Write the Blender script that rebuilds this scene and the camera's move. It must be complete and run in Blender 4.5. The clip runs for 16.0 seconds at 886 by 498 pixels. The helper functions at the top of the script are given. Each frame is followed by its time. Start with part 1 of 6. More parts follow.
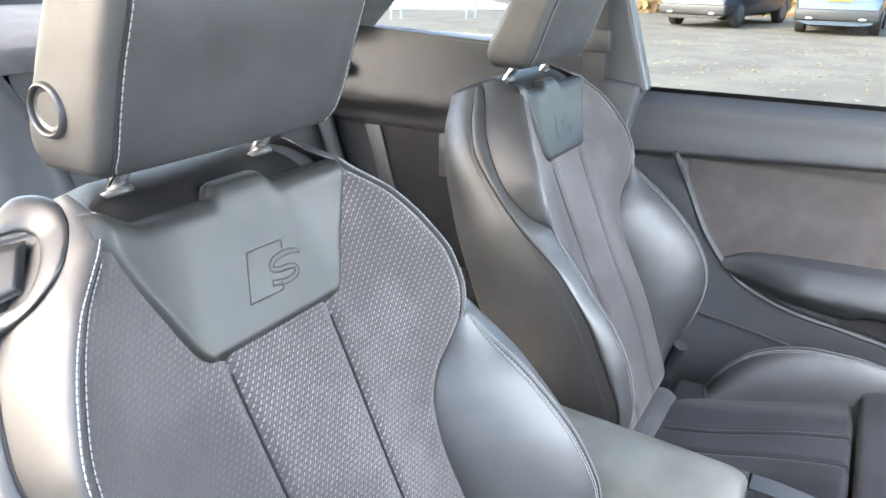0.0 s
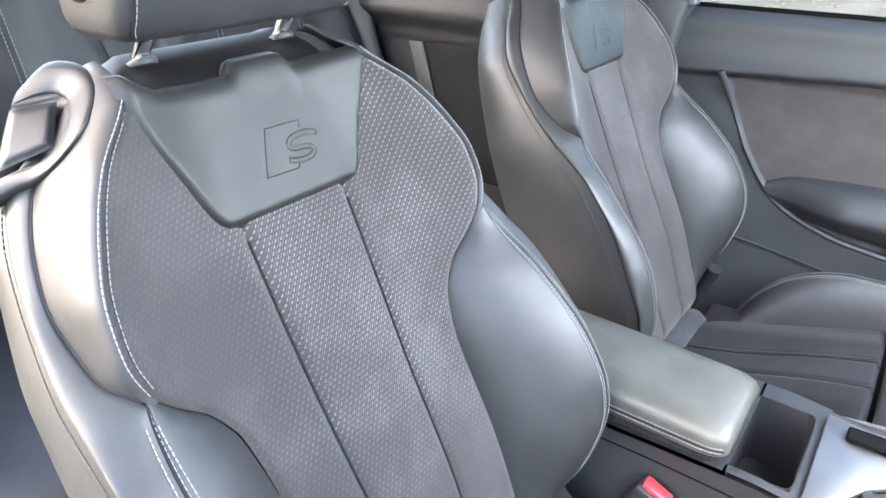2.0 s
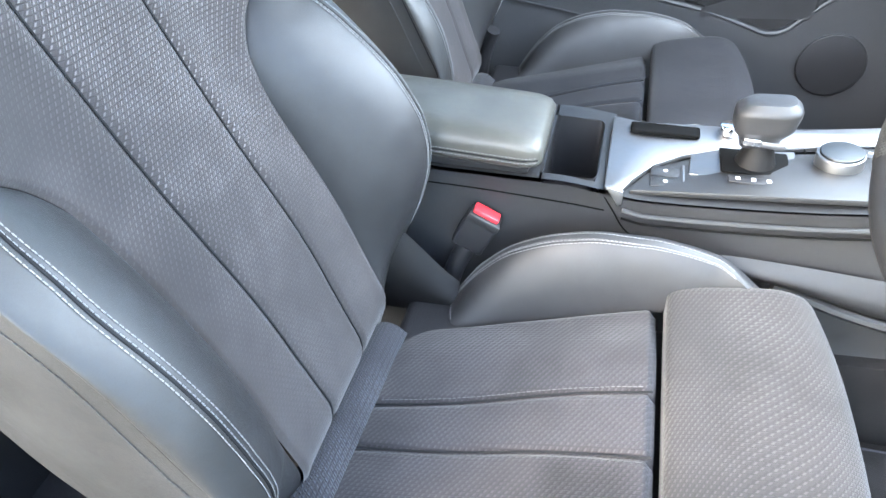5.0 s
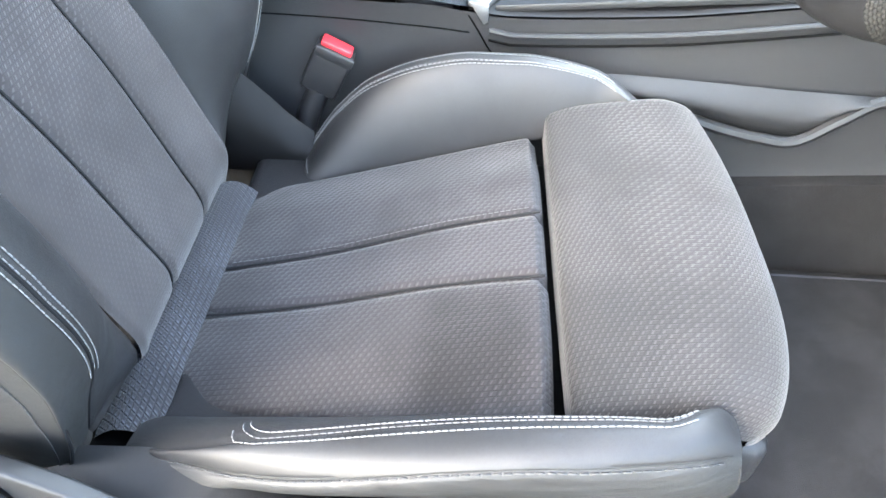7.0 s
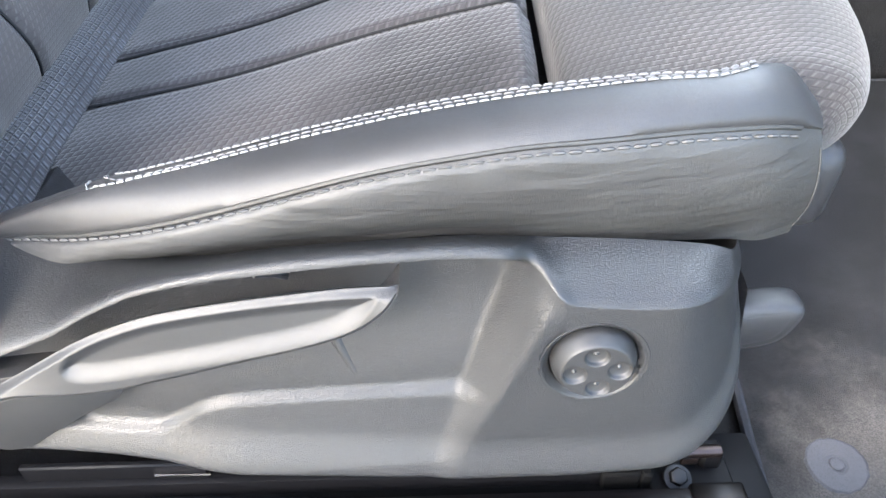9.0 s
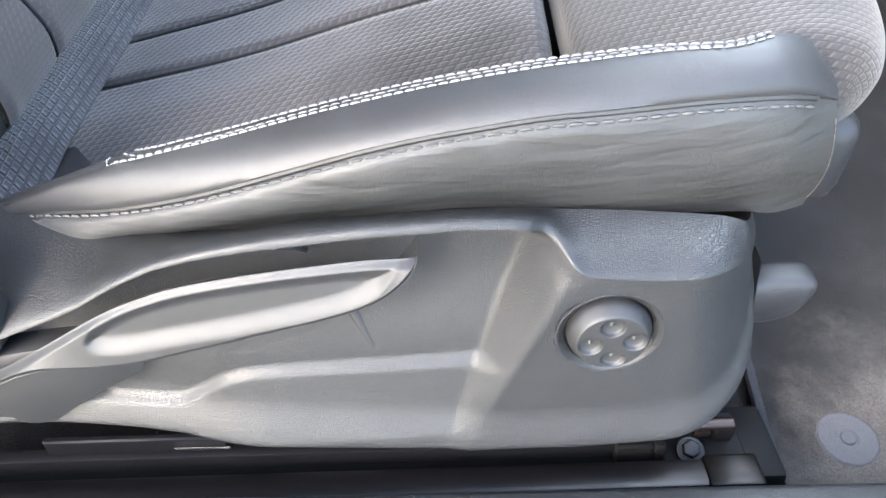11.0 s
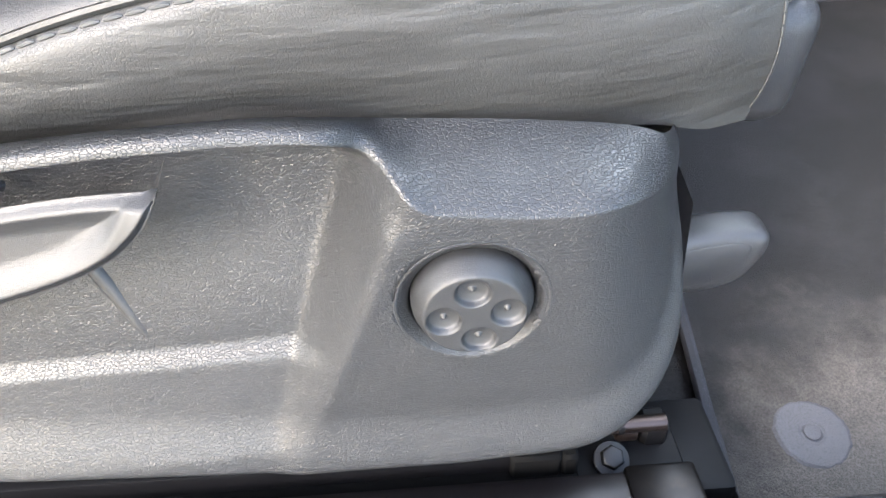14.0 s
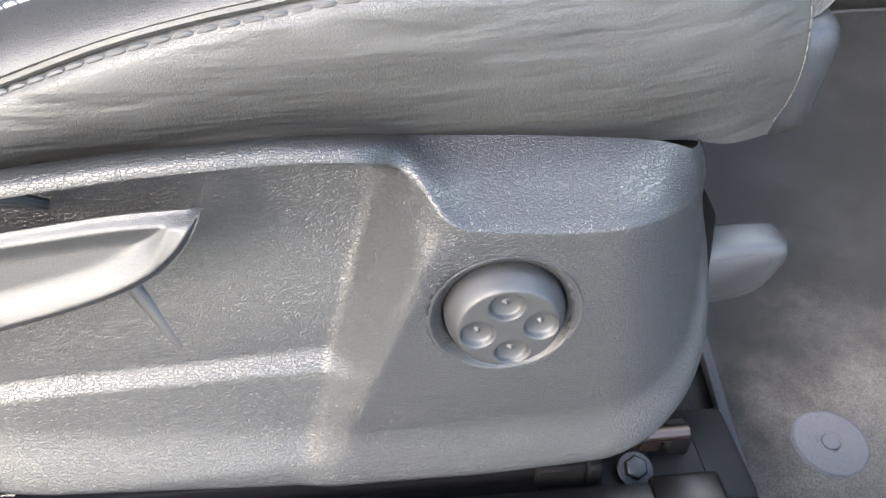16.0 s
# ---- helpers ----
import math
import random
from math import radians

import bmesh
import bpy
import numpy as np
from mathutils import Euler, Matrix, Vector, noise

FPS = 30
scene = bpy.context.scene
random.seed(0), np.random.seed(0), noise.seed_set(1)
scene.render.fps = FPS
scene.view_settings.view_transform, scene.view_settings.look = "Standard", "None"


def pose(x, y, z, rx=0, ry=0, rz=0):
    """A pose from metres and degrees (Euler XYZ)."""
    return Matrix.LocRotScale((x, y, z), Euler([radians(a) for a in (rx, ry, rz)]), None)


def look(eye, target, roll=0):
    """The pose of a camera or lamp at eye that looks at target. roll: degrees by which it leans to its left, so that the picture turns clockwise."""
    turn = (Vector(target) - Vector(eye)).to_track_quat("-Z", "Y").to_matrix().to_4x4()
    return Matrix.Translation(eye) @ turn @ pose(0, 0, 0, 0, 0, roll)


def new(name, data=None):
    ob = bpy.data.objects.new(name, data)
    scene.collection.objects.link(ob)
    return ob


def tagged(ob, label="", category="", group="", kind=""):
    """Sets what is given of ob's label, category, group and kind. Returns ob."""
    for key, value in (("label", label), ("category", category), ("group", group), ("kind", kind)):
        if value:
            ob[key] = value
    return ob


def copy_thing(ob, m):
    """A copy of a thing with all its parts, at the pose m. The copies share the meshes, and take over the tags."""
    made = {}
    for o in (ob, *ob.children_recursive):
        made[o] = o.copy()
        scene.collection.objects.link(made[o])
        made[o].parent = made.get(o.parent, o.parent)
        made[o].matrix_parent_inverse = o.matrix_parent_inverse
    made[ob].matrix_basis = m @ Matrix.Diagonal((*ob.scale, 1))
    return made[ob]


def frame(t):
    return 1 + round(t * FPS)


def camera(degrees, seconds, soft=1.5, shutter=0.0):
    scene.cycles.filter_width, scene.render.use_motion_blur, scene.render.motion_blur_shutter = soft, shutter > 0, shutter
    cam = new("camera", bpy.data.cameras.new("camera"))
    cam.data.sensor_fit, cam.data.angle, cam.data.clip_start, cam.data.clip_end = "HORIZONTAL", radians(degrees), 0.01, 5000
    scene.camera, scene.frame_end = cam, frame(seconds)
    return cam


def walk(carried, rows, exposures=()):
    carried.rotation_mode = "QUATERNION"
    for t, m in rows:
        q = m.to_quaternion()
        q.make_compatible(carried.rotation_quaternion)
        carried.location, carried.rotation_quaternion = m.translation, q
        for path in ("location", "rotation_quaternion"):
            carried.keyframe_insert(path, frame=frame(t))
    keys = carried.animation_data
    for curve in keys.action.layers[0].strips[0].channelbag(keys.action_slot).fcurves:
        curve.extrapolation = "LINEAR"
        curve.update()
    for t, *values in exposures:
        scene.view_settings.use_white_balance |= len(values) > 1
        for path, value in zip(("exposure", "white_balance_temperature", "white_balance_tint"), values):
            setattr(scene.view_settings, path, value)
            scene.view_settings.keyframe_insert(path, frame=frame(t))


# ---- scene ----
cam = camera(63.77, 16.0, soft=1.5)
ROWS = [
    (0.0, (0.0112, -0.3843, 0.9688), (-0.4557, 0.4211, 0.6039), 0.65),
    (0.5, (0.0471, -0.3911, 0.9833), (-0.4780, 0.3852, 0.6345), -0.16),
    (1.0, (0.0581, -0.3930, 0.9731), (-0.4824, 0.3633, 0.6047), -0.00),
    (1.5, (0.0634, -0.3955, 0.9556), (-0.4686, 0.3495, 0.5532), 0.38),
    (2.0, (0.0654, -0.3956, 0.9329), (-0.4464, 0.3401, 0.4893), 0.63),
    (2.5, (0.0697, -0.3902, 0.9094), (-0.4134, 0.3388, 0.4243), 0.63),
    (3.0, (0.0758, -0.3818, 0.8932), (-0.3630, 0.3469, 0.3675), 0.41),
    (3.5, (0.0777, -0.3740, 0.8857), (-0.3008, 0.3640, 0.3269), -0.15),
    (4.0, (0.0657, -0.3963, 0.8760), (-0.2459, 0.3517, 0.2900), -0.77),
    (4.2, (0.0624, -0.4117, 0.8736), (-0.2257, 0.3375, 0.2772), -1.12),
    (6.3, (0.0561, -0.4917, 0.7751), (-0.0214, 0.2424, 0.1006), 1.55),
    (6.5, (0.0578, -0.4841, 0.7622), (0.0024, 0.2433, 0.0782), 2.44),
    (7.0, (0.0596, -0.4493, 0.7031), (0.0430, 0.2695, 0.0081), 2.29),
    (7.5, (0.0763, -0.4374, 0.5942), (0.0539, 0.2813, -0.1007), 0.06),
    (8.0, (0.0838, -0.4556, 0.5327), (0.0667, 0.2568, -0.1690), -1.08),
    (8.5, (0.0833, -0.4548, 0.5039), (0.0718, 0.2461, -0.2093), -1.60),
    (9.0, (0.0884, -0.4540, 0.4920), (0.0747, 0.2393, -0.2285), -2.01),
    (11.5, (0.0829, -0.4617, 0.4905), (0.0603, 0.2154, -0.2449), -2.91),
    (12.0, (0.0846, -0.4617, 0.4844), (0.0689, 0.2132, -0.2533), -2.92),
    (12.5, (0.0995, -0.4443, 0.4375), (0.0960, 0.2302, -0.3008), -2.64),
    (13.0, (0.1275, -0.4178, 0.4031), (0.1380, 0.2566, -0.3352), -2.05),
    (13.5, (0.1358, -0.4078, 0.3987), (0.1551, 0.2661, -0.3399), -1.71),
    (14.0, (0.1373, -0.4063, 0.3993), (0.1618, 0.2690, -0.3378), -1.45),
    (14.5, (0.1383, -0.4063, 0.3997), (0.1653, 0.2705, -0.3359), -1.27),
    (15.0, (0.1338, -0.4064, 0.4003), (0.1599, 0.2731, -0.3329), -1.35),
    (15.5, (0.1291, -0.4081, 0.4012), (0.1522, 0.2730, -0.3306), -1.53),
    (16.0, (0.1270, -0.4075, 0.4035), (0.1514, 0.2779, -0.3242), -1.78),
]
EXPOSURES = [(0.0, 4.22, 6950, 11), (1.5, 4.22, 6850, 12), (3.0, 4.26, 6750, 12), (4.2, 4.24, 6550, 9), (6.3, 4.15, 6300, 6), (7.5, 4.19, 6450, 6), (8.0, 3.93, 6450, 7), (9.0, 3.78, 6400, 8), (16.0, 3.81, 6600, 9)]
walk(cam, [(t, look(eye, target, roll)) for t, eye, target, roll in ROWS], EXPOSURES)

# ---- light: open sky over a car park, low soft sun ----
SUN_EL, SUN_AZ = 36.0, 222.0
world = bpy.data.worlds.new("world")
scene.world = world
world.use_nodes = True
wn = world.node_tree
wn.nodes.clear()
w_out = wn.nodes.new("ShaderNodeOutputWorld")
w_bg = wn.nodes.new("ShaderNodeBackground")
w_sky = wn.nodes.new("ShaderNodeTexSky")
w_sky.sky_type = "NISHITA"
w_sky.sun_disc = False
w_sky.sun_elevation, w_sky.sun_rotation = radians(SUN_EL), radians(SUN_AZ)
w_sky.air_density, w_sky.dust_density, w_sky.ozone_density = 1.0, 2.0, 1.0
w_bg.inputs["Strength"].default_value = 0.15
wn.links.new(w_sky.outputs[0], w_bg.inputs["Color"])
wn.links.new(w_bg.outputs[0], w_out.inputs["Surface"])
sun = new("sun", bpy.data.lights.new("sun", "SUN"))
sun.data.energy, sun.data.angle, sun.data.color = 0.18, radians(20.0), (1.0, 0.94, 0.86)
# light travels from the sun's place: the sky's rotation runs clockwise from +y
_a, _e = radians(SUN_AZ), radians(SUN_EL)
SUN_DIR = Vector((math.sin(_a) * math.cos(_e), math.cos(_a) * math.cos(_e), math.sin(_e)))
sun.matrix_world = look(SUN_DIR * 40, (0, 0, 0))

# area lamp added in the windscreen opening, on top of the sky's own light
glow = new("windscreen_fill", bpy.data.lights.new("windscreen_fill", "AREA"))
glow.data.shape, glow.data.size, glow.data.size_y = "RECTANGLE", 1.16, 0.72
glow.data.energy, glow.data.color = 4.8, (0.80, 0.89, 1.0)
glow.matrix_world = look((0.70, 0.385, 0.955), (0.70 - 0.53, 0.385, 0.955 - 0.85))

# ---- materials ----
def material(name, base, rough=0.5, metal=0.0, sheen=0.0, spec=0.5, coat=0.0):
    m = bpy.data.materials.new(name)
    m.use_nodes = True
    b = m.node_tree.nodes["Principled BSDF"]
    b.inputs["Base Color"].default_value = (*base, 1)
    b.inputs["Roughness"].default_value = rough
    b.inputs["Metallic"].default_value = metal
    b.inputs["Specular IOR Level"].default_value = spec
    b.inputs["Sheen Weight"].default_value = sheen
    b.inputs["Coat Weight"].default_value = coat
    return m


def node(m, kind, **sets):
    n = m.node_tree.nodes.new(kind)
    for k, v in sets.items():
        n.inputs[k].default_value = v
    return n


def link(m, a, b):
    m.node_tree.links.new(a, b)


def bsdf(m):
    return m.node_tree.nodes["Principled BSDF"]


def coords(m, which="Object"):
    return node(m, "ShaderNodeTexCoord").outputs[which]


def math_node(m, op, a, b=None, c=None):
    n = m.node_tree.nodes.new("ShaderNodeMath")
    n.operation = op
    for i, v in enumerate((a, b, c)):
        if v is None:
            continue
        if isinstance(v, (int, float)):
            n.inputs[i].default_value = v
        else:
            link(m, v, n.inputs[i])
    return n.outputs[0]


def noise_tex(m, vec, scale, detail=4.0, rough=0.55):
    n = node(m, "ShaderNodeTexNoise", Scale=scale, Detail=detail, Roughness=rough)
    link(m, vec, n.inputs["Vector"])
    return n.outputs["Fac"]


def ramp(m, fac, lo, hi, a=0.0, b=1.0):
    n = m.node_tree.nodes.new("ShaderNodeMapRange")
    n.interpolation_type = "SMOOTHSTEP"
    for i, v in enumerate((lo, hi, a, b)):
        n.inputs[i + 1].default_value = v
    link(m, fac, n.inputs[0])
    return n.outputs[0]


def mix_col(m, fac, c1, c2):
    n = m.node_tree.nodes.new("ShaderNodeMix")
    n.data_type = "RGBA"
    if isinstance(fac, (int, float)):
        n.inputs[0].default_value = fac
    else:
        link(m, fac, n.inputs[0])
    for i, c in ((6, c1), (7, c2)):
        if isinstance(c, tuple):
            n.inputs[i].default_value = (*c, 1)
        else:
            link(m, c, n.inputs[i])
    return n.outputs[2]


def bump(m, height, distance, strength=1.0, before=None):
    n = node(m, "ShaderNodeBump", Strength=strength, Distance=distance)
    link(m, height, n.inputs["Height"])
    if before is not None:
        link(m, before, n.inputs["Normal"])
    return n.outputs["Normal"]


def creases(m, vec, scale, width=0.15):
    """Islands parted by fine curling creases, as in grained leather: 1 on an island, 0 in a crease."""
    warp = node(m, "ShaderNodeTexNoise", Scale=scale * 0.9, Detail=1.0)
    link(m, vec, warp.inputs["Vector"])
    pull = node(m, "ShaderNodeVectorMath")
    pull.operation = "MULTIPLY_ADD"
    link(m, warp.outputs["Color"], pull.inputs[0])
    pull.inputs[1].default_value = (1.1 / scale,) * 3
    link(m, vec, pull.inputs[2])
    cell = node(m, "ShaderNodeTexVoronoi")
    cell.feature = "DISTANCE_TO_EDGE"
    cell.inputs["Scale"].default_value = scale
    link(m, pull.outputs[0], cell.inputs["Vector"])
    return ramp(m, cell.outputs["Distance"], 0.0, width)


def leather(name, base, rough=0.4, grain=1050.0, depth=0.00005, wrinkle=0.0003, folds=0.0):
    """Fine-grained leather with soft creases and rubbed patches."""
    m = material(name, base, rough, spec=0.48)
    v = coords(m)
    pebble = creases(m, v, grain)
    wide = noise_tex(m, v, 14.0, 5.0)
    crease = noise_tex(m, v, 70.0, 4.0, 0.6)
    n1 = bump(m, wide, wrinkle * 6, 0.6)
    if folds:
        lay = node(m, "ShaderNodeMapping", Rotation=(0.0, radians(28.0), 0.0), Scale=(14.0, 30.0, 75.0))
        link(m, v, lay.inputs["Vector"])
        fold = noise_tex(m, lay.outputs[0], 1.0, 3.0, 0.55)
        n1 = bump(m, ramp(m, fold, 0.32, 0.62), folds, 0.8, n1)
    n2 = bump(m, crease, wrinkle, 0.7, n1)
    n3 = bump(m, pebble, depth, 0.75, n2)
    link(m, n3, bsdf(m).inputs["Normal"])
    dark = tuple(c * 0.82 for c in base)
    light = tuple(c * 1.2 for c in base)
    tone = mix_col(m, ramp(m, wide, 0.35, 0.65), dark, light)
    link(m, mix_col(m, math_node(m, "MULTIPLY", math_node(m, "SUBTRACT", 1.0, pebble), 0.45), tone, tuple(c * 0.45 for c in base)), bsdf(m).inputs["Base Color"])
    rr = math_node(m, "ADD", math_node(m, "MULTIPLY", crease, 0.16), rough - 0.08)
    link(m, rr, bsdf(m).inputs["Roughness"])
    return m


def grained_plastic(name, base, rough=0.45, grain=600.0, depth=0.00025):
    m = material(name, base, rough, spec=0.5)
    v = coords(m)
    # islands drawn out along the moulding
    lay = node(m, "ShaderNodeMapping", Rotation=(0.0, radians(24.0), 0.0), Scale=(0.68, 1.0, 1.2))
    link(m, v, lay.inputs["Vector"])
    pebble = creases(m, lay.outputs[0], grain)
    wide = noise_tex(m, v, 9.0, 4.0)
    fine = noise_tex(m, v, grain * 2.2, 2.0)
    link(m, bump(m, pebble, depth, 0.8, bump(m, fine, depth * 0.2, 0.5)), bsdf(m).inputs["Normal"])
    tone = mix_col(m, wide, tuple(c * 0.85 for c in base), tuple(c * 1.15 for c in base))
    link(m, mix_col(m, math_node(m, "MULTIPLY", math_node(m, "SUBTRACT", 1.0, pebble), 0.75), tone, tuple(c * 0.45 for c in base)), bsdf(m).inputs["Base Color"])
    link(m, math_node(m, "ADD", math_node(m, "MULTIPLY", wide, 0.14), rough - 0.07), bsdf(m).inputs["Roughness"])
    return m


def suede(name, base, pitch_u=0.0066, pitch_v=0.0045, emboss=0.0009, lean=-0.45, dashes=0.62, smooth_below=None, fade=None):
    """Napped cloth embossed with staggered slanting cells; the map is in metres."""
    m = material(name, base, 0.85, sheen=0.16, spec=0.18)
    bsdf(m).inputs["Sheen Roughness"].default_value = 0.45
    uv = node(m, "ShaderNodeUVMap").outputs[0]
    sep = m.node_tree.nodes.new("ShaderNodeSeparateXYZ")
    link(m, uv, sep.inputs[0])
    row = math_node(m, "DIVIDE", sep.outputs["Y"], pitch_v)
    odd = math_node(m, "MULTIPLY", math_node(m, "MODULO", math_node(m, "ABSOLUTE", math_node(m, "FLOOR", row)), 2.0), 0.5)
    fy = math_node(m, "FRACT", row)
    col = math_node(m, "ADD", math_node(m, "ADD", math_node(m, "DIVIDE", sep.outputs["X"], pitch_u), odd), math_node(m, "MULTIPLY", fy, lean))
    fx = math_node(m, "FRACT", col)
    dx = math_node(m, "ABSOLUTE", math_node(m, "SUBTRACT", fx, 0.5))
    dy = math_node(m, "ABSOLUTE", math_node(m, "SUBTRACT", fy, 0.5))
    edge = math_node(m, "MAXIMUM", dx, dy)
    cell = ramp(m, edge, 0.30, 0.49, 1.0, 0.0)
    # highlight painted into the colour: a bright dash along one flank of every cell
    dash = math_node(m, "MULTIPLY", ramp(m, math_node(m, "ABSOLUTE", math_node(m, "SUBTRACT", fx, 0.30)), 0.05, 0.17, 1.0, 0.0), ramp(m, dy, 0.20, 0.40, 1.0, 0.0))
    v = coords(m)
    nap = noise_tex(m, v, 900.0, 3.0)
    wide = noise_tex(m, v, 9.0, 4.0)
    rub = noise_tex(m, v, 42.0, 5.0, 0.65)
    worn = ramp(m, wide, 0.38, 0.60, 0.55, 1.0)
    if smooth_below:
        # the lower back is rubbed almost flat by use
        edge_s = math_node(m, "ADD", sep.outputs[smooth_below[0]], math_node(m, "MULTIPLY", wide, 0.10))
        worn = math_node(m, "MULTIPLY", worn, ramp(m, edge_s, smooth_below[1], smooth_below[2], 0.22, 1.0))
    if fade:
        # the nap is fuller towards the door, and hides the cells
        edge_f = math_node(m, "ADD", sep.outputs["X"], math_node(m, "MULTIPLY", wide, 0.06))
        worn = math_node(m, "MULTIPLY", worn, ramp(m, edge_f, fade[0], fade[1], 0.16, 1.0))
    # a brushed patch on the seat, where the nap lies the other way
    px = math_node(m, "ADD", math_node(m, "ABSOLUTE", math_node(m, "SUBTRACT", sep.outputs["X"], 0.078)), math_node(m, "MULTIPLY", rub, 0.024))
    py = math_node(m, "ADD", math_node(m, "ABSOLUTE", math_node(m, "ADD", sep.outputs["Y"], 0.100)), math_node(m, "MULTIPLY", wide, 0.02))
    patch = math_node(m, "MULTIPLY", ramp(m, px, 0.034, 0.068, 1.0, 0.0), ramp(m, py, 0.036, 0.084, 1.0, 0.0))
    height = math_node(m, "MULTIPLY", cell, worn)
    n1 = bump(m, height, emboss, 0.9)
    n2 = bump(m, nap, 0.00025, 0.5, n1)
    n3 = bump(m, rub, 0.0006, 0.35, n2)
    link(m, n3, bsdf(m).inputs["Normal"])
    c1 = mix_col(m, ramp(m, wide, 0.38, 0.62), tuple(c * 0.84 for c in base), tuple(c * 1.12 for c in base))
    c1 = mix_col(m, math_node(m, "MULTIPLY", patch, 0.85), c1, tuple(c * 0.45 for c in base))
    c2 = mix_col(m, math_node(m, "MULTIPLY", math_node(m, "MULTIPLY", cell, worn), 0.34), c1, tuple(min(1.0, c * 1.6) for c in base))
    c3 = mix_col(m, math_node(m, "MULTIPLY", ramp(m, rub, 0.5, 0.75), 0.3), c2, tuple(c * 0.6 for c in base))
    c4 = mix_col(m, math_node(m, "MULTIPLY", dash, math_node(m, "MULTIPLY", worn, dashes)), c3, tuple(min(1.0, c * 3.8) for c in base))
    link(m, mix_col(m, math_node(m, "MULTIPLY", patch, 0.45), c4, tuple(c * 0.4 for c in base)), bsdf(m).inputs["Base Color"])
    return m


def plush(name, base, scale=450.0, depth=0.0025, dust=1.3):
    m = material(name, base, 0.95, sheen=0.02, spec=0.06)
    v = coords(m)
    fibre = noise_tex(m, v, scale, 5.0, 0.7)
    wide = noise_tex(m, v, 16.0, 5.0)
    speck = noise_tex(m, v, scale * 1.8, 2.0)
    link(m, bump(m, fibre, depth, 0.9), bsdf(m).inputs["Normal"])
    c1 = mix_col(m, fibre, tuple(c * 0.5 for c in base), tuple(c * 1.5 for c in base))
    c2 = mix_col(m, ramp(m, wide, 0.4, 0.7), c1, tuple(c * dust for c in base))
    c3 = mix_col(m, ramp(m, speck, 0.66, 0.72), c2, tuple(min(1, c * 3.5) for c in base))
    link(m, c3, bsdf(m).inputs["Base Color"])
    return m


def worn_metal(name, base, rough=0.3, metal=1.0, dirt=(0.02, 0.02, 0.02), amount=0.5):
    m = material(name, base, rough, metal)
    v = coords(m)
    a = noise_tex(m, v, 60.0, 6.0, 0.7)
    link(m, mix_col(m, ramp(m, a, 0.75 - amount * 0.4, 0.8), base, dirt), bsdf(m).inputs["Base Color"])
    link(m, math_node(m, "ADD", math_node(m, "MULTIPLY", a, 0.3), rough - 0.1), bsdf(m).inputs["Roughness"])
    return m


LEATHER = leather("leather_black", (0.0235, 0.0235, 0.0245), 0.45)
LEATHER_PAD = leather("leather_pad", (0.0165, 0.0166, 0.0156), 0.46)
bsdf(LEATHER_PAD).inputs["Specular IOR Level"].default_value = 0.32
# paler and warmer than the other leather: the armrest's reflected light put into colour
LEATHER_ARM = leather("leather_armrest", (0.062, 0.061, 0.053), 0.38, 520.0, 0.0001, 0.0006)
LEATHER_SIDE = leather("leather_side", (0.0255, 0.0258, 0.0258), 0.42, 1000.0, 0.00005, 0.0004)
LEATHER_CREASED = leather("leather_creased", (0.030, 0.030, 0.0295), 0.45, 960.0, 0.00008, 0.00025, 0.0008)
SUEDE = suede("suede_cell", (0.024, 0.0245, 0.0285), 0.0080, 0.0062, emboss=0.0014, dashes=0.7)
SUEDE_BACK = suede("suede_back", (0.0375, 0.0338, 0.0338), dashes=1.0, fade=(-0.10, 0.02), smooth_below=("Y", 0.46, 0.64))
# darker copy of the back suede, standing in for weaker light on the cushion
SUEDE_DIM = suede("suede_dim", (0.0275, 0.0255, 0.0265), emboss=0.0004, lean=-0.3, dashes=0.34)
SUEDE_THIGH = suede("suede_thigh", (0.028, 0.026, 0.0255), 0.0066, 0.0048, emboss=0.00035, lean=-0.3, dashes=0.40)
# dark copy of the cushion suede; shade on the far seat is in its base
SUEDE_SHADED = suede("suede_shaded", (0.0095, 0.0098, 0.0120), emboss=0.0003, lean=-0.3, dashes=0.15)
bsdf(SUEDE_SHADED).inputs["Sheen Weight"].default_value = 0.06
SUEDE_PLAIN = suede("suede_plain", (0.036, 0.034, 0.034), emboss=0.00012, dashes=0.1)
PLASTIC = grained_plastic("plastic_grained", (0.0150, 0.0155, 0.0166), 0.36, 880.0, 0.00014)
PLASTIC_SMOOTH = grained_plastic("plastic_smooth", (0.0185, 0.0188, 0.0198), 0.43, 1500.0, 0.00004)
PLASTIC_DARK = grained_plastic("plastic_dark", (0.018, 0.018, 0.020), 0.42, 1200.0, 0.00006)
DOOR_PLASTIC = grained_plastic("door_plastic", (0.027, 0.028, 0.031), 0.55, 800.0, 0.0002)
CONSOLE_PLASTIC = grained_plastic("console_plastic", (0.017, 0.0175, 0.019), 0.55, 800.0, 0.00012)
CARPET = plush("carpet", (0.0125, 0.0120, 0.0122))
MAT_CARPET = plush("mat_carpet", (0.0165, 0.0160, 0.0165), 800.0, 0.002, 1.5)
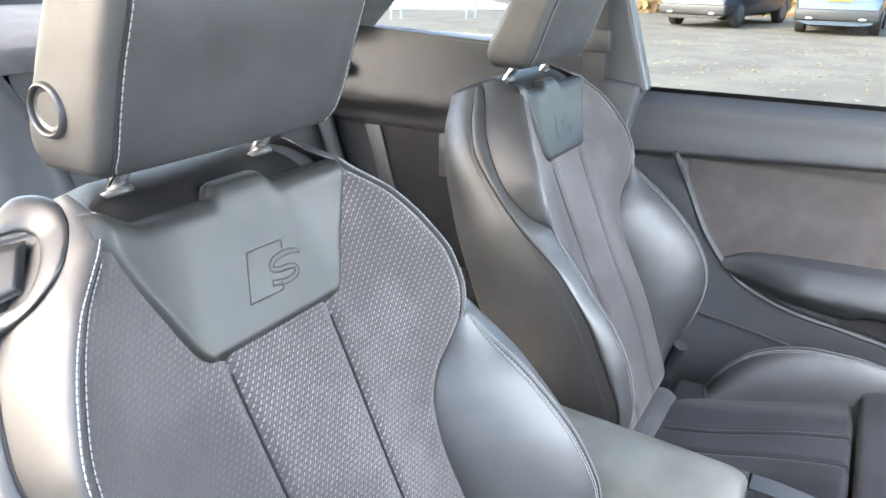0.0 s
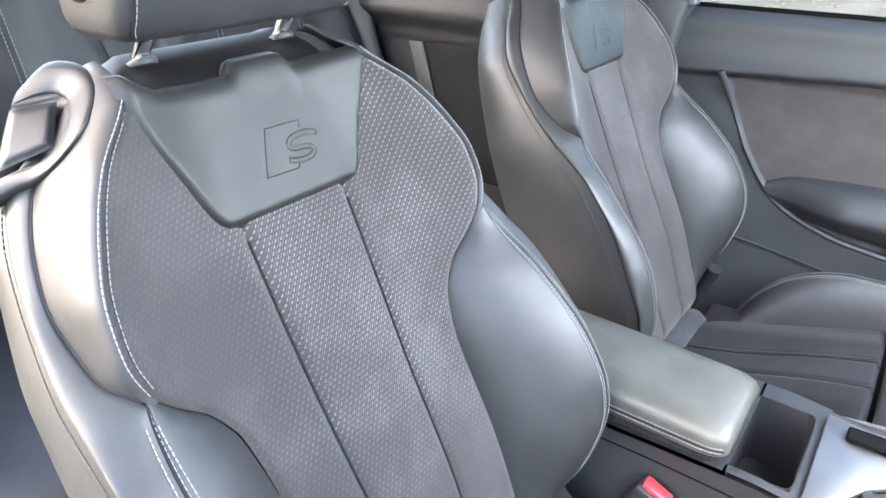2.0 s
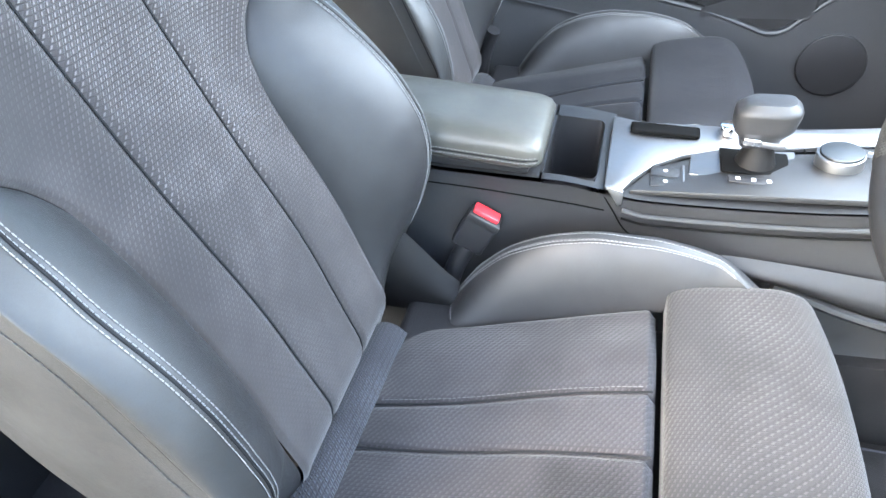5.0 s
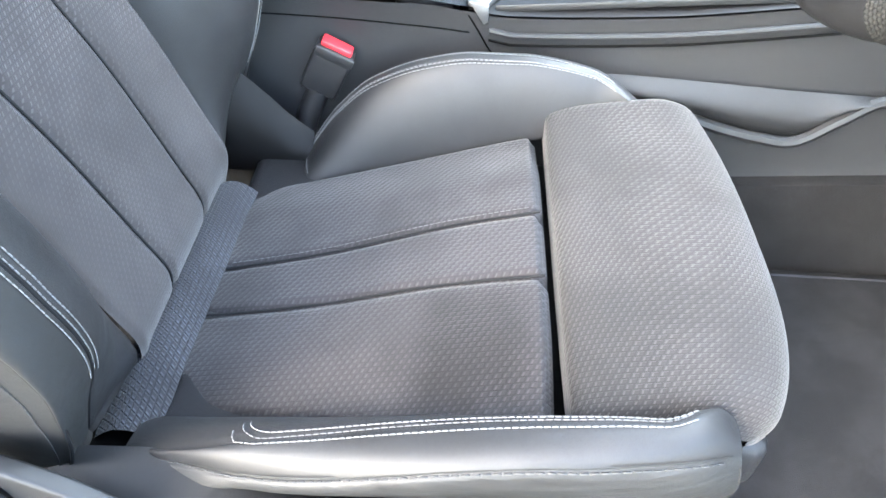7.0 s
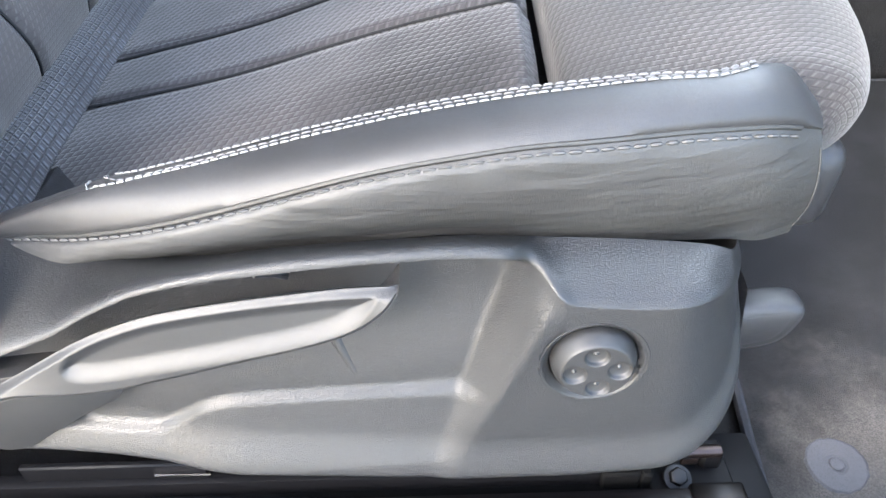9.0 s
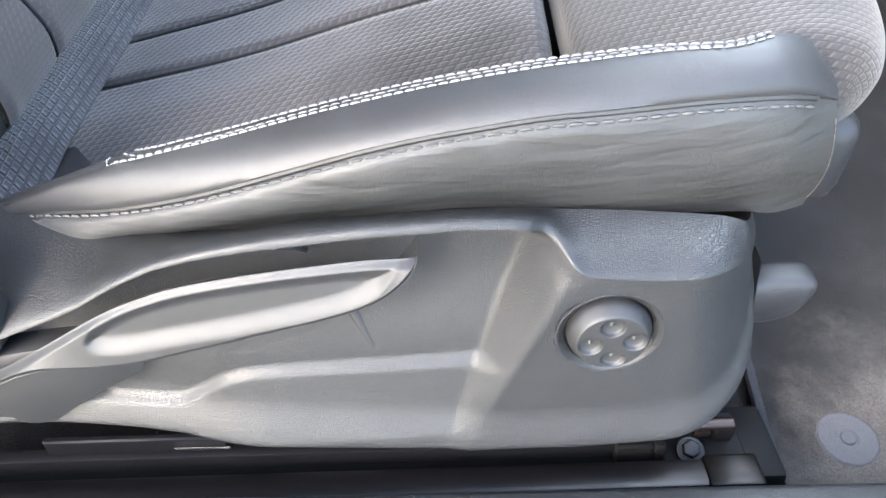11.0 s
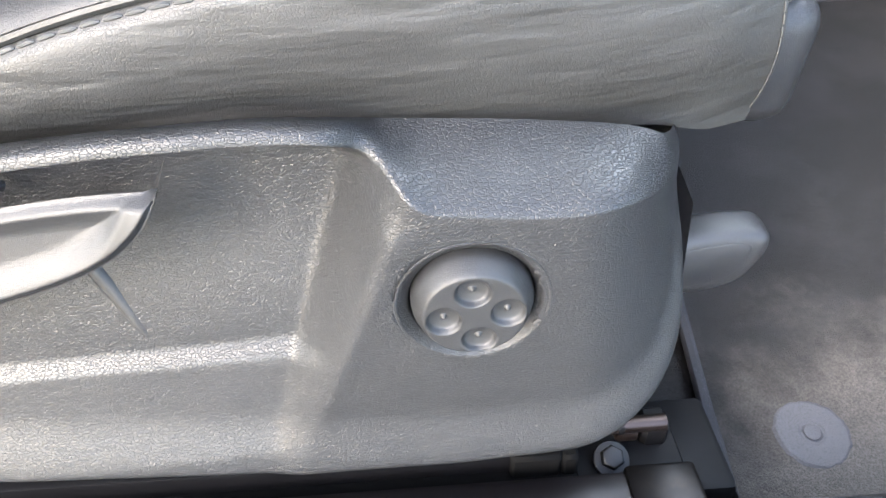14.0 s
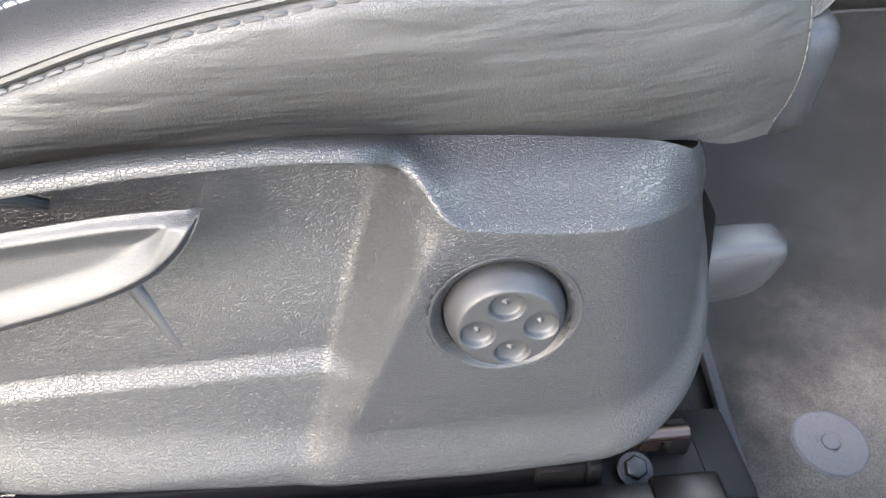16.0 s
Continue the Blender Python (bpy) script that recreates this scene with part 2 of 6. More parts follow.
# sunlit patch painted into the mat's colour near its fixing, mixed with trodden dust
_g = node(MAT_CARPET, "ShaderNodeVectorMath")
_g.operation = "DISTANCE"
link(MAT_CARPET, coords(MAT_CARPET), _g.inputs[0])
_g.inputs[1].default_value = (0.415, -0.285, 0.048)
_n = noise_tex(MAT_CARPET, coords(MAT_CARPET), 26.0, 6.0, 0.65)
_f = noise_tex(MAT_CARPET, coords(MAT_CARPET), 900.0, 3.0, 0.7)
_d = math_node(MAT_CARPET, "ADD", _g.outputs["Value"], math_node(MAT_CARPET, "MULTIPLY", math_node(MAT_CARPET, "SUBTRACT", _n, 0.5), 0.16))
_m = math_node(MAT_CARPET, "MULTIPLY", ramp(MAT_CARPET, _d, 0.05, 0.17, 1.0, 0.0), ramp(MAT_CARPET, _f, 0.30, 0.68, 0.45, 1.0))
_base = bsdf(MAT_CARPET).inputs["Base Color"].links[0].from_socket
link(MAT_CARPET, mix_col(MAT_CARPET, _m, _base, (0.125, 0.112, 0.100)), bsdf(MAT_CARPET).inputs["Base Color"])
THREAD = material("thread_pale", (0.165, 0.165, 0.165), 0.7)
THREAD_GREY = material("thread_grey", (0.12, 0.12, 0.122), 0.7)
THREAD_DARK = material("thread_dark", (0.040, 0.040, 0.041), 0.7)
THREAD_SEAM = material("thread_seam", (0.042, 0.042, 0.042), 0.6)
PIPING = material("piping_black", (0.012, 0.012, 0.013), 0.8, spec=0.2)
CHROME = material("chrome", (0.85, 0.85, 0.86), 0.12, 1.0)
SATIN_DARK = worn_metal("satin_grey", (0.075, 0.080, 0.084), 0.42, 1.0, (0.10, 0.10, 0.10), 0.2)
SATIN = worn_metal("satin_aluminium", (0.25, 0.25, 0.255), 0.40, 1.0, (0.6, 0.6, 0.6), 0.2)
STEEL_DARK = worn_metal("rail_steel", (0.0045, 0.0045, 0.0052), 0.50, 0.1, (0.006, 0.005, 0.005))
bsdf(STEEL_DARK).inputs["Specular IOR Level"].default_value = 0.12
GUIDE_BLACK = grained_plastic("guide_black", (0.0055, 0.0052, 0.0052), 0.55, 1500.0, 0.00004)
bsdf(GUIDE_BLACK).inputs["Specular IOR Level"].default_value = 0.22
# near-black for gaps, recesses and black parts; the gaps' shade is in it
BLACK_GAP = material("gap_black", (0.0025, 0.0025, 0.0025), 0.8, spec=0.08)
RED = material("buckle_red", (0.62, 0.03, 0.04), 0.35)
WHITE_MARK = material("mark_white", (0.55, 0.55, 0.55), 0.6, spec=0.2)
GLASS = material("glass", (0.94, 0.97, 0.96), 0.02)
bsdf(GLASS).inputs["Transmission Weight"].default_value = 1.0
bsdf(GLASS).inputs["IOR"].default_value = 1.02
TINTED = material("tinted_glass", (0.52, 0.55, 0.54), 0.02)
bsdf(TINTED).inputs["Transmission Weight"].default_value = 1.0
bsdf(TINTED).inputs["IOR"].default_value = 1.02
HEADLINER = plush("headliner", (0.30, 0.30, 0.30), 600.0, 0.0006)


# ---- mesh helpers ----
def finish(name, bm, mat, parent=None, smooth=True, sharp=40.0):
    me = bpy.data.meshes.new(name)
    bm.normal_update()
    bm.to_mesh(me)
    bm.free()
    me.materials.append(mat)
    me.polygons.foreach_set("use_smooth", [smooth] * len(me.polygons))
    if smooth:
        me.set_sharp_from_angle(angle=radians(sharp))
    ob = new(name, me)
    ob.parent = parent
    return ob


def part(name, bm, mat, parent, label="", sharp=40.0):
    ob = finish(name, bm, mat, parent, True, sharp)
    if label:
        tagged(ob, label)
    return ob


def thing(name, label, category, group="", at=(0, 0, 0)):
    ob = new(name)
    ob.empty_display_size = 0.05
    ob.matrix_world = Matrix.Translation(at)
    return tagged(ob, label, category, group)


def sm(a, b, x):
    t = min(1.0, max(0.0, (x - a) / (b - a)))
    return t * t * (3 - 2 * t)


def spl(x, pts):
    """Smooth curve through a few control pairs."""
    xs = [p[0] for p in pts]
    ys = [p[1] for p in pts]
    if x <= xs[0]:
        return ys[0]
    if x >= xs[-1]:
        return ys[-1]
    i = next(k for k in range(len(xs) - 1) if x <= xs[k + 1])

    def slope(k):
        if k == 0 or k == len(xs) - 1:
            a, b = (0, 1) if k == 0 else (k - 1, k)
            return (ys[b] - ys[a]) / (xs[b] - xs[a])
        d0 = (ys[k] - ys[k - 1]) / (xs[k] - xs[k - 1])
        d1 = (ys[k + 1] - ys[k]) / (xs[k + 1] - xs[k])
        return 0.0 if d0 * d1 <= 0 else 2 * d0 * d1 / (d0 + d1)

    h = xs[i + 1] - xs[i]
    t = (x - xs[i]) / h
    m0, m1 = slope(i) * h, slope(i + 1) * h
    return (2 * t**3 - 3 * t**2 + 1) * ys[i] + (t**3 - 2 * t**2 + t) * m0 + (3 * t**2 - 2 * t**3) * ys[i + 1] + (t**3 - t**2) * m1


def grid(fn, nu, nv, uv=None, close_u=False, flip=False):
    """A sheet fn(u, v) for u, v from 0 to 1, with a map in metres."""
    bm = bmesh.new()
    rows = [[bm.verts.new(fn(i / nu, j / nv)) for i in range(nu if close_u else nu + 1)] for j in range(nv + 1)]
    lay = bm.loops.layers.uv.new("UVMap")
    for j in range(nv):
        for i in range(nu):
            k = (i + 1) % nu if close_u else i + 1
            vs = [rows[j][i], rows[j][k], rows[j + 1][k], rows[j + 1][i]]
            ab = [(i, j), (i + 1, j), (i + 1, j + 1), (i, j + 1)]
            if flip:
                vs.reverse()
                ab.reverse()
            f = bm.faces.new(vs)
            for lp, (a, b) in zip(f.loops, ab):
                lp[lay].uv = uv(a / nu, b / nv) if uv else (a / nu, b / nv)
    return bm


def cap_ends(bm):
    edges = [e for e in bm.edges if e.is_boundary]
    bmesh.ops.holes_fill(bm, edges=edges, sides=0)


def tube(points, r, sides=8, closed=False):
    """A round cord along points."""
    bm = bmesh.new()
    pts = [Vector(p) for p in points]
    rings = []
    side = None
    for i, p in enumerate(pts):
        a = pts[i - 1] if i or closed else p
        b = pts[(i + 1) % len(pts)] if i < len(pts) - 1 or closed else p
        d = (b - a).normalized()
        if side is None:
            side = d.orthogonal().normalized()
        side = (side - d * side.dot(d)).normalized()
        up = d.cross(side)
        rr = r(i / max(1, len(pts) - 1)) if callable(r) else r
        rings.append([bm.verts.new(p + rr * (math.cos(t) * side + math.sin(t) * up)) for t in (2 * math.pi * k / sides for k in range(sides))])
    n = len(rings)
    for i in range(n if closed else n - 1):
        a, b = rings[i], rings[(i + 1) % n]
        for k in range(sides):
            bm.faces.new((a[k], a[(k + 1) % sides], b[(k + 1) % sides], b[k]))
    if not closed:
        bm.faces.new(rings[0][::-1])
        bm.faces.new(rings[-1])
    return bm


def box(size, at=(0, 0, 0), bevel=0.0, segs=2, turn=None):
    bm = bmesh.new()
    bmesh.ops.create_cube(bm, size=1.0)
    bmesh.ops.scale(bm, vec=size, verts=bm.verts)
    if bevel:
        bmesh.ops.bevel(bm, geom=bm.edges[:], offset=bevel, segments=segs, affect="EDGES", profile=0.5)
    m = Matrix.Translation(at) @ (turn.to_4x4() if turn else Matrix())
    bmesh.ops.transform(bm, matrix=m, verts=bm.verts)
    return bm


def disc(r, h, at, axis=(0, 0, 1), segs=32, bevel=0.0, r2=None):
    bm = bmesh.new()
    bmesh.ops.create_cone(bm, cap_ends=True, segments=segs, radius1=r, radius2=r if r2 is None else r2, depth=h)
    if bevel:
        es = [e for e in bm.edges if len({round(v.co.z, 6) for v in e.verts}) == 1]
        bmesh.ops.bevel(bm, geom=es, offset=bevel, segments=3, affect="EDGES", profile=0.5)
    q = Vector((0, 0, 1)).rotation_difference(Vector(axis)).to_matrix().to_4x4()
    bmesh.ops.transform(bm, matrix=Matrix.Translation(at) @ q, verts=bm.verts)
    return bm


def prism(outline, lo, hi, axis="y", bevel=0.0, segs=2):
    """A flat outline of pairs drawn out along an axis."""
    bm = bmesh.new()

    def put(a, b, c):
        return {"y": (a, c, b), "x": (c, a, b), "z": (a, b, c)}[axis]

    ends = [[bm.verts.new(put(a, b, c)) for a, b in outline] for c in (lo, hi)]
    n = len(outline)
    bm.faces.new(ends[0])
    bm.faces.new(ends[1][::-1])
    for i in range(n):
        bm.faces.new((ends[0][i], ends[1][i], ends[1][(i + 1) % n], ends[0][(i + 1) % n]))
    bmesh.ops.recalc_face_normals(bm, faces=bm.faces)
    if bevel:
        bmesh.ops.bevel(bm, geom=[e for e in bm.edges if e.calc_face_angle(0) > 0.5], offset=bevel, segments=segs, affect="EDGES", profile=0.5)
    return bm


def smooth_line(pts, n):
    """n + 1 points on a Catmull-Rom line through pts."""
    p = [Vector(q) for q in pts]
    p = [2 * p[0] - p[1]] + p + [2 * p[-1] - p[-2]]
    out = []
    k = len(pts) - 1
    for j in range(n + 1):
        f = min(j / n * k, k - 1e-6)
        i = int(f)
        t = f - i
        a, b, c, d = p[i:i + 4]
        out.append(0.5 * ((2 * b) + (c - a) * t + (2 * a - 5 * b + 4 * c - d) * t * t + (3 * b - a - 3 * c + d) * t**3))
    return out


def stitches(fn, a, b, pitch=0.0048, r=0.00052, lift=0.0004, fill=0.86):
    """Threads laid along the line fn(t), from a to b; each stitch is a short cord."""
    pts = [fn(a + (b - a) * i / 240) for i in range(241)]
    pts = [(Vector(p), Vector(n)) for p, n in pts]
    acc = [0.0]
    for i in range(240):
        acc.append(acc[-1] + (pts[i + 1][0] - pts[i][0]).length)

    def at(d):
        i = min(239, max(0, int(np.searchsorted(acc, d)) - 1))
        f = (d - acc[i]) / max(1e-9, acc[i + 1] - acc[i])
        return pts[i][0].lerp(pts[i + 1][0], f), pts[i][1].lerp(pts[i + 1][1], f).normalized()

    verts, faces = [], []
    k = int(acc[-1] / pitch)
    for j in range(k):
        d0, d1 = j * pitch, (j + fill) * pitch
        base = len(verts)
        for q, rr, up in ((0.0, 0.35, -0.3), (0.2, 1.0, 0.6), (0.8, 1.0, 0.6), (1.0, 0.35, -0.3)):
            p, n = at(d0 + (d1 - d0) * q)
            p2, _ = at(d0 + (d1 - d0) * q + 0.0005)
            d = (p2 - p).normalized()
            side = d.cross(n).normalized()
            c = p + n * (lift + up * r * 0.5)
            for t in range(6):
                w = 2 * math.pi * t / 6
                verts.append(c + r * rr * (math.cos(w) * side + math.sin(w) * n))
        for q in range(3):
            for t in range(6):
                a0, a1 = base + q * 6 + t, base + q * 6 + (t + 1) % 6
                faces.append((a0, a1, a1 + 6, a0 + 6))
        faces.append(tuple(base + t for t in range(6))[::-1])
        faces.append(tuple(base + 18 + t for t in range(6)))
    me = bpy.data.meshes.new("tmp")
    me.from_pydata(verts, [], faces)
    bm = bmesh.new()
    bm.from_mesh(me)
    bpy.data.meshes.remove(me)
    return bm
THREAD_BIND = plush("binding_cloth", (0.026, 0.026, 0.029), 900.0, 0.0008)
FIX_GREY = grained_plastic("fixing_grey", (0.050, 0.046, 0.050), 0.6, 900.0, 0.0001)
DOOR_CLOTH = plush("door_suede", (0.045, 0.040, 0.039), 900.0, 0.0004)
TRIM_GREY = grained_plastic("trim_grey", (0.034, 0.035, 0.038), 0.45, 1500.0, 0.00005)
POCKET = plush("pocket_lining", (0.019, 0.0185, 0.019), 900.0, 0.0004)
CAR_BLACK = material("car_paint_black", (0.02, 0.02, 0.022), 0.2, 0.0, coat=0.5)
WEBBING = plush("belt_webbing", (0.03, 0.029, 0.028), 1200.0, 0.0003)
C_CLOTH = plush("pillar_cloth", (0.10, 0.095, 0.095), 800.0, 0.0005)
SHELF_CLOTH = plush("shelf_cloth", (0.045, 0.045, 0.047), 800.0, 0.0005)
REAR_CLOTH = plush("rear_cloth", (0.0085, 0.0085, 0.0095), 900.0, 0.0004)

REAR_PLASTIC = grained_plastic("rear_plastic", (0.015, 0.0155, 0.0175), 0.62, 900.0, 0.0001)
bsdf(REAR_PLASTIC).inputs["Specular IOR Level"].default_value = 0.25
WHEEL_LEATHER = leather("leather_wheel", (0.013, 0.013, 0.0135), 0.50, 900.0, 0.00008, 0.0002)
THREAD_DIM = material("thread_dim", (0.075, 0.073, 0.074), 0.7)


# ---- front seat ----
def bk(s, y, n):
    """Place on the backrest: s up along it, y across, n out of its face."""
    return Vector((-0.18 - 0.3827 * s + 0.9239 * n, y + max(0.0, 0.022 * (1 - s / 0.6)), 0.235 + 0.9239 * s + 0.3827 * n))


BACK_UP = Vector((-0.3827, 0, 0.9239))


SEAM = [(0.0, 0.047), (0.25, 0.055), (0.48, 0.060), (0.60, 0.060)]
BOUND = [(0.0, 0.130), (0.28, 0.131), (0.34, 0.139), (0.375, 0.158), (0.40, 0.186), (0.42, 0.202), (0.45, 0.209), (0.48, 0.206), (0.523, 0.189), (0.563, 0.164), (0.603, 0.124), (0.625, 0.108)]
CREST_Y = [(0.0, 0.192), (0.05, 0.200), (0.10, 0.209), (0.15, 0.217), (0.20, 0.221), (0.28, 0.222), (0.35, 0.218), (0.40, 0.210), (0.415, 0.206)]
CREST_N = [(0.0, -0.030), (0.05, 0.018), (0.076, 0.046), (0.10, 0.068), (0.142, 0.097), (0.17, 0.107), (0.20, 0.111), (0.24, 0.107), (0.327, 0.077), (0.39, 0.044), (0.415, 0.036)]
OUT_Y = [(0.0, 0.228), (0.05, 0.238), (0.1, 0.246), (0.2, 0.252), (0.32, 0.252), (0.42, 0.244), (0.48, 0.230), (0.55, 0.206), (0.60, 0.170), (0.645, 0.120)]
OUT_N = [(0.0, -0.030), (0.035, 0.005), (0.07, 0.032), (0.11, 0.056), (0.155, 0.066), (0.26, 0.065), (0.35, 0.048), (0.42, 0.010), (0.5, -0.028), (0.56, -0.048), (0.645, -0.055)]
SHO_Y = [(0.415, 0.206), (0.44, 0.220), (0.48, 0.219), (0.52, 0.209), (0.57, 0.184), (0.61, 0.148), (0.645, 0.112)]
SHO_N = [(0.415, 0.036), (0.44, 0.016), (0.48, -0.006), (0.52, -0.018), (0.57, -0.028), (0.61, -0.034), (0.645, -0.045)]


def crest_n(s, sign):
    """The door side is sat flatter than the other."""
    n = spl(s, CREST_N)
    return n - (0.19 * sm(0.06, 0.16, s) * sm(0.42, 0.30, s) * max(0.0, n) if sign < 0 else 0.0)


def n_back(s, y):
    a = abs(y)
    y0 = spl(s, [(0, 0.105), (0.36, 0.100), (0.5, 0.078), (0.62, 0.045)])
    n = max(0.0, a - y0) ** 1.5
    n += 0.008 * math.exp(-(((s - 0.17) / 0.10) ** 2)) - 0.030 * sm(0.04, -0.03, s) ** 2
    n -= 9.0 * max(0.0, s - 0.598) ** 2
    return n


def edge_drop(d, w, depth):
    """How far a padded panel sinks at a distance d from its seam."""
    return -depth * (1 - sm(0.0, w, d)) ** 1.5


def back_centre(u, v):
    s = -0.02 + 0.52 * v
    h = spl(s, SEAM)
    y = h * (2 * u - 1)
    return bk(s, y, n_back(s, y) + edge_drop(h - abs(y), 0.009, 0.0045) + 0.0015)


def back_side(sign):
    def fn(u, v):
        s = -0.02 + 0.622 * v
        a, b = spl(s, SEAM), spl(s, BOUND)
        y = a + (b - a) * u
        d = min(y - a, b - y)
        return bk(s, sign * y, n_back(s, y) + edge_drop(d, 0.010, 0.0045) + 0.0015)
    return fn


def bolster_in(sign):
    def fn(u, v):
        s = -0.005 + 0.42 * v
        a, c = spl(s, BOUND), spl(s, CREST_Y)
        na, nc = n_back(s, a) - 0.004, crest_n(s, sign)
        k = 2 * u * (1 - u)
        y = a * (1 - u) ** 2 + (a + 0.30 * (c - a)) * k + c * u * u
        n = na * (1 - u) ** 2 + (na + 0.78 * (nc - na)) * k + nc * u * u
        n += edge_drop(min(u, 1.0) * 0.09, 0.008, 0.003)
        n -= 0.0025 * (1 - sm(0.0, 0.05, 1 - u))
        return bk(s, sign * y, n)
    return fn


def bolster_out(sign):
    def fn(u, v):
        s = -0.005 + 0.648 * v
        if s < 0.415:
            c, nc = spl(s, CREST_Y), crest_n(s, sign)
        else:
            c, nc = spl(s, SHO_Y), spl(s, SHO_N)
        e, ne = spl(s, OUT_Y), spl(s, OUT_N)
        k = 2 * u * (1 - u)
        y = c * (1 - u) ** 2 + (max(c, e) + 0.006) * k + e * u * u
        n = nc * (1 - u) ** 2 + (0.5 * nc + 0.5 * ne + 0.012 * sm(0, 0.08, abs(nc - ne))) * k + ne * u * u
        n -= 0.0025 * (1 - sm(0.0, 0.07, u))
        y -= 0.002 * (1 - sm(0.0, 0.10, 1 - u))
        return bk(s, sign * y, n)
    return fn


def shoulder(sign):
    def fn(u, v):
        s = 0.412 + 0.233 * v
        a, na = spl(s, BOUND), n_back(s, spl(s, BOUND))
        if s > 0.61:
            na -= 0.55 * (s - 0.61)
        c, nc = spl(s, SHO_Y), spl(s, SHO_N)
        k = 2 * u * (1 - u)
        y = a * (1 - u) ** 2 + (0.35 * a + 0.65 * c + 0.004) * k + c * u * u
        n = na * (1 - u) ** 2 + (na + 0.002) * k + nc * u * u
        n += -0.003 * (1 - sm(0, 0.06, u)) - 0.003 * (1 - sm(0, 0.05, 1 - u))
        return bk(s, sign * y, n + 0.001)
    return fn


def back_flank(sign):
    def fn(u, v):
        s = -0.03 + 0.675 * v
        y, n = spl(s, OUT_Y) - 0.002, spl(s, OUT_N)
        yy = y - 0.020 * u * u
        nn = n + (-0.115 - n) * u
        yy += 0.006 * math.sin(math.pi * u)
        return bk(s, sign * yy, nn)
    return fn


def back_rear(u, v):
    s = -0.03 + 0.675 * v
    w = spl(s, OUT_Y) - 0.022
    y = w * (2 * u - 1)
    return bk(s, y, -0.115 - 0.018 * (1 - (2 * u - 1) ** 4))


def head_panel(u, v):
    """Leather pad under the headrest, proud of the cloth, with a lipped top."""
    y1 = 2 * u - 1
    top = 0.6235 - 0.0115 * sm(0.022, 0.034, abs(y1 * 0.12 - 0.013)) + 0.017 * sm(0.084, 0.126, -y1 * 0.125)
    s = 0.4915 + (top - 0.4915) * v
    w = spl(s, [(0.4915, 0.058), (0.4925, 0.0680), (0.495, 0.0760), (0.499, 0.0822), (0.507, 0.0885), (0.54, 0.103), (0.58, 0.121), (0.60, 0.127), (0.64, 0.126)])
    y = w * y1
    d = min((1 - abs(y1)) * w, (s - 0.4915) * 1.0 + 0.0005)
    n = n_back(min(s, 0.605), y) * 0.85 + 0.0075 + edge_drop(d, 0.011, 0.0105)
    n += 0.003 * sm(0.04, 0.0, top - s) - 0.013 * (1 - math.sqrt(1 - min(1.0, max(0.0, 0.020 - (top - s)) / 0.020) ** 2))
    return bk(s, y, n)


def top_plate(u, v):
    """Dark guide plate that the headrest posts go into."""
    y = (0.127 - 0.040 * sm(0.25, 1.0, v)) * (2 * u - 1)
    s, n = spl(v, [(0, 0.606), (0.3, 0.622), (0.6, 0.640), (0.85, 0.652), (1, 0.652)]), spl(v, [(0, 0.000), (0.3, -0.010), (0.6, -0.026), (0.85, -0.060), (1, -0.118)])
    e = sm(0.8, 1.0, abs(2 * u - 1))
    return bk(s - 0.010 * e, y, n - 0.004 * e)


def on(fn, u, v, sign=1.0, e=0.004):
    """Place and outward normal on a sheet."""
    p = Vector(fn(u, v))
    a = Vector(fn(min(1, u + e), v)) - Vector(fn(max(0, u - e), v))
    b = Vector(fn(u, min(1, v + e))) - Vector(fn(u, max(0, v - e)))
    return p, (a.cross(b) * sign).normalized()


def outward(fn, u, v, away):
    p, n = on(fn, u, v)
    return (p, n) if (p - away).dot(n) > 0 else (p, -n)


def facing(bm, away):
    """Turn an open sheet's faces away from a place inside it."""
    bm.normal_update()
    s = sum((f.calc_center_median() - away).dot(f.normal) * f.calc_area() for f in bm.faces)
    if s < 0:
        bmesh.ops.reverse_faces(bm, faces=bm.faces)
    return bm


# cushion
CU_SEAM = [(-0.19, 0.028), (-0.10, 0.031), (0.13, 0.040)]
CU_HALF = [(-0.19, 0.136), (-0.12, 0.146), (0.0, 0.164), (0.13, 0.181), (0.30, 0.190)]


def z_cush(x, y):
    z = 0.2165 + 0.235 * (x + 0.16)
    z -= 0.014 * sm(0.085, 0.175, abs(y))
    z -= 0.004 * math.exp(-(((x + 0.05) / 0.07) ** 2 + ((abs(y) - 0.02) / 0.09) ** 2))
    return z


def mid_y(x):
    """The sat-in centre line wanders towards the door at the rear."""
    return -0.017 * sm(0.10, -0.17, x)


def cush_strip(y_in, y_out):
    def fn(u, v):
        x = -0.160 + 0.2985 * v
        a, b = y_in(x), y_out(x)
        y = a + (b - a) * u
        d = min(abs(y - a), abs(b - y))
        z = z_cush(x, y) + edge_drop(d, 0.010, 0.0058)
        z += edge_drop(0.1385 - x, 0.012, 0.015)
        return Vector((x, y, z))
    return fn


def cush_uv(fn):
    def uv(u, v):
        p = fn(u, v)
        return (p.x, p.y)
    return uv


def rear_roll(u, v):
    """Cloth roll that closes the joint of cushion and backrest."""
    y = -0.170 + 0.296 * u
    x = -0.152 - 0.052 * v - 0.008 * (1 - u)
    z = 0.205 + 0.026 * math.sin(math.pi * (0.15 + 0.75 * v)) - 0.006 * sm(0.10, 0.17, abs(y))
    return Vector((x, y, z))


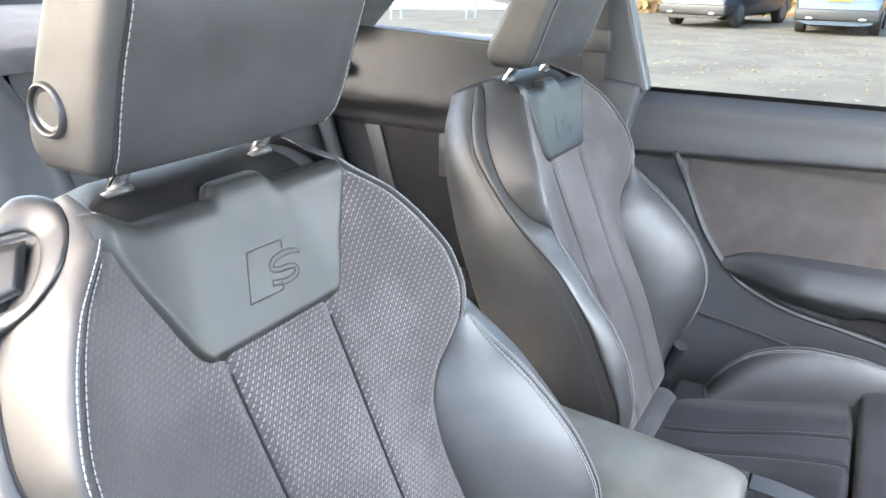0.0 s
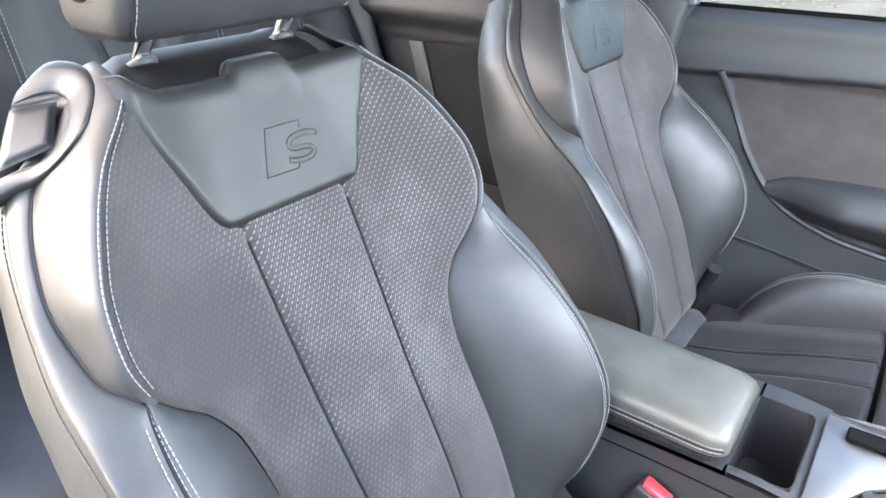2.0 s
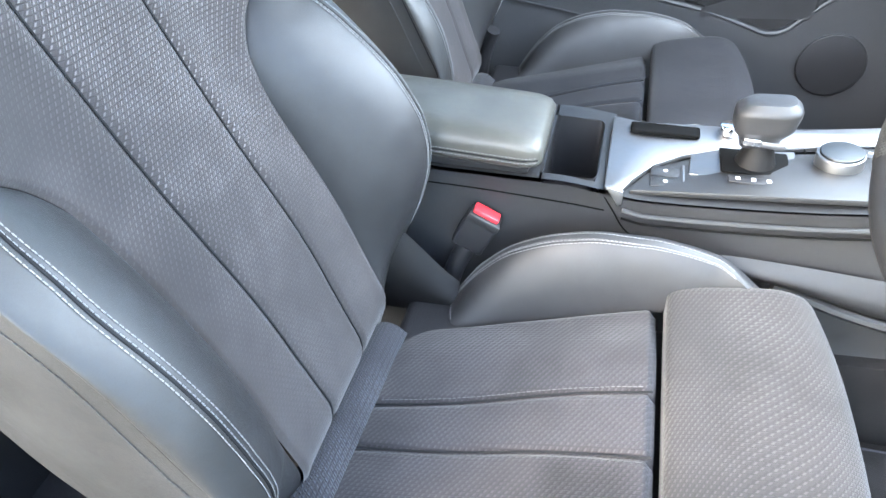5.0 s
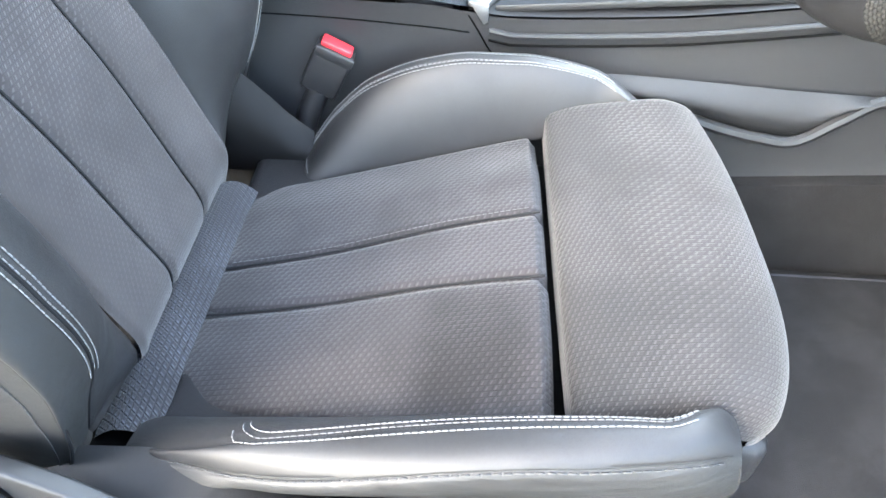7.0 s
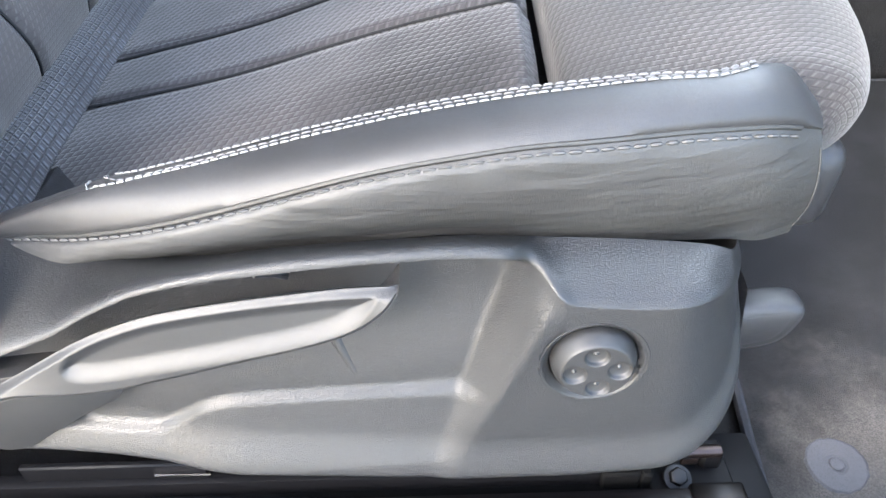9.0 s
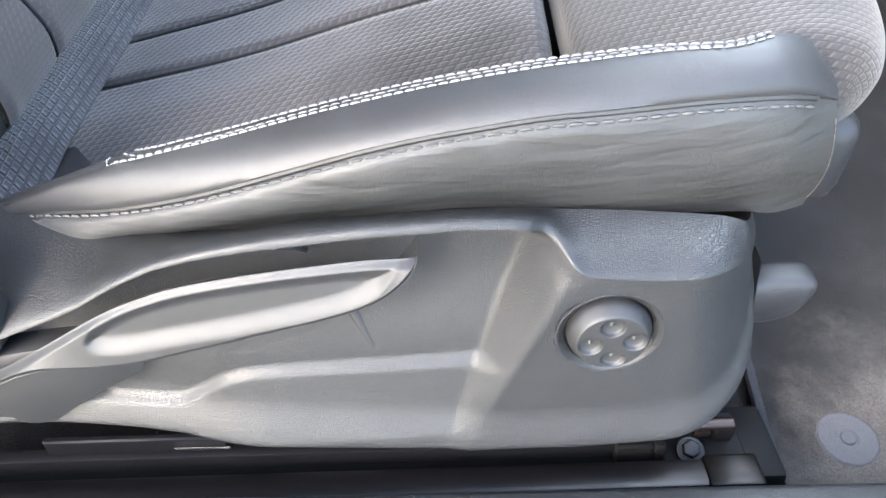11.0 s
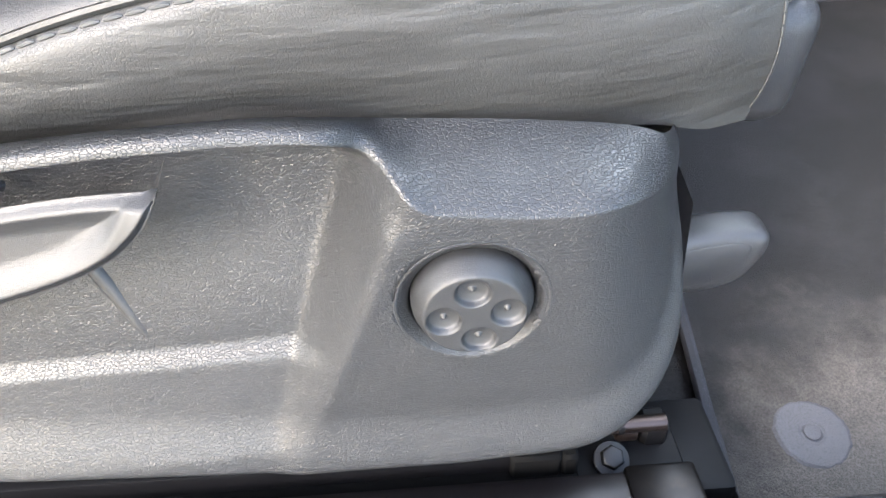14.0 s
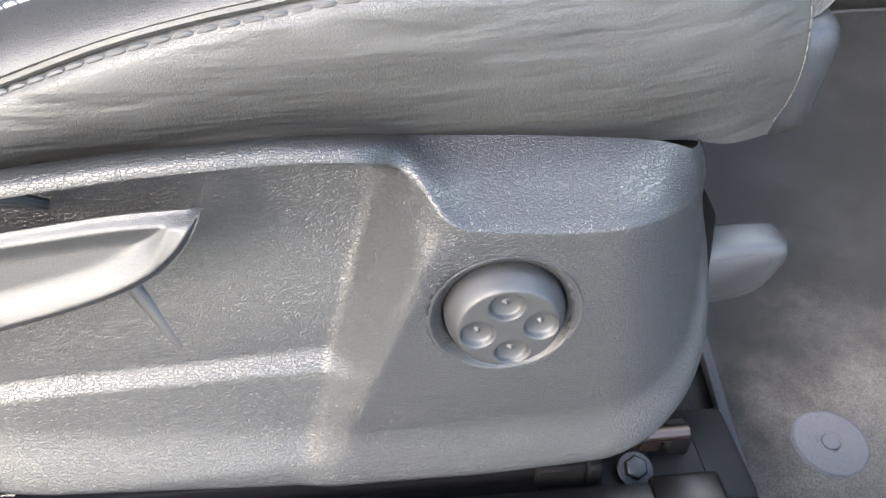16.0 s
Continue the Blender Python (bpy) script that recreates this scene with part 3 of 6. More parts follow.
def thigh(u, v):
    """Forward thigh rest: top, rounded nose and underside."""
    yy = 2 * u - 1
    y = 0.008 + 0.194 * yy
    near = max(0.0, -yy)
    xf = 0.320 - 0.022 * abs(yy) ** 2.6 - 0.022 * near ** 4
    path = [(0.0, 0.1465, -0.034), (0.04, 0.1460, -0.010), (0.09, 0.152, 0.0), (0.35, 0.205, 0.014), (0.55, xf - 0.042, 0.022), (0.68, xf - 0.014, 0.015), (0.78, xf, -0.004), (0.88, xf - 0.007, -0.024), (1.0, xf - 0.050, -0.036)]
    x = spl(v, [(p[0], p[1]) for p in path])
    z = 0.289 + spl(v, [(p[0], p[2]) for p in path])
    z += 0.006 * abs(yy) ** 3
    e = max(0.0, abs(yy) - 0.91) / 0.09
    k = 1 - math.sqrt(max(0.0, 1 - e * e))
    z += (0.281 - z) * k * 0.85
    x += (min(x, xf - 0.014) - x) * k
    return Vector((x, y, z))


def thigh_uv(u, v):
    e = max(0.0, abs(2 * u - 1) - 0.91) / 0.09
    return (0.24 * v, 0.39 * u + math.copysign(0.025 * (1 - math.sqrt(max(0.0, 1 - e * e))), u - 0.5))


NEAR_Z = [(-0.175, 0.232), (-0.13, 0.256), (-0.10, 0.271), (-0.076, 0.280), (-0.019, 0.296), (0.035, 0.311), (0.085, 0.322), (0.132, 0.329), (0.18, 0.333), (0.209, 0.333), (0.232, 0.325), (0.246, 0.311)]
FAR_Z = [(-0.175, 0.170), (-0.134, 0.178), (-0.108, 0.225), (-0.077, 0.271), (-0.036, 0.310), (0.022, 0.335), (0.070, 0.343), (0.12, 0.343), (0.154, 0.339), (0.195, 0.329), (0.22, 0.318), (0.246, 0.302)]


def crest_y(x):
    return 0.205 - 0.022 * sm(0.19, 0.246, x) - 0.012 * sm(-0.10, -0.172, x)


def c_bolster_in(sign):
    zz = NEAR_Z if sign < 0 else FAR_Z

    def fn(u, v):
        x = -0.172 + 0.418 * v
        a = spl(x, CU_HALF)
        za, zc = z_cush(min(x, 0.15), a) - 0.010, spl(x, zz)
        c = crest_y(x)
        k = 2 * u * (1 - u)
        y = a * (1 - u) ** 2 + (a + 0.25 * (c - a)) * k + c * u * u
        z = za * (1 - u) ** 2 + (za + 0.80 * (zc - za)) * k + zc * u * u
        z -= 0.0022 * (1 - sm(0.0, 0.08, 1 - u))
        return Vector((x, sign * y, z))
    return fn


LOW_Y = [(-0.172, 0.196), (-0.128, 0.207), (-0.077, 0.222), (-0.03, 0.231), (0.011, 0.235), (0.05, 0.237), (0.13, 0.236), (0.176, 0.232), (0.215, 0.224), (0.246, 0.211)]
LOW_Z = [(-0.172, 0.232), (-0.128, 0.248), (-0.077, 0.263), (-0.03, 0.279), (0.011, 0.294), (0.05, 0.307), (0.084, 0.314), (0.13, 0.320), (0.176, 0.321), (0.215, 0.317), (0.246, 0.305)]
BASE_Z = [(-0.172, 0.226), (-0.134, 0.2400), (-0.122, 0.2385), (-0.108, 0.2380), (-0.085, 0.2430), (-0.063, 0.2440), (-0.037, 0.2510), (0.012, 0.2610), (0.05, 0.2660), (0.088, 0.2690), (0.134, 0.2640), (0.185, 0.2565), (0.210, 0.2510), (0.232, 0.2420), (0.246, 0.2400)]


def low_z(x, sign):
    return spl(x, LOW_Z) if sign < 0 else min(spl(x, FAR_Z) - 0.008, spl(x, LOW_Z))


def c_bolster_top(sign):
    """From the crest seam out to the lower side seam."""
    zz = NEAR_Z if sign < 0 else FAR_Z

    def fn(u, v):
        x = -0.172 + 0.418 * v
        c, e = crest_y(x), spl(x, LOW_Y)
        zc, ze = spl(x, zz), low_z(x, sign)
        k = 2 * u * (1 - u)
        y = c * (1 - u) ** 2 + (0.25 * c + 0.75 * e) * k + e * u * u
        z = zc * (1 - u) ** 2 + (zc + 0.0035) * k + ze * u * u
        z -= 0.0022 * (1 - sm(0.0, 0.10, u))
        y -= 0.0028 * (1 - sm(0.0, 0.10, 1 - u))
        return Vector((x, sign * y, z))
    return fn


def c_bolster_side(sign):
    def fn(u, v):
        x = -0.172 + 0.418 * v
        e = spl(x, LOW_Y)
        top, z0 = low_z(x, sign), spl(x, BASE_Z)
        f = e - 0.006 + 0.014 * sm(-0.06, -0.11, x)
        y = e + (f - e) * u + 0.005 * math.sin(math.pi * min(1, u * 1.1)) * sm(-0.15, -0.05, x) - 0.0028 * (1 - sm(0.0, 0.10, u))
        z = top + (min(z0, top - 0.004) - top) * u - 0.0015 * (1 - sm(0, .1, u)) * (1 - sm(0.10, 0.20, x))
        return Vector((x + 0.009 * sm(0.12, 0.246, x) * math.sin(u * math.pi * 0.62), sign * y, z))
    return fn


def c_nose(sign):
    """Rounded front end of a cushion bolster."""
    def fn(u, v):
        if u < 0.45:
            p = c_bolster_in(sign)(u / 0.45, 1.0)
        elif u < 0.65:
            p = c_bolster_top(sign)((u - 0.45) / 0.2, 1.0)
        else:
            p = c_bolster_side(sign)((u - 0.65) / 0.35, 1.0)
        c = Vector((0.252, sign * 0.172, 0.255))
        q = p.lerp(c, v)
        q.x += 0.013 * math.sin(v * math.pi / 2)
        return q
    return fn


def headrest(seat):
    def section(u, v):
        """Rounded block; u runs round, v from bottom to top."""
        h = v
        z = 0.838 + 0.205 * h
        xf = spl(h, [(0, -0.398), (0.1, -0.382), (0.35, -0.364), (0.65, -0.343), (0.9, -0.338), (1, -0.350)])
        xb = spl(h, [(0, -0.458), (0.1, -0.468), (0.35, -0.446), (0.65, -0.415), (0.9, -0.395), (1, -0.385)])
        w = spl(h, [(0, 0.112), (0.06, 0.121), (0.25, 0.124), (0.6, 0.122), (0.9, 0.112), (1, 0.100)])
        a = 2 * math.pi * u
        ca, sa = math.cos(a), math.sin(a)
        p = 0.28
        x = (xf + xb) / 2 + (xf - xb) / 2 * math.copysign(abs(ca) ** p, ca)
        y = w * math.copysign(abs(sa) ** p, sa)
        if ca > 0:
            x += 0.010 * (1 - (y / w) ** 2) * math.sin(math.pi * min(1, h * 1.1))
        return Vector((x, y, z))

    bm = grid(section, 96, 30, close_u=True)
    cap_ends(bm)
    bmesh.ops.recalc_face_normals(bm, faces=bm.faces)
    es = [e for e in bm.edges if (e.verts[0].co.z < 0.8381 and e.verts[1].co.z < 0.8381) or (e.verts[0].co.z > 1.0429 and e.verts[1].co.z > 1.0429)]
    es = [e for e in es if any(len(f.verts) > 4 for f in e.link_faces)]
    bmesh.ops.bevel(bm, geom=es, offset=0.012, segments=4, affect="EDGES", profile=0.5)
    head = part("headrest", bm, LEATHER, seat, "black leather headrest with pale side stitching")
    for sg in (-1, 1):
        def seamline(t, sg=sg):
            k = 0.125 * sg * 0.93
            p, n = on(section, k % 1.0, 0.03 + 0.92 * t, 1.0)
            return (p, n if n.x > 0 else -n)
        part("stitching", stitches(seamline, 0, 1, 0.0056), THREAD, head, "pale stitching")
        line = [on(section, (0.125 * sg * 1.0) % 1.0, 0.02 + 0.95 * i / 40)[0] for i in range(41)]
        part("piping", tube(line, 0.0012, 6), PIPING, head)
    for sg in (-1, 1):
        y = 0.0725 * sg
        p = [(-0.418, y, 0.862), (-0.430, y, 0.842), (-0.447, y, 0.818), (-0.455, y, 0.795)]
        part("post", tube(smooth_line(p, 10), 0.0066, 14), CHROME, seat, "polished chrome headrest post")
        part("post_collar", disc(0.0125, 0.006, bk(0.637, y, -0.024), BACK_UP, 24, 0.002), PLASTIC_DARK, seat)
    return head


def cover(name, fn, nu, nv, mat, seat, away, label="", uv=None):
    return part(name, facing(grid(fn, nu, nv, uv), Vector(away)), mat, seat, label, 60)


def build_seat():
    seat = thing("car_seat", "black leather and grey suede sports seat with pale stitching", "car seat", "front seats")
    deep = bk(0.3, 0, -0.4)
    b_uv = lambda fn: (lambda u, v: (fn(u, v).y, (fn(u, v).z) / 0.9239))
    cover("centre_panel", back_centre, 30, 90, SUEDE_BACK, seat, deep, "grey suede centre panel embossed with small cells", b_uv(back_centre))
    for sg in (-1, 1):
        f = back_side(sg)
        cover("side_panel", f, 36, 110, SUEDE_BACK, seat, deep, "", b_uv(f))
        f = bolster_in(sg)
        cover("bolster", f, 24, 80, LEATHER, seat, bk(0.2, sg * 0.32, -0.12), "smooth black leather side bolster")
        g = bolster_out(sg)
        cover("bolster_edge", g, 20, 110, LEATHER_SIDE, seat, bk(0.3, 0, -0.1))
        h = shoulder(sg)
        cover("shoulder", h, 20, 50, LEATHER, seat, bk(0.4, 0, -0.1), "black leather shoulder facing")
        k = back_flank(sg)
        cover("flank", k, 12, 70, LEATHER_SIDE, seat, bk(0.3, 0, -0.1))
        # threads and cords along the seams
        part("stitching", stitches(lambda t: outward(f, 0.980, t, deep), 0.19, 0.995), THREAD, seat, "pale thread stitching")
        part("stitching", stitches(lambda t: outward(g, 0.075, t, deep), 0.125, 0.635), THREAD, seat)
        b_in = bolster_in(sg)
        part("stitching", stitches(lambda t: outward(b_in, 0.945, t, deep), 0.18, 0.97), THREAD, seat)
        part("piping", tube([on(f, 1.0, 0.02 + 0.97 * i / 70)[0] for i in range(71)], 0.0016, 6), PIPING, seat)
        part("stitching", stitches(lambda t: outward(h, 0.10, t, deep), 0.03, 0.86), THREAD, seat)
        f2 = back_side(sg)
        part("stitching", stitches(lambda t: outward(f2, 0.965, t, deep), 0.71, 0.99), THREAD, seat)
        part("piping", tube([on(h, 1.0, 0.02 + 0.95 * i / 50)[0] for i in range(51)], 0.0017, 6), PIPING, seat)
        part("stitching", stitches(lambda t: outward(k, 0.10, t, deep), 0.05, 0.90, 0.0052, 0.0005), THREAD_DARK, seat)
        part("piping", tube([on(g, 1.0, 0.02 + 0.95 * i / 80)[0] for i in range(81)], 0.0017, 6), PIPING, seat)
        part("seam", tube([bk(s, sg * spl(s, SEAM), n_back(s, spl(s, SEAM)) - 0.0015) for s in (-0.02 + 0.50 * i / 60 for i in range(61))], 0.0011, 6), PIPING, seat)
    cover("back_shell", back_rear, 20, 40, PLASTIC, seat, bk(0.3, 0, 0.2))
    pad = part("head_pad", facing(grid(head_panel, 60, 50), deep), LEATHER_PAD, seat, "smooth leather pad with an embossed badge", 60)
    lip = []
    for i in range(61):
        y1 = -0.93 + 1.86 * i / 60
        top = 0.6235 - 0.0115 * sm(0.022, 0.034, abs(y1 * 0.12 - 0.013)) + 0.017 * sm(0.084, 0.126, -y1 * 0.125)
        lip.append(bk(top - 0.003, 0.1265 * y1, head_panel_n(0.1265 * y1, top) - 0.0125))
    part("pad_lip", tube(lip, 0.0042, 10), LEATHER_PAD, pad, "rolled upper edge of the pad")
    cover("guide_plate", top_plate, 30, 24, GUIDE_BLACK, seat, bk(0.3, 0, -0.05), "dark headrest guide plate")
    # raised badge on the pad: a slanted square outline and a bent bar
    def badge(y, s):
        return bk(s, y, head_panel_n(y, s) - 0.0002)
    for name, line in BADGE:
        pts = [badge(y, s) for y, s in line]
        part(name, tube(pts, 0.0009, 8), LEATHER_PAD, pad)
    for y0, y1 in ((0.096, 0.168),):
        def corner(u, v, y0=y0, y1=y1):
            """Leather that rolls over the top beside the guide plate."""
            y = y0 + (y1 - y0) * u
            e = 0.0050 * sm(0.0, 0.25, u)
            drop = 0.75 * max(0.0, y - 0.120)
            return top_plate(min(1.0, (y / 0.127 + 1) / 2), v) + Vector((0.5 * e - 0.4 * drop, max(0.0, y - 0.127), e - drop))
        cover("pad_corner", corner, 14, 24, LEATHER, seat, bk(0.3, 0, -0.05), "leather roll beside the guide plate")
    headrest(seat)
    # cushion
    low = Vector((0, 0, -0.4))
    seam = lambda x: spl(x, CU_SEAM)
    half = lambda x: spl(x, CU_HALF)
    f = cush_strip(lambda x: mid_y(x) - seam(x), lambda x: mid_y(x) + seam(x))
    cover("cushion_centre", f, 24, 70, SUEDE_DIM, seat, low, "worn grey suede seat centre, darkened to balance the light", cush_uv(f))
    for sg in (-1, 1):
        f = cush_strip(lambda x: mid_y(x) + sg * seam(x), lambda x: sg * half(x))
        cover("cushion_panel", f, 36, 70, SUEDE_DIM, seat, low, "sat-in suede, darkened to balance the light", cush_uv(f))
        part("seam", tube([(x, mid_y(x) + sg * seam(x), z_cush(x, seam(x)) - 0.0022) for x in (-0.160 + 0.295 * i / 40 for i in range(41))], 0.0011, 6), PIPING, seat)
        part("stitching", stitches(lambda t, f=f: outward(f, 0.045, t, low), 0.03, 0.97, 0.0055, 0.0004), THREAD_DIM, seat, "fine grey stitching")
        f = c_bolster_in(sg)
        cover("cushion_bolster", f, 24, 80, LEATHER, seat, (0.05, sg * 0.30, 0.1), "black leather cushion bolster")
        g = c_bolster_top(sg)
        cover("cushion_edge", g, 12, 80, LEATHER, seat, (0.05, 0, 0.1))
        h = c_bolster_side(sg)
        cover("cushion_side", h, 14, 80, LEATHER_CREASED, seat, (0.05, 0, 0.2), "creased grey-black leather cushion side")
        cover("cushion_nose", c_nose(sg), 40, 10, LEATHER_SIDE, seat, (0.05, sg * 0.19, 0.2))
        mid = Vector((0.05, sg * 0.1, 0.0))
        if sg > 0:
            for w in (0.955, 0.90):
                part("stitching", stitches(lambda t, w=w: outward(f, w, t, mid), 0.11, 0.93), THREAD, seat)
            for vv in (0.135, 0.160):
                part("stitching", stitches(lambda t, vv=vv: outward(f, 0.30 + 0.64 * t, vv - 0.02 * t, mid), 0.0, 1.0), THREAD, seat)
            part("stitching", stitches(lambda t: outward(g, 0.152, t, mid), 0.10, 0.93), THREAD, seat)
            part("stitching", stitches(lambda t: outward(f, 0.992, t, mid), 0.12, 0.93, 0.0052, 0.0004), THREAD_GREY, seat)
        else:
            # the rows turn in towards the seat at their rear ends
            for w0, t0, thread, pitch, thick in ((0.935, 0.232, THREAD, 0.0048, 0.00054), (0.992, 0.222, THREAD_GREY, 0.0052, 0.0005), (1.105, 0.210, THREAD, 0.0048, 0.00054)):
                def turn_in(t, w0=w0, t0=t0):
                    q = min(1.0, max(0.0, (t0 + 0.055 - t) / 0.055))
                    w = w0 - 0.26 * (1 - math.sqrt(1 - q * q))
                    return outward(f, w, t, mid) if w < 1.0 else outward(g, (w - 1.0) / 0.7, t, mid)
                part("stitching", stitches(turn_in, t0, 0.93, pitch, thick), thread, seat)
        part("stitching", stitches(lambda t: outward(h, 0.10 + 0.86 * t, 0.996, mid), 0.0, 1.0, 0.0042, 0.0003), THREAD_DARK, seat, "pale thread along the front edge")
        part("stitching", stitches(lambda t: outward(h, 0.05, t, mid), 0.05, 0.97, 0.0064, 0.00085), THREAD_SEAM, seat)
        part("piping", tube([on(g, 0.995, 0.02 + 0.95 * i / 70)[0] for i in range(71)], 0.0016, 8), LEATHER_SIDE, seat)
    cover("rear_roll", rear_roll, 50, 14, SUEDE, seat, low, "embossed suede roll", lambda u, v: (0.344 * u, 0.07 * v))
    part("thigh_rest", facing(grid(thigh, 70, 60, thigh_uv), low), SUEDE_THIGH, seat, "paler worn suede thigh rest", 60)
    part("thigh_base", box((0.10, 0.366, 0.055), (0.238, 0, 0.243), 0.012, 3), PLASTIC_DARK, seat, "dark plastic thigh rest carrier")
    part("cushion_pan", box((0.38, 0.42, 0.06), (0.02, 0, 0.185), 0.015, 3), PLASTIC_DARK, seat)
    return seat


def head_panel_n(y, s):
    n = n_back(min(s, 0.605), y) * 0.85 + 0.0075
    return n


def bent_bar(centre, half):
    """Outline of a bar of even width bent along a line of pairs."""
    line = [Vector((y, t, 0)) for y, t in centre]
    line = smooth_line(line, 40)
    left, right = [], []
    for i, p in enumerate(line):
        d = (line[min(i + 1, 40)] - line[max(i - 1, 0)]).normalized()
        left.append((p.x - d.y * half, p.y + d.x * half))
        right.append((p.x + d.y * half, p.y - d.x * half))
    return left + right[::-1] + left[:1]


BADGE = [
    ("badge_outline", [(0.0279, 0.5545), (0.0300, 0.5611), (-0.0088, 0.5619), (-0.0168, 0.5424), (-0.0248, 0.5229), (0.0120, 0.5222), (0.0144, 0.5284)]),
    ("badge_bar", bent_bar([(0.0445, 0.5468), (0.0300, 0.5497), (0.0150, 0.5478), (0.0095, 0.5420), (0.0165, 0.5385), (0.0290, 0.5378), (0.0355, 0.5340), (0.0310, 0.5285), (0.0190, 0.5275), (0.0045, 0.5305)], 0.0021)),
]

driver_seat = build_seat()
driver_seat.name = "car_seat"
passenger_seat = copy_thing(driver_seat, Matrix.Translation((-0.034, 0.734, -0.009)))
tagged(passenger_seat, "black leather and grey suede sports seat beside the far door")
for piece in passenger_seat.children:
    # the far cushion takes the darker suede, its shade put into the colour
    if piece.data and piece.data.materials[0] in (SUEDE_DIM, SUEDE_THIGH):
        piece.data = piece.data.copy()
        piece.data.materials[0] = SUEDE_SHADED


# ---- driver's seat: side trim, controls, latch ----
# the trim, its controls and the runner lean in at the top and sit level with the cushion
SIDE_SET = Matrix(((1.03892, -0.01631, -0.00023, 0.00712), (0.01620, 1.02966, 0.13839, -0.02298), (-0.00194, -0.13838, 1.02978, 0.00135), (0, 0, 0, 1)))


def smooth_outline(pts, n):
    """A closed outline rounded through its corners."""
    out = []
    for i in range(len(pts)):
        a, b, c, d = (Vector(pts[(i + k) % len(pts)]) for k in (-1, 0, 1, 2))
        for j in range(n):
            t = j / n
            p = b + 0.5 * t * ((c - a) + t * (2 * a - 5 * b + 4 * c - d + t * (3 * (b - c) + d - a)))
            out.append((p.x, p.y))
    return out


def side_part(name, bm, mat, parent, label="", sharp=40.0):
    bmesh.ops.transform(bm, matrix=SIDE_SET, verts=bm.verts)
    return part(name, bm, mat, parent, label, sharp)


RIM_Z = [(-0.30, 0.160), (-0.20, 0.172), (-0.150, 0.184), (-0.125, 0.1935), (-0.099, 0.2045), (-0.086, 0.2120), (-0.073, 0.2190), (-0.0566, 0.2260), (-0.030, 0.2320), (0.004, 0.2360), (0.040, 0.2392), (0.070, 0.2400), (0.092, 0.2385), (0.105, 0.2360)]
LIP_Z = [(-0.30, 0.130), (-0.123, 0.1300), (-0.097, 0.1291), (-0.0736, 0.1294), (-0.0584, 0.1369), (-0.045, 0.1448), (-0.029, 0.1490), (0.002, 0.1507), (0.059, 0.1530), (0.080, 0.1545)]
LOW_EDGE = [(-0.30, 0.106), (-0.154, 0.107), (-0.10, 0.1065), (-0.0473, 0.1025), (0.0086, 0.0985), (0.066, 0.0955), (0.124, 0.0955), (0.148, 0.0970), (0.170, 0.0990), (0.186, 0.1050), (0.200, 0.1165), (0.212, 0.136), (0.222, 0.172)]
CREASE = [(0.09, 0.2220), (0.105, 0.2200), (0.118, 0.2175), (0.138, 0.2150), (0.161, 0.2135), (0.187, 0.2140), (0.222, 0.2095)]
KNOB = (0.1347, 0.1797)


def soft_clamp(t):
    t = min(1.0, max(0.0, t))
    return 0.9 * t + 0.1 * sm(0.0, 1.0, t)


def soft_max(a, b, r=0.0022):
    """The larger of two, with a rounded inner corner."""
    return 0.5 * (a + b + math.sqrt((a - b) ** 2 + r * r))


def block_share(x):
    """0 along the rim of the pocket, 1 on the solid front block."""
    return sm(0.098, 0.123, x)


def trim_top(x):
    """Height at which the side turns over into its inward slope."""
    k = block_share(x)
    return (spl(x, RIM_Z) - 0.0062) * (1 - k) + (spl(x, CREASE) - 0.0035) * k


def trim_form(x, z):
    """Pocket, ramp, block, lip and rim of the side trim, with crisp ridges."""
    x1 = 0.0775 + 0.340 * (z - 0.148)
    x2 = max(x1 + 0.006, 0.0892 + 0.385 * (z - 0.148))
    block = 0.20 * sm(x1 - 0.0035, x1 + 0.0005, x) + 0.80 * soft_clamp((x - x1 + 0.001) / (x2 - x1 + 0.001))
    block += 0.035 * math.exp(-(((x - x2 - 0.0005) / 0.0022) ** 2))
    back = 0.2405 + 0.0110 * sm(0.215, 0.150, z) * sm(-0.16, -0.03, x)
    lz = spl(x, LIP_Z)
    lip = 0.0036 * sm(lz + 0.0034, lz - 0.0034, z) + 0.0086 * min(1.0, max(0.0, (lz - z) / 0.040))
    zr = spl(x, RIM_Z)
    rim = sm(zr - 0.0125, zr - 0.0045, z) * sm(0.114, 0.102, x)
    p = back + lip
    p += max(0.0, 0.2655 - p) * block
    return soft_max(p, 0.2405 + 0.0200 * rim) - 0.0008


def trim_depth(x, z):
    """How far the moulded side trim stands out towards the sill."""
    e = 0.0013 * sm(0.045, 0.075, x)
    p = trim_form(x, z)
    if e > 0.0001 and x < 0.150:
        near = sum(trim_form(x + e * i, z + e * j) for i in (-1, 0, 1) for j in (-1, 0, 1)) / 9
        far = sum(trim_form(x + 1.9 * e * i, z + 1.9 * e * j) for i, j in ((-1, 0), (1, 0), (0, -1), (0, 1))) / 4
        p = 0.65 * near + 0.35 * far
    # rounded lower edge
    low = z - spl(x, LOW_EDGE)
    p += 0.0050 * sm(0.034, 0.008, low)
    p -= 0.014 * (1 - sm(0.0, 0.011, low)) ** 2
    # rounded front end
    if x > 0.172:
        q = min(1.0, (x - 0.172) / 0.0505)
        p -= 0.050 * (1 - math.sqrt(max(0.0, 1 - q * q)))
    # seat for the support knob
    r = math.hypot(x - KNOB[0], z - KNOB[1])
    p -= 0.012 * sm(0.0230, 0.0216, r)
    return p


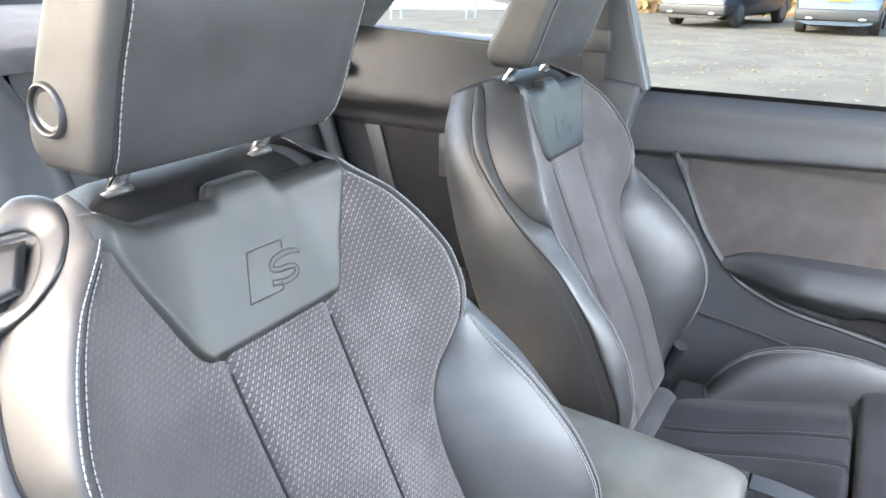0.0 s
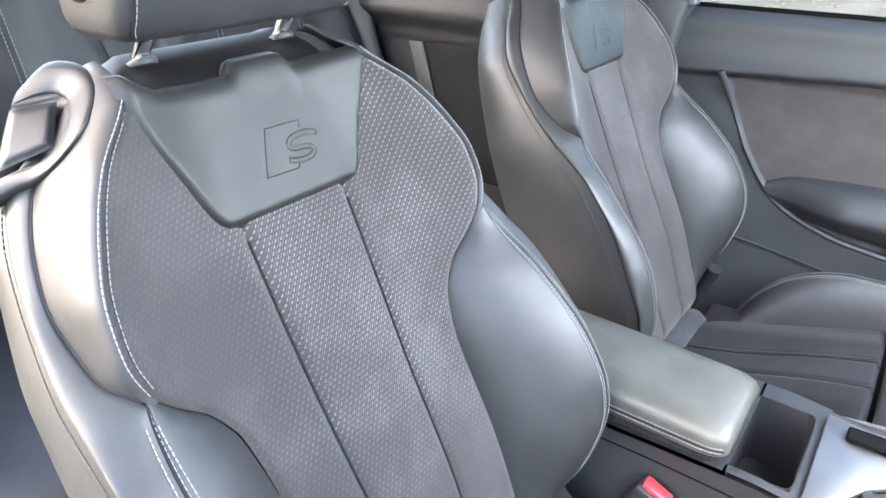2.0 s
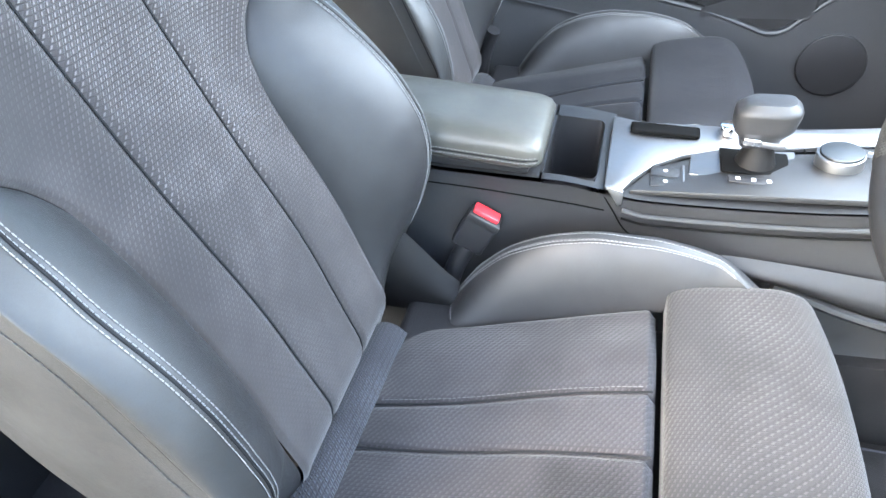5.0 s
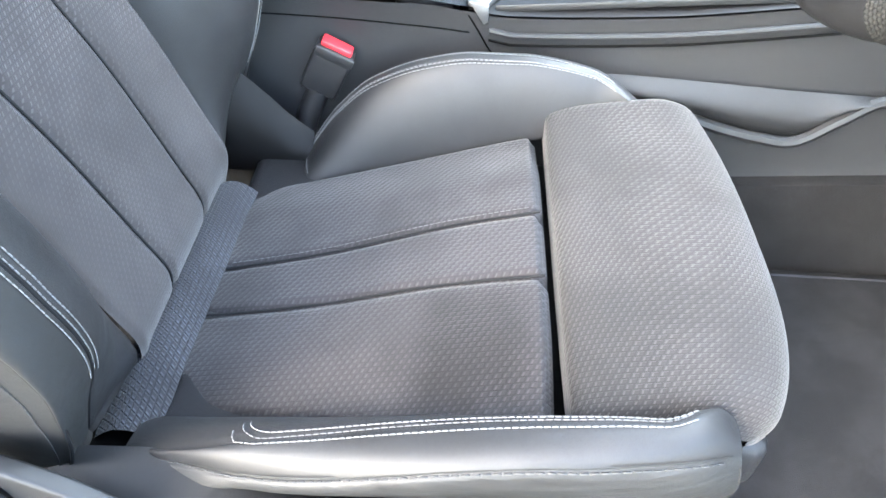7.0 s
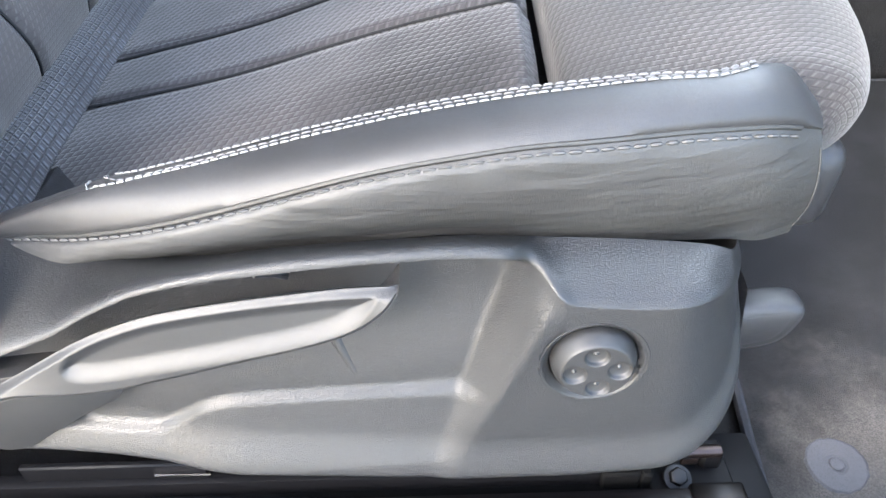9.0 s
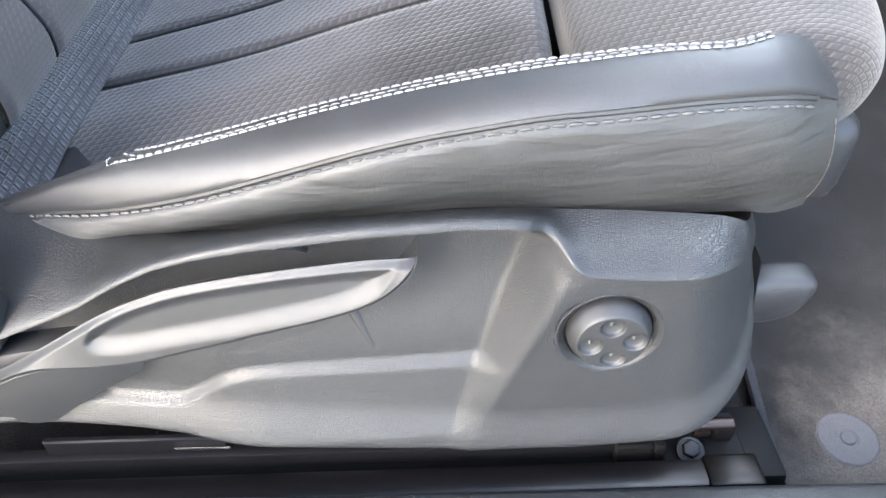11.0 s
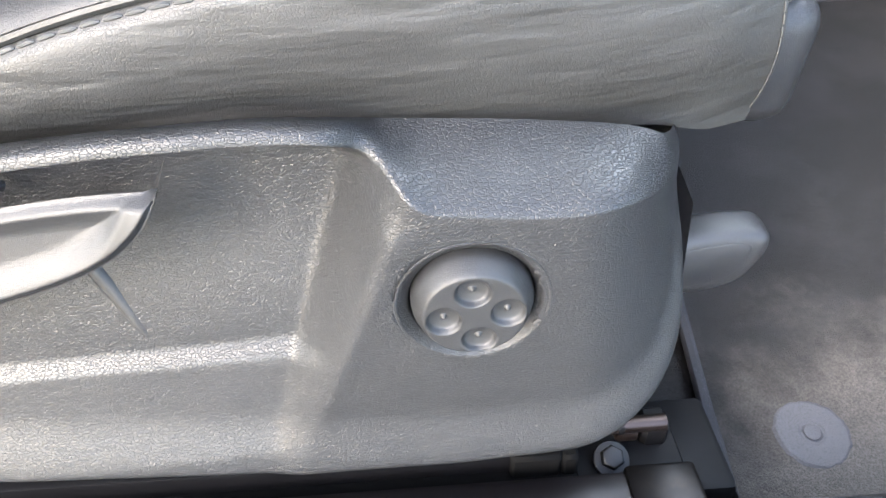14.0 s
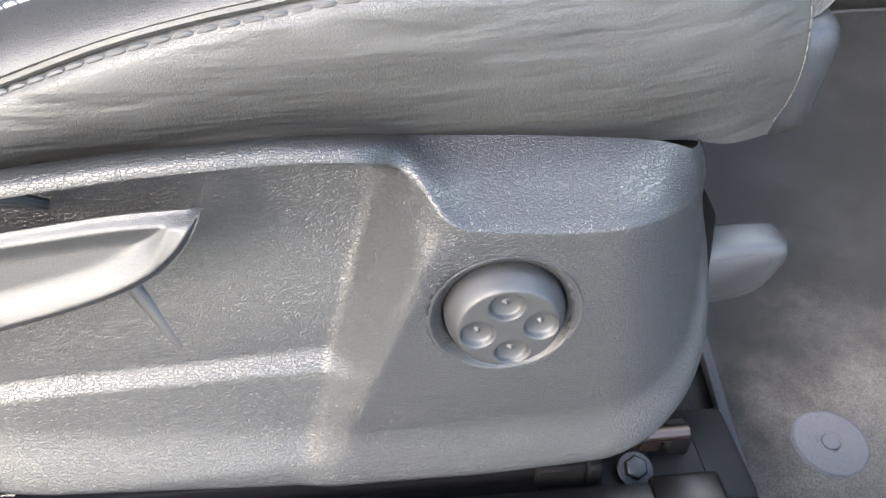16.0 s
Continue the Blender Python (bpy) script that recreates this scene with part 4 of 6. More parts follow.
IN_P = [(-0.30, 0.193), (-0.13, 0.195), (-0.085, 0.207), (-0.047, 0.222), (0.0, 0.236), (0.05, 0.238), (0.222, 0.238)]
IN_Z = [(-0.30, 0.205), (-0.13, 0.214), (-0.085, 0.2085), (-0.047, 0.2130), (0.0, 0.2265), (0.046, 0.2305), (0.079, 0.2315), (0.12, 0.2290), (0.16, 0.2262), (0.196, 0.2228), (0.210, 0.2190), (0.222, 0.2105)]
TURN = 0.72  # share of the sheet below the turn-over


def trim_sheet(u, v):
    x = -0.300 + 0.5222 * u
    lo, hi = spl(x, LOW_EDGE), trim_top(x)
    k = block_share(x)
    if v <= TURN:
        z = lo + (hi - lo) * v / TURN
        p = trim_depth(x, z)
    else:
        # a rounded shoulder, then a slope that runs in under the cushion
        p0 = trim_depth(x, hi)
        zc = (spl(x, RIM_Z) + 0.0030) * (1 - k) + (spl(x, CREASE) + 0.0010) * k
        p1, z1 = min(spl(x, IN_P), p0 - 0.010), spl(x, IN_Z)
        t = (v - TURN) / (1 - TURN)
        t = t * (0.45 + 0.55 * t)
        f, g, h = (1 - t) ** 2, 2 * t * (1 - t), t * t
        p = p0 * (f + g) - 0.0012 * g + p1 * h
        z = hi * f + zc * g + z1 * h
    return Vector((x - 0.016 * sm(0.13, 0.222, x) * sm(0.12, 0.21, z), -p, z))


def eased_sheet(nu, nv, rounds):
    """The trim sheet with the shoulder of the block worn round."""
    pts = np.array([[trim_sheet(i / nu, j / nv) for j in range(nv + 1)] for i in range(nu + 1)])
    u = -0.300 + 0.5222 * np.arange(nu + 1) / nu
    v = np.arange(nv + 1) / nv
    share = np.clip((u - 0.080) / 0.02, 0, 1) * np.clip((0.190 - u) / 0.02, 0, 1)
    share = share[:, None] * (0.12 + 0.88 * np.clip((v - TURN + 0.10) / 0.06, 0, 1))[None, :]
    near_knob = np.hypot(pts[..., 0] - KNOB[0], pts[..., 2] - KNOB[1]) < 0.0260
    share[near_knob] = 0
    for _ in range(rounds):
        mean = pts.copy()
        mean[1:-1, 1:-1] = (pts[:-2, 1:-1] + pts[2:, 1:-1] + pts[1:-1, :-2] + pts[1:-1, 2:]) / 4
        pts += (mean - pts) * 0.8 * share[..., None]
    return lambda p, q: Vector(pts[int(round(p * nu)), int(round(q * nv))])


side = side_part("side_trim", facing(grid(eased_sheet(320, 150, 10), 320, 150), Vector((0, 0.2, 0.2))), PLASTIC, driver_seat, "grained grey-black plastic seat side trim", 80)
side_part("trim_return", facing(grid(lambda u, v: Vector((-0.300 + 0.5222 * u, -trim_depth(-0.300 + 0.5222 * u, spl(-0.300 + 0.5222 * u, LOW_EDGE)) + 0.06 * v, spl(-0.300 + 0.5222 * u, LOW_EDGE) + 0.012 * v)), 80, 3), Vector((0, -0.2, 0.3))), PLASTIC_DARK, side)
side_part("trim_front", facing(grid(lambda u, v: Vector((0.2205 - 0.016 * sm(0.12, 0.21, 0.135 + 0.077 * u) - 0.02 * v, -trim_depth(0.2222, 0.19) + 0.25 * v, 0.135 + 0.077 * u)), 6, 8), Vector((0, -0.1, 0.17))), PLASTIC_DARK, side)


DISH = [(0.0195, 0.2540), (0.0195, 0.2607), (0.0197, 0.2617), (0.0202, 0.2624), (0.0209, 0.2630), (0.0217, 0.2637), (0.0225, 0.2644), (0.0232, 0.2649), (0.0239, 0.2650), (0.0244, 0.2642)]
CROWN = [(0.0148, 0.2702), (0.0154, 0.2701), (0.0159, 0.2696), (0.0165, 0.2687), (0.0172, 0.2674), (0.0179, 0.2660), (0.0185, 0.2645), (0.0188, 0.2630), (0.0190, 0.2605), (0.0190, 0.2520)]


def lathe(profile, n, dips=False):
    """Round body about the knob's axis, from pairs of radius and depth."""
    def at(u, v):
        j = v * (len(profile) - 1)
        k = min(int(j), len(profile) - 2)
        r, p = (profile[k][i] + (profile[k + 1][i] - profile[k][i]) * (j - k) for i in (0, 1))
        x, z = r * math.cos(6.2831853 * u), r * math.sin(6.2831853 * u)
        if dips:
            for q in range(4):
                w = math.pi / 2 * q + 0.10
                d = math.hypot(x - 0.0004 - 0.0097 * math.cos(w), z + 0.0006 - 0.0097 * math.sin(w))
                p -= 0.0026 * sm(0.0056, 0.0044, d) * (1 - 0.45 * (d / 0.0056) ** 2) - 0.0011 * (1 - sm(0.0004, 0.0012, d))
        return Vector((KNOB[0] + x, -p, KNOB[1] + z))
    return facing(grid(at, n, (len(profile) - 1) * 2, close_u=True), Vector((KNOB[0], 0, KNOB[1])))


side_part("knob_dish", lathe(DISH, 96), PLASTIC, side, "shallow dish round the knob", 60)
knob = side_part("support_knob", lathe([(0.0148 * i / 50, 0.2702) for i in range(50)] + CROWN, 140, True), PLASTIC_SMOOTH, driver_seat, "round grey plastic knob with four finger dimples", 60)

H_TOP = [(-0.2200, 0.1280), (-0.1800, 0.1460), (-0.1413, 0.1670), (-0.1082, 0.1865), (-0.0869, 0.1990), (-0.0716, 0.2062), (-0.0502, 0.2135), (-0.0255, 0.2182), (0.0065, 0.2225), (0.0374, 0.2253), (0.0525, 0.2255)]
H_LOW = [(-0.22, 0.124), (-0.18, 0.142), (-0.1442, 0.1600), (-0.1306, 0.1668), (-0.1159, 0.1705), (-0.0964, 0.1710), (-0.0787, 0.1727), (-0.0548, 0.1785), (-0.0155, 0.1890), (0.0187, 0.1985), (0.0345, 0.2055), (0.0450, 0.2140), (0.0500, 0.2205), (0.0525, 0.2248)]
SCOOP_TOP = [(-0.0950, 0.1870), (-0.0915, 0.1925), (-0.0875, 0.1965), (-0.0693, 0.2068), (-0.0440, 0.2145), (-0.0088, 0.2202), (0.0253, 0.2238), (0.0454, 0.2250)]
SCOOP_LOW = [(-0.0950, 0.1868), (-0.0930, 0.1825), (-0.0865, 0.1806), (-0.0531, 0.1858), (-0.0149, 0.1935), (0.0222, 0.2028), (0.0346, 0.2098), (0.0426, 0.2200), (0.0454, 0.2266)]


def paddle(u, v):
    """Lever: u up across it, v along it to the tip; the grip is scooped out."""
    x = -0.22 + 0.2725 * v
    lo, hi = spl(x, H_LOW), spl(x, H_TOP)
    h = max(0.0004, hi - lo)
    c = (u - 0.10) / 0.80
    if c < 0:
        z, p, d = lo + 0.0035 * (-c / 0.125), 0.2665 + 0.016 * c / 0.125, 0.0
    elif c > 1:
        z, p, d = hi - 0.0020 * ((c - 1) / 0.125), 0.2629 - 0.0035 * (c - 1) / 0.125, 0.0
    else:
        z = lo + h * c
        d = min(z - lo, hi - z)
        p = 0.2665 - 0.0042 * c + 0.0030 * sm(0.0, 0.0035, d) - 0.0015 * sm(0.004, 0.0, 0.0525 - x)
    if -0.095 < x < 0.0454:
        st, sl = spl(x, SCOOP_TOP), spl(x, SCOOP_LOW)
        w = min(z - sl, st - z, (x + 0.095) * 1.5, (0.0454 - x) * 0.8)
        if w > 0:
            p -= 0.0032 * sm(-0.001, 0.0090, w)
    p -= 0.008 * sm(-0.12, -0.20, x)
    return Vector((x, -p, z))


hand_lever = side_part("recline_lever", facing(grid(paddle, 70, 240), Vector((-0.05, 0, 0.19))), PLASTIC_SMOOTH, driver_seat, "long smooth grey plastic lever with a scooped grip", 80)
side_part("lever_arm", prism(smooth_outline([(-0.22, 0.150), (-0.22, 0.110), (-0.1654, 0.1240), (-0.1527, 0.1185), (-0.1387, 0.1195), (-0.1257, 0.1280), (-0.1011, 0.1445), (-0.0800, 0.1590), (-0.090, 0.176), (-0.16, 0.166)], 3), -0.2555, -0.238, "y", 0.0015), PLASTIC_SMOOTH, hand_lever, "flat lower arm of the lever")
side_part("trim_slot", tube(smooth_line([(0.0175, -0.2432, 0.186), (0.0216, -0.2447, 0.1765), (0.0272, -0.2470, 0.1620), (0.0288, -0.2462, 0.1590)], 12), 0.0032, 10), PLASTIC_SMOOTH, side, "moulded rib")
side_part("trim_slot", tube([(-0.006, -0.2560, 0.2290), (0.000, -0.2500, 0.2240), (0.004, -0.2460, 0.2190)], 0.0018, 8), PLASTIC_DARK, side)

# hub cover of the recliner at the rear end
side_part("hinge_cover", prism(smooth_outline([(-0.300, 0.215), (-0.285, 0.252), (-0.266, 0.272), (-0.241, 0.279), (-0.216, 0.272), (-0.190, 0.259), (-0.160, 0.240), (-0.135, 0.212), (-0.145, 0.17), (-0.20, 0.15), (-0.28, 0.16)], 5), -0.2575, -0.2440, "y", 0.003, 3), PLASTIC_SMOOTH, side, "rounded plastic cover of the recliner", 50)
# black disc drawn for the shaded gap round the wheel
side_part("wheel_gap", disc(0.0415, 0.002, (-0.241, -0.2582, 0.2320), (0, 1, 0.0), 40), BLACK_GAP, side)
hub = side_part("recliner_wheel", disc(0.0385, 0.026, (-0.241, -0.268, 0.2320), (0, 1, 0.0), 48, 0.004), PLASTIC_SMOOTH, driver_seat, "ribbed grey plastic recliner wheel")
for k in range(16):
    a = 2 * math.pi * k / 16
    side_part("rib", box((0.0075, 0.020, 0.0030), (-0.241 + 0.0385 * math.cos(a), -0.268, 0.2320 + 0.0385 * math.sin(a)), 0.0014, 2, Matrix.Rotation(math.pi / 2 - a, 3, "Y")), PLASTIC_SMOOTH, hub)
# black filler block added to read as the shaded hole behind the trim
side_part("hinge_shade", box((0.17, 0.060, 0.100), (-0.200, -0.180, 0.130), 0.010, 2), BLACK_GAP, side, "black block standing in for the dark hole by the hinge")

# front adjusting bar
side_part("reach_bar", prism(smooth_outline([(0.19, 0.118), (0.215, 0.129), (0.245, 0.136), (0.266, 0.136), (0.274, 0.131), (0.272, 0.118), (0.262, 0.105), (0.236, 0.100), (0.19, 0.104)], 4), -0.189, -0.168, "y", 0.006, 3), PLASTIC_DARK, driver_seat, "grey plastic pull bar under the seat front")
side_part("bar_pad", prism(smooth_outline([(0.222, 0.1245), (0.248, 0.1310), (0.262, 0.1310), (0.265, 0.1250), (0.258, 0.1120), (0.236, 0.1065), (0.222, 0.1080)], 4), -0.1895, -0.170, "y", 0.0015, 2), PLASTIC_DARK, driver_seat)

# latch at the shoulder, for folding the backrest
LATCH_OUT = [(0.642, -0.150, -0.060), (0.655, -0.130, -0.050), (0.648, -0.118, -0.030), (0.6302, -0.120, -0.011), (0.6124, -0.1350, 0.004), (0.596, -0.151, 0.0077), (0.5815, -0.1700, -0.001), (0.5725, -0.1825, -0.0200), (0.570, -0.194, -0.034), (0.565, -0.211, -0.048)]
LATCH_IN = [(0.629, -0.163, -0.056), (0.6310, -0.149, -0.046), (0.6290, -0.1385, -0.0390), (0.6221, -0.1365, -0.029), (0.6094, -0.1464, -0.0165), (0.5981, -0.1575, -0.0107), (0.5885, -0.1685, -0.0135), (0.5850, -0.1770, -0.0270), (0.584, -0.190, -0.036), (0.580, -0.206, -0.048)]
OUTWARD = Vector((0.79, -0.42, 0.44)).normalized()


def latch_ring():
    a = smooth_line([bk(*p) for p in LATCH_OUT], 48)
    b = smooth_line([bk(*p) for p in LATCH_IN], 48)
    prof = [(0.0, -0.014), (0.02, -0.002), (0.10, 0.0020), (0.24, 0.0050), (0.40, 0.0062), (0.75, 0.0062), (0.92, 0.0050), (1.0, 0.0020), (1.0, -0.014)]

    def fn(u, v):
        i = round(v * 48)
        j = u * (len(prof) - 1)
        k = min(int(j), len(prof) - 2)
        f = j - k
        w = prof[k][0] + (prof[k + 1][0] - prof[k][0]) * f
        h = prof[k][1] + (prof[k + 1][1] - prof[k][1]) * f
        return a[i].lerp(b[i], w) + OUTWARD * h
    bm = grid(fn, 16, 48)
    cap_ends(bm)
    bmesh.ops.recalc_face_normals(bm, faces=bm.faces)
    return bm


bezel = part("latch_bezel", latch_ring(), PLASTIC_SMOOTH, driver_seat, "grey plastic latch surround on the shoulder", 50)


def latch_face(u, v):
    a = bk(0.6275, -0.167, -0.052).lerp(bk(0.6245, -0.1415, -0.033), u)
    b = bk(0.5875, -0.198, -0.038).lerp(bk(0.5930, -0.1640, -0.0180), u)
    e = min(u, 1 - u, v, 1 - v)
    return a.lerp(b, v) + OUTWARD * (0.0050 * sm(0.0, 0.16, e) - 0.002 + 0.002 * math.sin(math.pi * v))


part("latch_handle", facing(grid(latch_face, 20, 24), bk(0.6, -0.05, -0.06)), PLASTIC_SMOOTH, bezel, "grey plastic pull handle", 70)
part("latch_recess", facing(grid(lambda u, v: latch_face(u * 1.30 - 0.06, v * 1.16 - 0.08) - OUTWARD * 0.009, 8, 8), bk(0.6, -0.05, -0.06)), BLACK_GAP, bezel)

# release button on the side of the headrest
BTN = [(0.0, 0.0035), (0.006, 0.0037), (0.0105, 0.0050), (0.0128, 0.0062), (0.0134, 0.0045), (0.0139, 0.0045), (0.0146, 0.0082), (0.0158, 0.0090), (0.0172, 0.0078), (0.0186, 0.0040), (0.0190, -0.006)]
btn_c = Vector((-0.4255, -0.1185, 0.8845))


def btn_sheet(u, v):
    j = v * (len(BTN) - 1)
    k = min(int(j), len(BTN) - 2)
    r, h = (BTN[k][i] + (BTN[k + 1][i] - BTN[k][i]) * (j - k) for i in (0, 1))
    a = 2 * math.pi * u
    return btn_c + Vector((r * math.cos(a) - 0.10 * h, -h, r * math.sin(a)))


part("release_button", facing(grid(btn_sheet, 48, 30, close_u=True), btn_c + Vector((0, 0.05, 0))), PLASTIC_SMOOTH, driver_seat, "round plastic button with a raised ring", 60)

# runners under the seat
def runner(y, name="seat_rail"):
    rail = side_part(name, box((0.56, 0.017, 0.022), (-0.080, y, 0.069), 0.003, 2), STEEL_RAIL, driver_seat, "stained grey steel seat runner")
    side_part("rail_cap", box((0.029, 0.0195, 0.025), (0.2095, y, 0.0695), 0.0025, 2), STEEL_CAP, rail, "bare steel end cap")
    side_part("rail_groove", box((0.52, 0.012, 0.010), (-0.08, y + 0.0140, 0.0630), 0.001, 1), BLACK_GAP, rail)
    side_part("rail_slider", box((0.46, 0.009, 0.021), (-0.07, y + 0.0235, 0.0690), 0.0016, 2), STEEL_DARK, rail)
    side_part("rail_hole", prism([(0.181, 0.066), (0.181, 0.079), (0.184, 0.079), (0.185, 0.076), (0.187, 0.076), (0.188, 0.079), (0.191, 0.079), (0.191, 0.066)], y - 0.0090, y - 0.0080, "y"), BLACK_GAP, rail)
    return rail


STEEL_RAIL = worn_metal("runner_steel", (0.0100, 0.0088, 0.0096), 0.30, 0.6, (0.005, 0.0045, 0.005), 0.85)
STEEL_CAP = worn_metal("cap_steel", (0.014, 0.0130, 0.0130), 0.28, 0.9, (0.03, 0.025, 0.022), 0.6)
BOLT_STEEL = worn_metal("bolt_steel", (0.007, 0.0075, 0.009), 0.45, 0.5, (0.008, 0.007, 0.007), 0.8)
PIN_STEEL = worn_metal("pin_steel", (0.045, 0.034, 0.031), 0.32, 0.9, (0.05, 0.03, 0.025), 0.5)
rail_a = runner(-0.2705)
runner(0.215)
side_part("rail_bracket", box((0.070, 0.003, 0.016), (0.000, -0.2445, 0.0890), 0.001, 1), STEEL_DARK, rail_a, "grey bracket with four bolts")
for k in range(4):
    side_part("bolt", disc(0.0023, 0.004, (-0.020 + 0.0127 * k, -0.2475, 0.0868), (0, 1, 0.2), 12, 0.0008), CHROME, rail_a)
side_part("rail_plate", box((0.10, 0.004, 0.012), (-0.110, -0.2455, 0.0850), 0.001, 1), STEEL_DARK, rail_a)
side_part("rail_wire", tube([(0.050, -0.2465, 0.0865), (0.090, -0.2465, 0.0872)], 0.0007, 8), CHROME, rail_a)
side_part("rail_wire", tube([(-0.088, -0.2485, 0.0838), (-0.058, -0.2485, 0.0832)], 0.0006, 8), CHROME, rail_a)
side_part("pin", tube(smooth_line([(0.188, -0.2385, 0.0758), (0.200, -0.2385, 0.0760), (0.2200, -0.2385, 0.0764)], 8), 0.0036, 14), PIN_STEEL, rail_a, "brownish steel locking pin")
side_part("pin_collar", tube([(0.199, -0.2385, 0.0760), (0.2015, -0.2385, 0.0760)], 0.0041, 14), STEEL_DARK, rail_a)
side_part("pin_spring", box((0.010, 0.006, 0.006), (0.2035, -0.2390, 0.0712), 0.0015, 2), PIN_STEEL, rail_a)
side_part("stop_block", box((0.021, 0.010, 0.018), (0.1620, -0.2500, 0.0715), 0.0015, 1), BLACK_GAP, rail_a)
side_part("stop_tab", box((0.007, 0.010, 0.017), (0.1760, -0.2500, 0.0712), 0.0015, 1), BLACK_GAP, rail_a)
side_part("lock_plate", box((0.062, 0.030, 0.004), (0.196, -0.2420, 0.0615), 0.001, 1), STEEL_DARK, rail_a)
side_part("lock_arm", box((0.012, 0.012, 0.014), (0.2165, -0.2350, 0.0690), 0.002, 1), STEEL_DARK, rail_a)
side_part("bolt_head", disc(0.0052, 0.005, (0.1955, -0.2490, 0.0685), (0, -0.5, 1), 6, 0.0012), BOLT_STEEL, rail_a)
side_part("bolt_washer", disc(0.0078, 0.0018, (0.1955, -0.2485, 0.0665), (0, -0.5, 1), 24, 0.0005), BOLT_STEEL, rail_a)
side_part("foot_bracket", box((0.05, 0.05, 0.055), (0.225, -0.235, 0.0285), 0.004, 2), STEEL_DARK, rail_a)
side_part("foot_bracket", box((0.05, 0.05, 0.055), (-0.33, -0.262, 0.0285), 0.004, 2), STEEL_DARK, rail_a)
side_part("foot_bracket", box((0.05, 0.04, 0.055), (0.18, 0.215, 0.0285), 0.004, 2), STEEL_DARK, rail_a)
# block in gap black; the shade under the seat is in its colour
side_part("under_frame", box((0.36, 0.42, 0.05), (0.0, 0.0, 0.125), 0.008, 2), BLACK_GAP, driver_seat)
side_part("seat_leg", box((0.04, 0.03, 0.06), (-0.1, 0.215, 0.10), 0.004, 1), STEEL_DARK, driver_seat)

# floor stand of the other seat
for x in (-0.12, 0.15):
    for y in (-0.19, 0.19):
        part("seat_leg", box((0.05, 0.03, 0.150), (x, y, 0.125), 0.004, 1), PLASTIC_DARK, passenger_seat)


# ---- centre console ----
console = thing("centre_console", "dark grey plastic centre console with a satin metal surround", "console", at=(0, 0, 0))
CON_TOP = [(-0.55, 0.372), (0.0, 0.372), (0.06, 0.366), (0.10, 0.361), (0.25, 0.368), (0.40, 0.386), (0.60, 0.42), (0.85, 0.50)]
CN, CF = 0.268, 0.462  # near and far side walls


def con_side(y0, sgn):
    def fn(u, v):
        x = -0.55 + 1.40 * u
        top = spl(x, CON_TOP) - 0.004
        z = top * (1 - v)
        y = y0 - sgn * (0.012 * v + 0.010 * sm(0.05, 0.4, x) * v) - sgn * 0.003 * (1 - sm(0, 0.06, v))
        y += sgn * -0.006 * sm(0.52, 0.60, v) * sm(0.1, 0.2, x)
        return Vector((x, y, z))
    return fn


part("side_wall", facing(grid(con_side(CN, 1), 120, 30), Vector((0, 0.365, 0.1))), CONSOLE_PLASTIC, console, "dark grey plastic console side")
part("side_wall", facing(grid(con_side(CF, -1), 60, 12), Vector((0, 0.365, 0.1))), CONSOLE_PLASTIC, console)
# ledges along the near side
ledge = [(x, CN - 0.0025 - 0.004 * sm(0.06, 0.10, x), spl(x, CON_TOP) - 0.018 - 0.004 * sm(0.07, 0.10, x)) for x in (0.083 + 0.7 * i / 30 for i in range(31))]
part("trim_line", tube(ledge, 0.0035, 8), CONSOLE_PLASTIC, console)
part("trim_line", tube([(x, y - 0.002, z - 0.010) for x, y, z in ledge], 0.0015, 6), BLACK_GAP, console)
part("seam", tube(smooth_line([(-0.45, CN - 0.0015, 0.345), (-0.15, CN - 0.0015, 0.348), (0.0, CN - 0.002, 0.343), (0.062, CN - 0.002, 0.338)], 20), 0.0009, 6), BLACK_GAP, console)
part("seam", tube(smooth_line([(0.060, CN - 0.002, 0.358), (0.073, CN - 0.002, 0.338), (0.090, CN - 0.004, 0.314), (0.12, CN - 0.006, 0.295)], 20), 0.0010, 6), BLACK_GAP, console)
part("lower_trim", facing(grid(lambda u, v: Vector((0.16 + 0.50 * u, CN - 0.014 - 0.016 * math.sin(math.pi * v) * sm(0, 0.2, u), spl(0.16 + 0.50 * u, [(0.16, 0.292), (0.21, 0.304), (0.45, 0.294), (0.66, 0.29)]) * (1 - v) + v * spl(0.16 + 0.50 * u, [(0.16, 0.285), (0.28, 0.268), (0.40, 0.240), (0.44, 0.237), (0.50, 0.285), (0.66, 0.31)]))), 60, 12), Vector((0.3, 0.4, 0.2))), CONSOLE_PLASTIC, console)
part("lower_ridge", tube(smooth_line([(0.27, CN - 0.018, 0.272), (0.34, CN - 0.022, 0.250), (0.40, CN - 0.025, 0.238), (0.44, CN - 0.026, 0.237), (0.48, CN - 0.025, 0.266), (0.52, CN - 0.022, 0.292), (0.60, CN - 0.02, 0.31)], 40), 0.007, 8), PLASTIC_SMOOTH, console, "raised lower edge of the console side")

part("side_carpet", prism([(0.24, 0.160), (0.38, 0.172), (0.66, 0.194), (0.66, 0.030), (0.24, 0.030)], 0.2360, 0.262, "y", 0.003, 2), CARPET, console, "dark carpet on the lower console side")


def deck(x0, x1, y0, y1, dz=0.0, nx=40, ny=12):
    return facing(grid(lambda u, v: Vector((x0 + (x1 - x0) * u, y0 + (y1 - y0) * v, spl(x0 + (x1 - x0) * u, CON_TOP) + dz)), nx, ny), Vector((0, 0.36, 0)))


